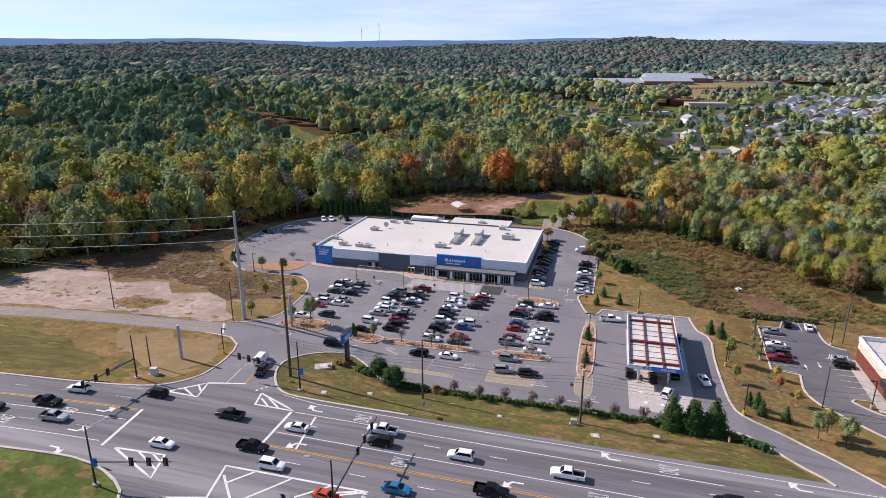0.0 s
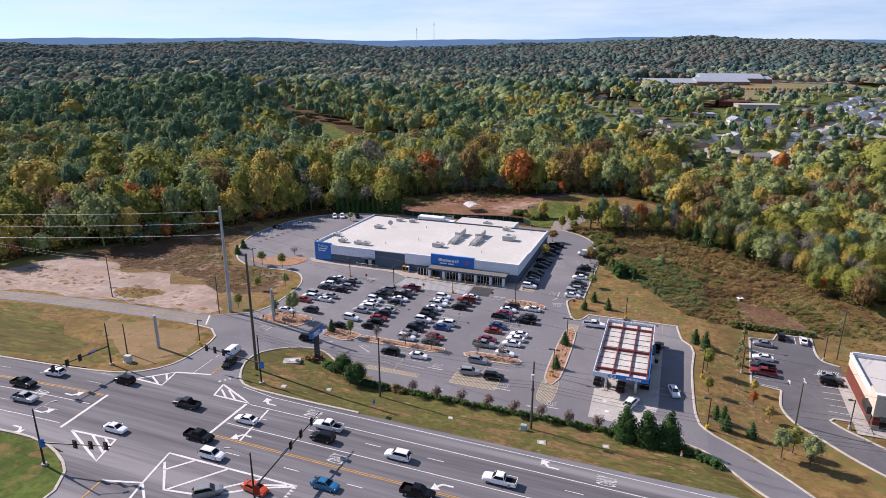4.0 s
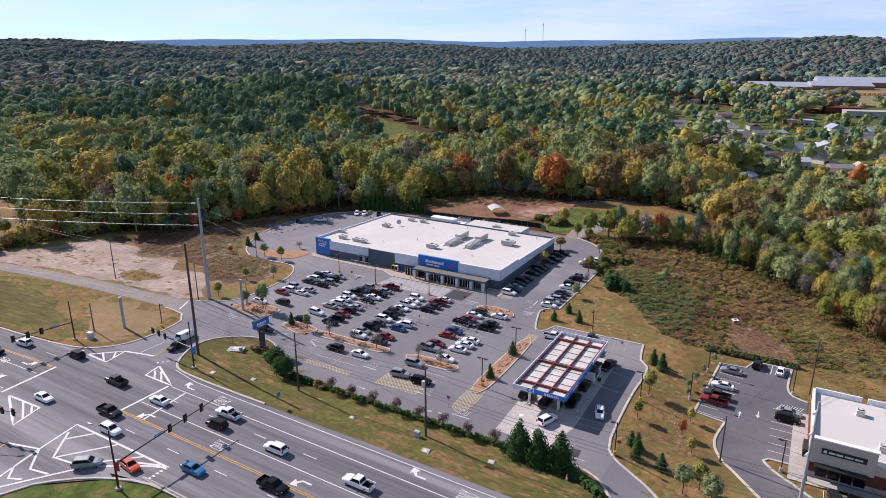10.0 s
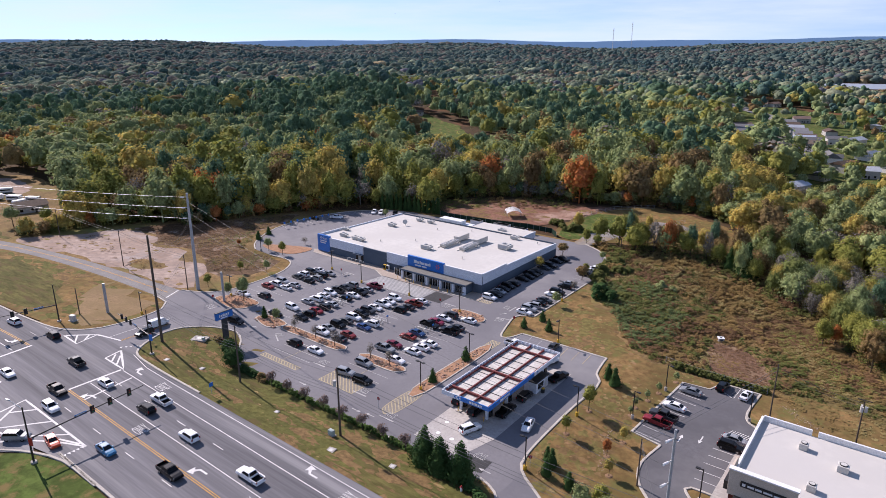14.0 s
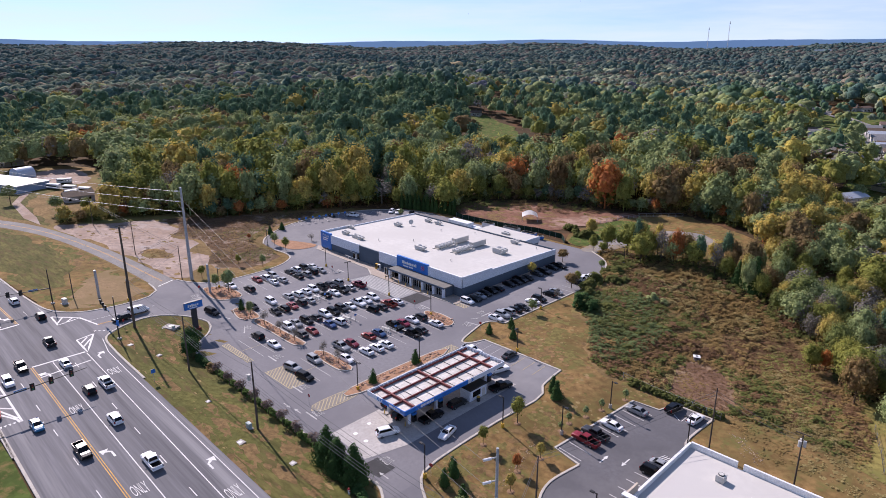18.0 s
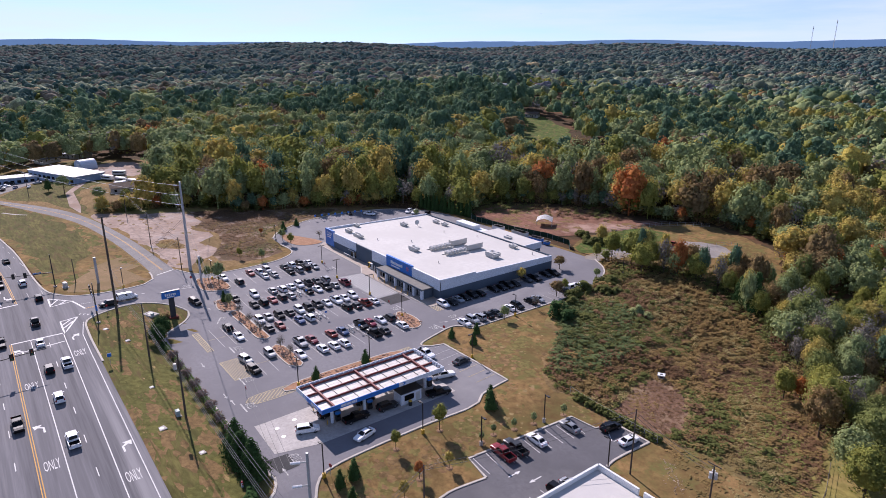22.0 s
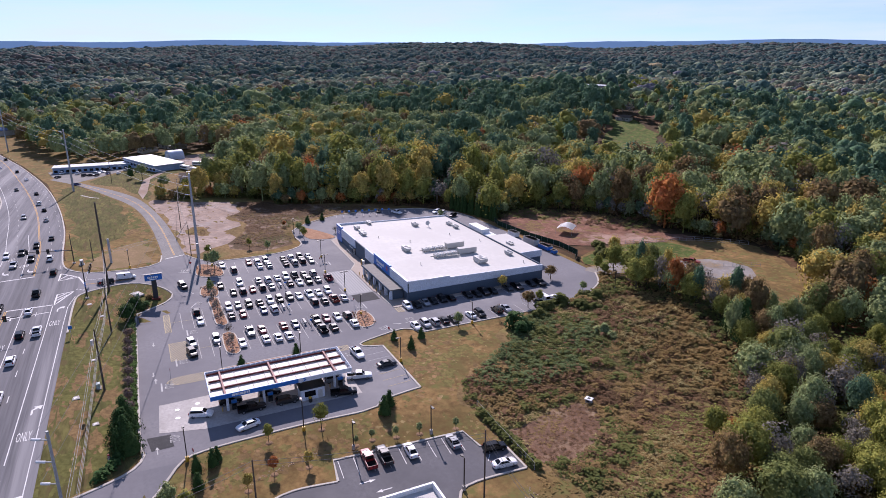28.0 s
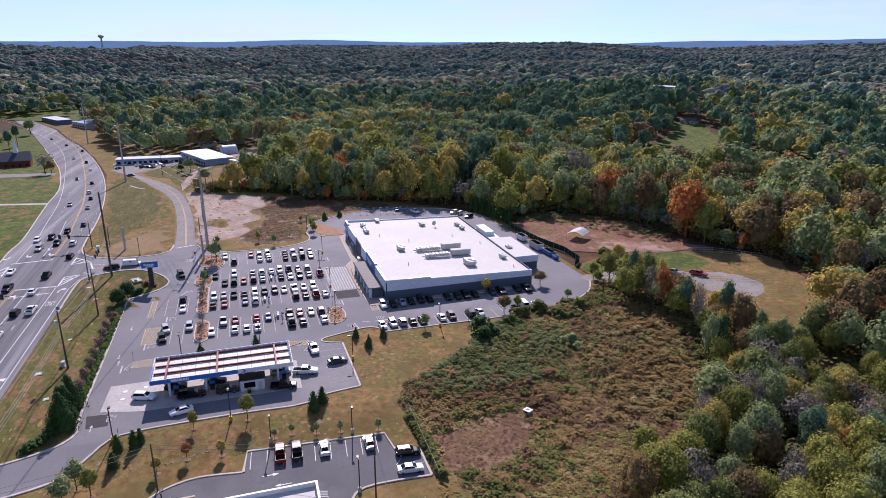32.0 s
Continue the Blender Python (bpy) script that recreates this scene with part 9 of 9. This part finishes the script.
def fence(pts, high, mat, label, gap=3.0, name="fence", board=True):
    """A fence: posts and panels along a line."""
    f = empty(name, pts[0][0], pts[0][1], gz(*pts[0]), 0, label, "fence", kind="structure")
    fine = []
    for a, b in zip(pts, pts[1:]):
        m = max(1, int(math.dist(a, b) / gap))
        fine += [(a[0] + (b[0] - a[0]) * k / m, a[1] + (b[1] - a[1]) * k / m) for k in range(m)]
    fine.append(pts[-1])
    ox, oy, oz = f.location
    for x, y in fine:
        part("post", tube(bmesh.new(), (x - ox, y - oy, gz(x, y) - oz - 0.2), (x - ox, y - oy, gz(x, y) - oz + high), 0.05, None, 6), GALV, f)
    for (xa, ya), (xb, yb) in zip(fine, fine[1:]):
        bm = bmesh.new()
        za, zb = gz(xa, ya) - oz, gz(xb, yb) - oz
        if board:
            d = Vector((yb - ya, xa - xb)).normalized() * 0.02
            vs = [bm.verts.new((x - ox + s * d.x, y - oy + s * d.y, z)) for s in (-1, 1) for x, y, z in ((xa, ya, za + 0.1), (xb, yb, zb + 0.1), (xb, yb, zb + high), (xa, ya, za + high))]
            for q in ((0, 1, 2, 3), (7, 6, 5, 4), (0, 4, 5, 1), (1, 5, 6, 2), (2, 6, 7, 3), (3, 7, 4, 0)):
                bm.faces.new([vs[i] for i in q])
            part("panel", bm, mat, f)
        else:
            for h in (0.1, high * 0.5, high):
                tube(bm, (xa - ox, ya - oy, za + h), (xb - ox, yb - oy, zb + h), 0.03, None, 5)
            part("rails", bm, mat, f)
    return f


fence([(-95, 264.5), (-89.5, 262.8), (-67.3, 264.8), (-52, 268.5), (-40, 268), (-36, 264)], 2.2, material("green_fence_screen", (0.020, 0.045, 0.030), None, 0.5, 0.9), "dark green screened fence behind the store")
fence([(35.6, 185.2), (46, 185.2), (58.4, 184.9)], 1.6, material("pale_fence", (0.42, 0.40, 0.36), None, 0.5, 0.8), "pale wire fence between car park and meadow", board=False)
fence([(86.5, 189), (84.5, 197), (81.5, 206)], 1.3, WOOD_POLE, "low wooden post and rail fence beside the meadow", board=False)
fence([(-44, 294), (-36, 322), (-22, 336)], 1.6, GALV, "chain-link fence round the yard", board=False)
fence([(-20, 262), (-10, 300), (-2, 318)], 1.4, GALV, "wire fence beside the track", board=False)

def stones(pts, n, spread, seed, label):
    rng = random.Random(seed)
    bm = bmesh.new()
    line_of = smooth_line(pts, 0.5)
    for _ in range(n):
        x, y = rng.choice(line_of)
        x, y = x + rng.gauss(0, spread), y + rng.gauss(0, spread)
        r = rng.uniform(0.04, 0.15)
        bmesh.ops.create_icosphere(bm, subdivisions=1, radius=r, matrix=pose(x, y, gz(x, y) + r * 0.1, rng.uniform(0, 60), 0, rng.uniform(0, 360)) @ Matrix.Diagonal((1.4, 0.9, 0.45, 1)))
    tagged(part("stones", bm, material("pale_rubble", (0.38, 0.29, 0.21), (0.29, 0.21, 0.14), 0.6, 0.95, islands=0.3)), label, "stones", kind="stuff")


stones([(37.0, 149.3), (38.6, 142.7), (40.2, 136.8)], 90, 0.35, 5, "pale stones in an eroded rill across the lawn")
stones([(63.2, 181.5), (66.4, 178.6), (69.8, 175.8)], 110, 0.8, 6, "pale rubble on the rough grass behind the clinic")

# leftovers behind the store
sh = empty("shelter", -67.6, 282.8, gz(-67.6, 282.8), 40, "white arched fabric shelter on the red soil", "shelter")
bm = bmesh.new()
ar = [(-3.4 + 6.8 * k / 10, 2.3 + 1.2 * math.sin(math.pi * k / 10)) for k in range(11)]
rows_ = [[bm.verts.new((x, y, z)) for x, z in ar] for y in (-4, 4)]
for k in range(10):
    bm.faces.new((rows_[0][k], rows_[0][k + 1], rows_[1][k + 1], rows_[1][k]))
bmesh.ops.solidify(bm, geom=bm.faces[:], thickness=0.08)
part("cover", bm, WHITE, sh)
for x in (-3.3, 3.3):
    for y in (-3.9, 0, 3.9):
        part("leg", tube(bmesh.new(), (x, y, -0.1), (x, y, 2.3), 0.06), GALV, sh)
for x, y, w, d, h, mat, lab in ((-59.5, 260.4, 7.0, 2.6, 2.6, GREY_METAL, "grey trailer parked behind the store"), (-51.5, 261.6, 6.0, 2.4, 1.8, BLUE, "blue skip behind the store"), (-45.5, 261.4, 2.2, 1.6, 1.5, BLUE, "small blue bin behind the store"), (-72, 264 - 4, 5.0, 2.4, 2.2, WHITE, "white container by the dock")):
    t = empty("container", x, y, gz(x, y) + 0.06, 4, lab, "container", "containers")
    part("body", box(bmesh.new(), -w / 2, w / 2, -d / 2, d / 2, 0.3, h, 0.06), mat, t)
    part("skid", box(bmesh.new(), -w / 2 + 0.2, w / 2 - 0.2, -d / 2 + 0.2, d / 2 - 0.2, 0, 0.32), DARK_METAL, t)
    part("rim", box(bmesh.new(), -w / 2 - 0.05, w / 2 + 0.05, -d / 2 - 0.05, d / 2 + 0.05, h - 0.12, h), GREY_METAL, t)
rng_d = random.Random(9)
bm = bmesh.new()
for _ in range(420):
    x, y = rng_d.gauss(-70, 14), rng_d.gauss(300, 7)
    if rng_d.random() < 0.5:
        x, y = rng_d.choice(((-82, 302), (-70, 306), (-58, 308), (-76, 294), (-50, 310)))
        x, y = x + rng_d.gauss(0, 2.4), y + rng_d.gauss(0, 1.6)
    s = rng_d.uniform(0.3, 1.2)
    box(bm, -s, s, -s * 0.4, s * 0.4, -0.1, s * 0.5, s * 0.1)
    bm.verts.ensure_lookup_table()
    m = pose(x, y, gz(x, y), rng_d.uniform(-20, 20), rng_d.uniform(-20, 20), rng_d.uniform(0, 360))
    bmesh.ops.transform(bm, matrix=m, verts=[v for v in bm.verts if not v.tag])
    for v in bm.verts:
        v.tag = True
tagged(part("debris", bm, material("cleared_timber", (0.13, 0.095, 0.07), (0.06, 0.045, 0.034), 0.5, 0.95, islands=0.5)), "scattered stumps and timber on red soil", "debris", kind="stuff")


# ---- houses, motel, church and the far buildings ----
def house(x, y, turn, w, d, h, roof, wall, label, category="house", group="houses", pitch=0.42, name="house", lift=0.0):
    hs = empty(name, x, y, gz(x, y) + lift, turn, label, category, group)
    part("wall", box(bmesh.new(), -w / 2, w / 2, -d / 2, d / 2, -0.8, h), wall, hs)
    bm = bmesh.new()
    e, rz = 0.5, h + d / 2 * pitch
    a = [bm.verts.new(p) for p in ((-w / 2 - e, -d / 2 - e, h - 0.15), (w / 2 + e, -d / 2 - e, h - 0.15), (w / 2 + e, d / 2 + e, h - 0.15), (-w / 2 - e, d / 2 + e, h - 0.15), (-w / 2 - e, 0, rz), (w / 2 + e, 0, rz))]
    for q in ((0, 1, 5, 4), (2, 3, 4, 5), (1, 2, 5), (3, 0, 4), (3, 2, 1, 0)):
        bm.faces.new([a[i] for i in q])
    part("roof", bm, roof, hs)
    for k in range(max(2, int(w / 4))):
        xk = -w / 2 + w * (k + 0.5) / max(2, int(w / 4))
        part("window", box(bmesh.new(), xk - 0.6, xk + 0.6, -d / 2 - 0.04, -d / 2, 1.0, 2.2), GLASS, hs)
        if k % 2 == 0:
            part("window", box(bmesh.new(), xk - 0.6, xk + 0.6, d / 2, d / 2 + 0.04, 1.0, 2.2), GLASS, hs)
    part("door", box(bmesh.new(), -0.5 + w * 0.12, 0.5 + w * 0.12, -d / 2 - 0.05, -d / 2, 0, 2.05), DARK_METAL, hs)
    return hs


rng_h = random.Random(21)
for x, y, turn, kind, colour in ((-301, 80, 150, "sedan", "k"), (-318, 81, 160, "suv", "w"), (-301, 94, 160, "suv", "g"), (-298, 101, 165, "sedan", "k"), (-302, 107, 165, "sedan", "b"), (-297, 113, 170, "sedan", "w"), (-306, 118, 260, "sedan", "s"), (-312, 90, 160, "pickup", "w"), (-266, 92, 120, "sedan", "b")):
    car(kind, colour, x, y, turn, 0.1, "motel cars", "parked before the motel")
for x, y, turn, w, d, roof in ((-216, 447, 60, 15, 9, SHINGLE_GREY), (-186, 450, 20, 12, 8, METAL_ROOF), (-166, 452, 40, 11, 8, SHINGLE_GREY), (-352, 556, 30, 14, 9, SHINGLE_BROWN), (-366, 610, 10, 15, 9, SHINGLE_BROWN), (-400, 618, 60, 14, 9, SHINGLE_GREY), (-394, 150, 25, 19, 13, METAL_ROOF), (-386, 132, 15, 15, 11, SHINGLE_GREY), (-247, 152, 82, 13, 9, SHINGLE_BROWN), (-263, 265, 50, 13, 9, SHINGLE_GREY), (28, 470, 80, 13, 9, SHINGLE_GREY), (44, 508, 20, 12, 9, SIDING), (102, 498, 35, 13, 9, SIDING), (66, 482, 10, 12, 9, SHINGLE_BROWN)):
    house(x, y, turn, w, d, 3.2, roof, SIDING, "single-storey house with a gabled roof", "house")
for x, y, turn, w, d, h in HOUSES:
    house(x, y, turn, w, d, h, rng_h.choice((SHINGLE_GREY, METAL_ROOF, SHINGLE_GREY, SHINGLE_BROWN, SHINGLE_GREY, SHINGLE_BROWN)), SIDING, "pale house with a gabled roof among trees", group="suburb houses")


def far_house(x, y, turn, w, d, h, roof, wall):
    """A house seen from afar: walls, a gabled roof, a lower wing with its own roof and a window band."""
    hs = empty("house", x, y, gz(x, y), turn, "pale suburban house with a gabled roof", "house", "suburb houses")
    part("wall", box(box(bmesh.new(), -w / 2, w / 2, -d / 2, d / 2, -0.8, h), w * 0.12, w * 0.5, -d / 2 - 3.2, -d / 2, -0.8, h * 0.8), wall, hs)
    bm = bmesh.new()
    for x0, x1, y0, y1, z0, along in ((-w / 2 - 0.5, w / 2 + 0.5, -d / 2 - 0.5, d / 2 + 0.5, h, True), (w * 0.12 - 0.4, w * 0.5 + 0.4, -d / 2 - 3.6, 0, h * 0.8, False)):
        a = [bm.verts.new(p) for p in ((x0, y0, z0), (x1, y0, z0), (x1, y1, z0), (x0, y1, z0))]
        if along:
            r = [bm.verts.new((x0, (y0 + y1) / 2, z0 + d * 0.34)), bm.verts.new((x1, (y0 + y1) / 2, z0 + d * 0.34))]
            fs = ((a[0], a[1], r[1], r[0]), (a[2], a[3], r[0], r[1]), (a[1], a[2], r[1]), (a[3], a[0], r[0]))
        else:
            r = [bm.verts.new(((x0 + x1) / 2, y0, z0 + w * 0.15)), bm.verts.new(((x0 + x1) / 2, y1, z0 + w * 0.15))]
            fs = ((a[1], a[2], r[1], r[0]), (a[3], a[0], r[0], r[1]), (a[0], a[1], r[0]), (a[2], a[3], r[1]))
        for q in fs:
            bm.faces.new(q)
        bm.faces.new(a[::-1])
    part("roof", bm, roof, hs)
    part("window_band", box(bmesh.new(), -w * 0.42, w * 0.05, -d / 2 - 0.05, -d / 2, 1.0, 2.2), GLASS, hs)
    return hs


PASTEL = material("pastel_siding", (0.80, 0.77, 0.72), (0.72, 0.70, 0.65), 0.3, 0.8, per_object=0.22)
BLUE_ROOF = material("blue_grey_shingle", (0.42, 0.46, 0.52), (0.36, 0.40, 0.46), 0.4, 0.8, per_object=0.3)
TAN_ROOF = material("tan_shingle", (0.46, 0.41, 0.34), (0.38, 0.33, 0.27), 0.4, 0.9, per_object=0.3)
ESTATE = [(128, 620), (330, 640), (430, 790), (470, 1010), (330, 1060), (215, 1010), (150, 860)]
for a in range(-6, 16):
    for b in range(-4, 24):
        u, v = a * 34.0 + (9.0 if b % 2 else -6.0) + rng_h.uniform(-2, 2), b * 19.0 + rng_h.uniform(-2, 2)
        x, y = 170 + u * 0.94 + v * 0.34, 640 - u * 0.34 + v * 0.94
        if not inside(np.array([x]), np.array([y]), ESTATE)[0] or rng_h.random() < 0.14:
            continue
        far_house(x, y, rng_h.choice((70, 250)) + rng_h.uniform(-5, 5), rng_h.uniform(12, 17), rng_h.uniform(9, 11), rng_h.uniform(3.0, 5.4), rng_h.choice((SHINGLE_GREY, BLUE_ROOF, BLUE_ROOF, TAN_ROOF, SHINGLE_BROWN)), PASTEL)
for k in range(26):
    x, y = rng_h.uniform(-10, 130), rng_h.uniform(440, 700)
    if inside(np.array([x]), np.array([y]), SPARSE_LAND[1])[0] and abs(x + 0.34 * (y - 560)) > 14:
        far_house(x, y, rng_h.choice((20, 110, 65, 250)) + rng_h.uniform(-6, 6), rng_h.uniform(12, 16), rng_h.uniform(9, 11), rng_h.uniform(3.4, 5.6), rng_h.choice((SHINGLE_GREY, BLUE_ROOF, TAN_ROOF)), PASTEL)


def long_block(x, y, turn, w, d, h, roof, wall, label, name="building", windows=8, lift=0.0):
    b = empty(name, x, y, gz(x, y) + lift, turn, label, "building", kind="structure")
    part("wall", box(bmesh.new(), -w / 2, w / 2, -d / 2, d / 2, -1.5, h), wall, b)
    part("roof", box(bmesh.new(), -w / 2 - 0.5, w / 2 + 0.5, -d / 2 - 0.5, d / 2 + 0.5, h, h + 0.5, 0.05), roof, b)
    for k in range(windows):
        x0 = -w / 2 + w * (k + 0.5) / windows
        part("window", box(bmesh.new(), x0 - w / windows * 0.3, x0 + w / windows * 0.3, -d / 2 - 0.05, -d / 2, 0.8, min(h - 0.5, 2.4)), GLASS, b)
    return b


long_block(-324.5, 99, 88, 46, 10, 3.6, METAL_ROOF, material("motel_blue_wall", (0.30, 0.40, 0.55), None, 0.5, 0.8), "long low motel wing with pale roof and blue wall", "motel", 14)
long_block(-310, 133.5, 22, 47, 18, 3.9, METAL_ROOF, material("motel_blue_wall", (0.30, 0.40, 0.55), None, 0.5, 0.8), "low motel wing with pale metal roof", "motel", 10)
# round-roofed barn, caravans and the pale yard behind the motel
sheet("barn_yard", ragged([(-322, 149), (-300, 158), (-296, 170), (-330, 180), (-352, 176), (-348, 156)], 1.2, 4, 71), PALE_DIRT, 0.05, label="pale gravel yard behind the motel", category="yard")
qb = empty("barn", -337, 148, gz(-337, 148), 20, "white round-roofed metal barn behind the motel", "barn")
bm = bmesh.new()
arch = [(-4.4 * math.cos(math.pi * k / 12), 1.6 + 4.2 * math.sin(math.pi * k / 12)) for k in range(13)]
arch = [(-4.4, -0.4)] + arch + [(4.4, -0.4)]
ends = [[bm.verts.new((x, y, z)) for x, z in arch] for y in (-5, 5)]
for k in range(len(arch) - 1):
    bm.faces.new((ends[0][k], ends[0][k + 1], ends[1][k + 1], ends[1][k]))
bm.faces.new(ends[0][::-1]), bm.faces.new(ends[1])
part("shell", bm, material("barn_pale_blue", (0.52, 0.60, 0.70), (0.46, 0.54, 0.64), 0.4, 0.6), qb)
part("door", box(bmesh.new(), -1.8, 1.8, -5.08, -5.0, 0, 3.6), WHITE, qb)
for x, y, turn, w in ((-286, 151, 28, 8.5), (-276, 156, 32, 7.5), (-266, 160.5, 30, 7.0), (-262, 153, 100, 6.0), (-300, 160, 60, 7.5)):
    cv = empty("caravan", x, y, gz(x, y) + 0.05, turn, "white parked caravan with a dark window band", "caravan", "caravans")
    part("body", box(bmesh.new(), -w / 2, w / 2, -1.25, 1.25, 0.6, 3.0, 0.2), WHITE, cv)
    part("window_band", box(bmesh.new(), -w / 2 + 0.6, w / 2 - 0.9, -1.28, -1.24, 1.6, 2.2), GLASS, cv)
    part("chassis", box(bmesh.new(), -w / 2 + 0.3, w / 2 - 0.3, -1.0, 1.0, 0.25, 0.62), DARK_METAL, cv)
    for sx in (-0.5, 0.5):
        part("wheel", tube(bmesh.new(), (sx, -1.15, 0.33), (sx, 1.15, 0.33), 0.33, None, 10), TYRE, cv)
house(-342, 0, 100, 40, 18, 4.5, material("slate_roof", (0.075, 0.085, 0.105), None, 0.3, 0.9), BRICK, "brick church with a dark slate roof", "church", "churches", 0.55, "church")
st = empty("steeple", -344, 12, gz(-344, 12) + 8.0, 0, "slim white church steeple", "steeple")
part("tower", box(bmesh.new(), -1.2, 1.2, -1.2, 1.2, -3, 3.5), WHITE, st)
part("spire", tube(bmesh.new(), (0, 0, 3.5), (0, 0, 11), 1.3, 0.05, 8), WHITE, st)
long_block(-640, -30, 30, 50, 14, 4.0, METAL_ROOF, material("steel_blue_wall", (0.10, 0.16, 0.28), None, 0.5, 0.7), "blue metal roadside building", "shop", 10)
long_block(-590, 8, 32, 36, 14, 4.6, material("blue_metal_roof", (0.12, 0.20, 0.36), None, 0.3, 0.5), SIDING, "roadside building with a blue roof", "shop", 8)
for x, y, w, d, h, turn in ((2, 1290, 120, 60, 8, 8), (80, 1300, 90, 55, 10, 14), (100, 1380, 110, 70, 14, 8), (-60, 1340, 60, 40, 8, 8), (152, 1390, 36, 46, 12, 14)):
    house(x, y, turn, w, d, h * 0.7, material("school_roof", (0.34, 0.38, 0.43), (0.28, 0.32, 0.37), 0.1, 0.6), material("school_brick", (0.30, 0.17, 0.12), None, 0.3, 0.9), "large brick school block with a pale metal roof", "school", "school blocks", 0.22, "school_block")
long_block(103, 850, 10, 46, 22, 7, SIDING, SIDING, "pale metal hall with a low roof", "hall", 6)
long_block(78, 880, 10, 34, 20, 7, BRICK, BRICK, "brown hall beside the pale one", "hall", 6)
long_block(40, 742, 12, 26, 14, 5, METAL_ROOF, SIDING, "low building with a blue-grey roof", "hall", 6)
long_block(-528, 652, 16, 66, 24, 8, METAL_ROOF, SIDING, "long pale industrial roof among the trees", "works", 12)
long_block(-1210, -205, 20, 150, 50, 9, METAL_ROOF, SIDING, "pale industrial building beyond the road", "works", 14)
long_block(40, 3180, 10, 90, 30, 9, SIDING, BRICK, "long building on the hilltop", "hilltop_building", 12, 6)
long_block(-720, 3000, 10, 60, 25, 10, WHITE, WHITE, "white building on the far hill", "hilltop_building", 8, 12)
for k in range(26):
    x = 58 + 6.0 * k
    y = 1157 + 1.1 * k
    b = empty("school_bus", x, y, gz(x, y) + 0.5, 75, "orange-yellow school bus in a long row", "bus", "school buses")
    part("body", box(bmesh.new(), -5.2, 5.2, -1.25, 1.25, 0.5, 3.1, 0.15), material("bus_orange", (0.62, 0.24, 0.05), None, 0.5, 0.5), b)
    part("window_band", box(bmesh.new(), -4.6, 4.8, -1.28, 1.28, 1.8, 2.5), GLASS, b)
    part("wheels", box(bmesh.new(), -3.6, 3.4, -1.1, 1.1, 0, 0.9), TYRE, b)
for dx, dy, top in ((-0.374, 0.928, 0.0292), (-0.350, 0.937, 0.0368)):
    x, y = dx * 3800, dy * 3800
    t = empty("radio_mast", x, y, gz(x, y), 0, "slender lattice radio mast on the far ridge", "mast", "radio masts")
    h = 72 + 3800 * top - gz(x, y)
    for k in range(3):
        a = radians(120 * k)
        part("leg", tube(bmesh.new(), (1.5 * math.cos(a), 1.5 * math.sin(a), 0), (1.2 * math.cos(a), 1.2 * math.sin(a), h), 0.45, 0.4, 5), GREY_METAL, t)
    part("antenna", tube(bmesh.new(), (0, 0, h - 14), (0, 0, h - 8), 2.6, None, 8), GREY_METAL, t)
wt = empty("water_tower", -2790, -330, gz(-2790, -330), 0, "pale bulb-topped water tower on the ridge", "water tower")
H = 133 - gz(-2790, -330)
part("stem", tube(bmesh.new(), (0, 0, 0), (0, 0, H - 14), 4.0, 3.4, 12), METAL_ROOF, wt)
bm = bmesh.new()
bmesh.ops.create_uvsphere(bm, u_segments=18, v_segments=10, radius=11, matrix=Matrix.Translation((0, 0, H - 7)) @ Matrix.Diagonal((1, 1, 0.62, 1)))
part("tank", bm, METAL_ROOF, wt)

# ---- the farthest ridge, a plain backdrop with haze blue and a glow put in ----
ridge_mat = bpy.data.materials.new("glowing_haze_ridge")
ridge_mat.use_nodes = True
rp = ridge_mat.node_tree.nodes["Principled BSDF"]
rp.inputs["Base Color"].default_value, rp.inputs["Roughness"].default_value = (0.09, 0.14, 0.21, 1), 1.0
# emission stands in for bright blue haze over the ridge; it is no lamp
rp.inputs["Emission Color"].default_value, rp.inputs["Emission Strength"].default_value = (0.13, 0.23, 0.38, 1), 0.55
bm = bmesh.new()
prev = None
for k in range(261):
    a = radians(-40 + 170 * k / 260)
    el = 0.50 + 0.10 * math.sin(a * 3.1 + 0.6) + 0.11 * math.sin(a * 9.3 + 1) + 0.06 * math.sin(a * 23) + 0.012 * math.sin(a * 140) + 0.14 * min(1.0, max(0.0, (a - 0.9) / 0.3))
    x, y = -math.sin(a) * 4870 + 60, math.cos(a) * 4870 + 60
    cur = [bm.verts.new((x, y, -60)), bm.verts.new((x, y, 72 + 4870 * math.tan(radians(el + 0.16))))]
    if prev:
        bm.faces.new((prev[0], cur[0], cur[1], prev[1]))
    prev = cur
tagged(part("backdrop_ridge", bm, ridge_mat), "haze-blue, faintly glowing backdrop ridge along the horizon", "backdrop", kind="structure")
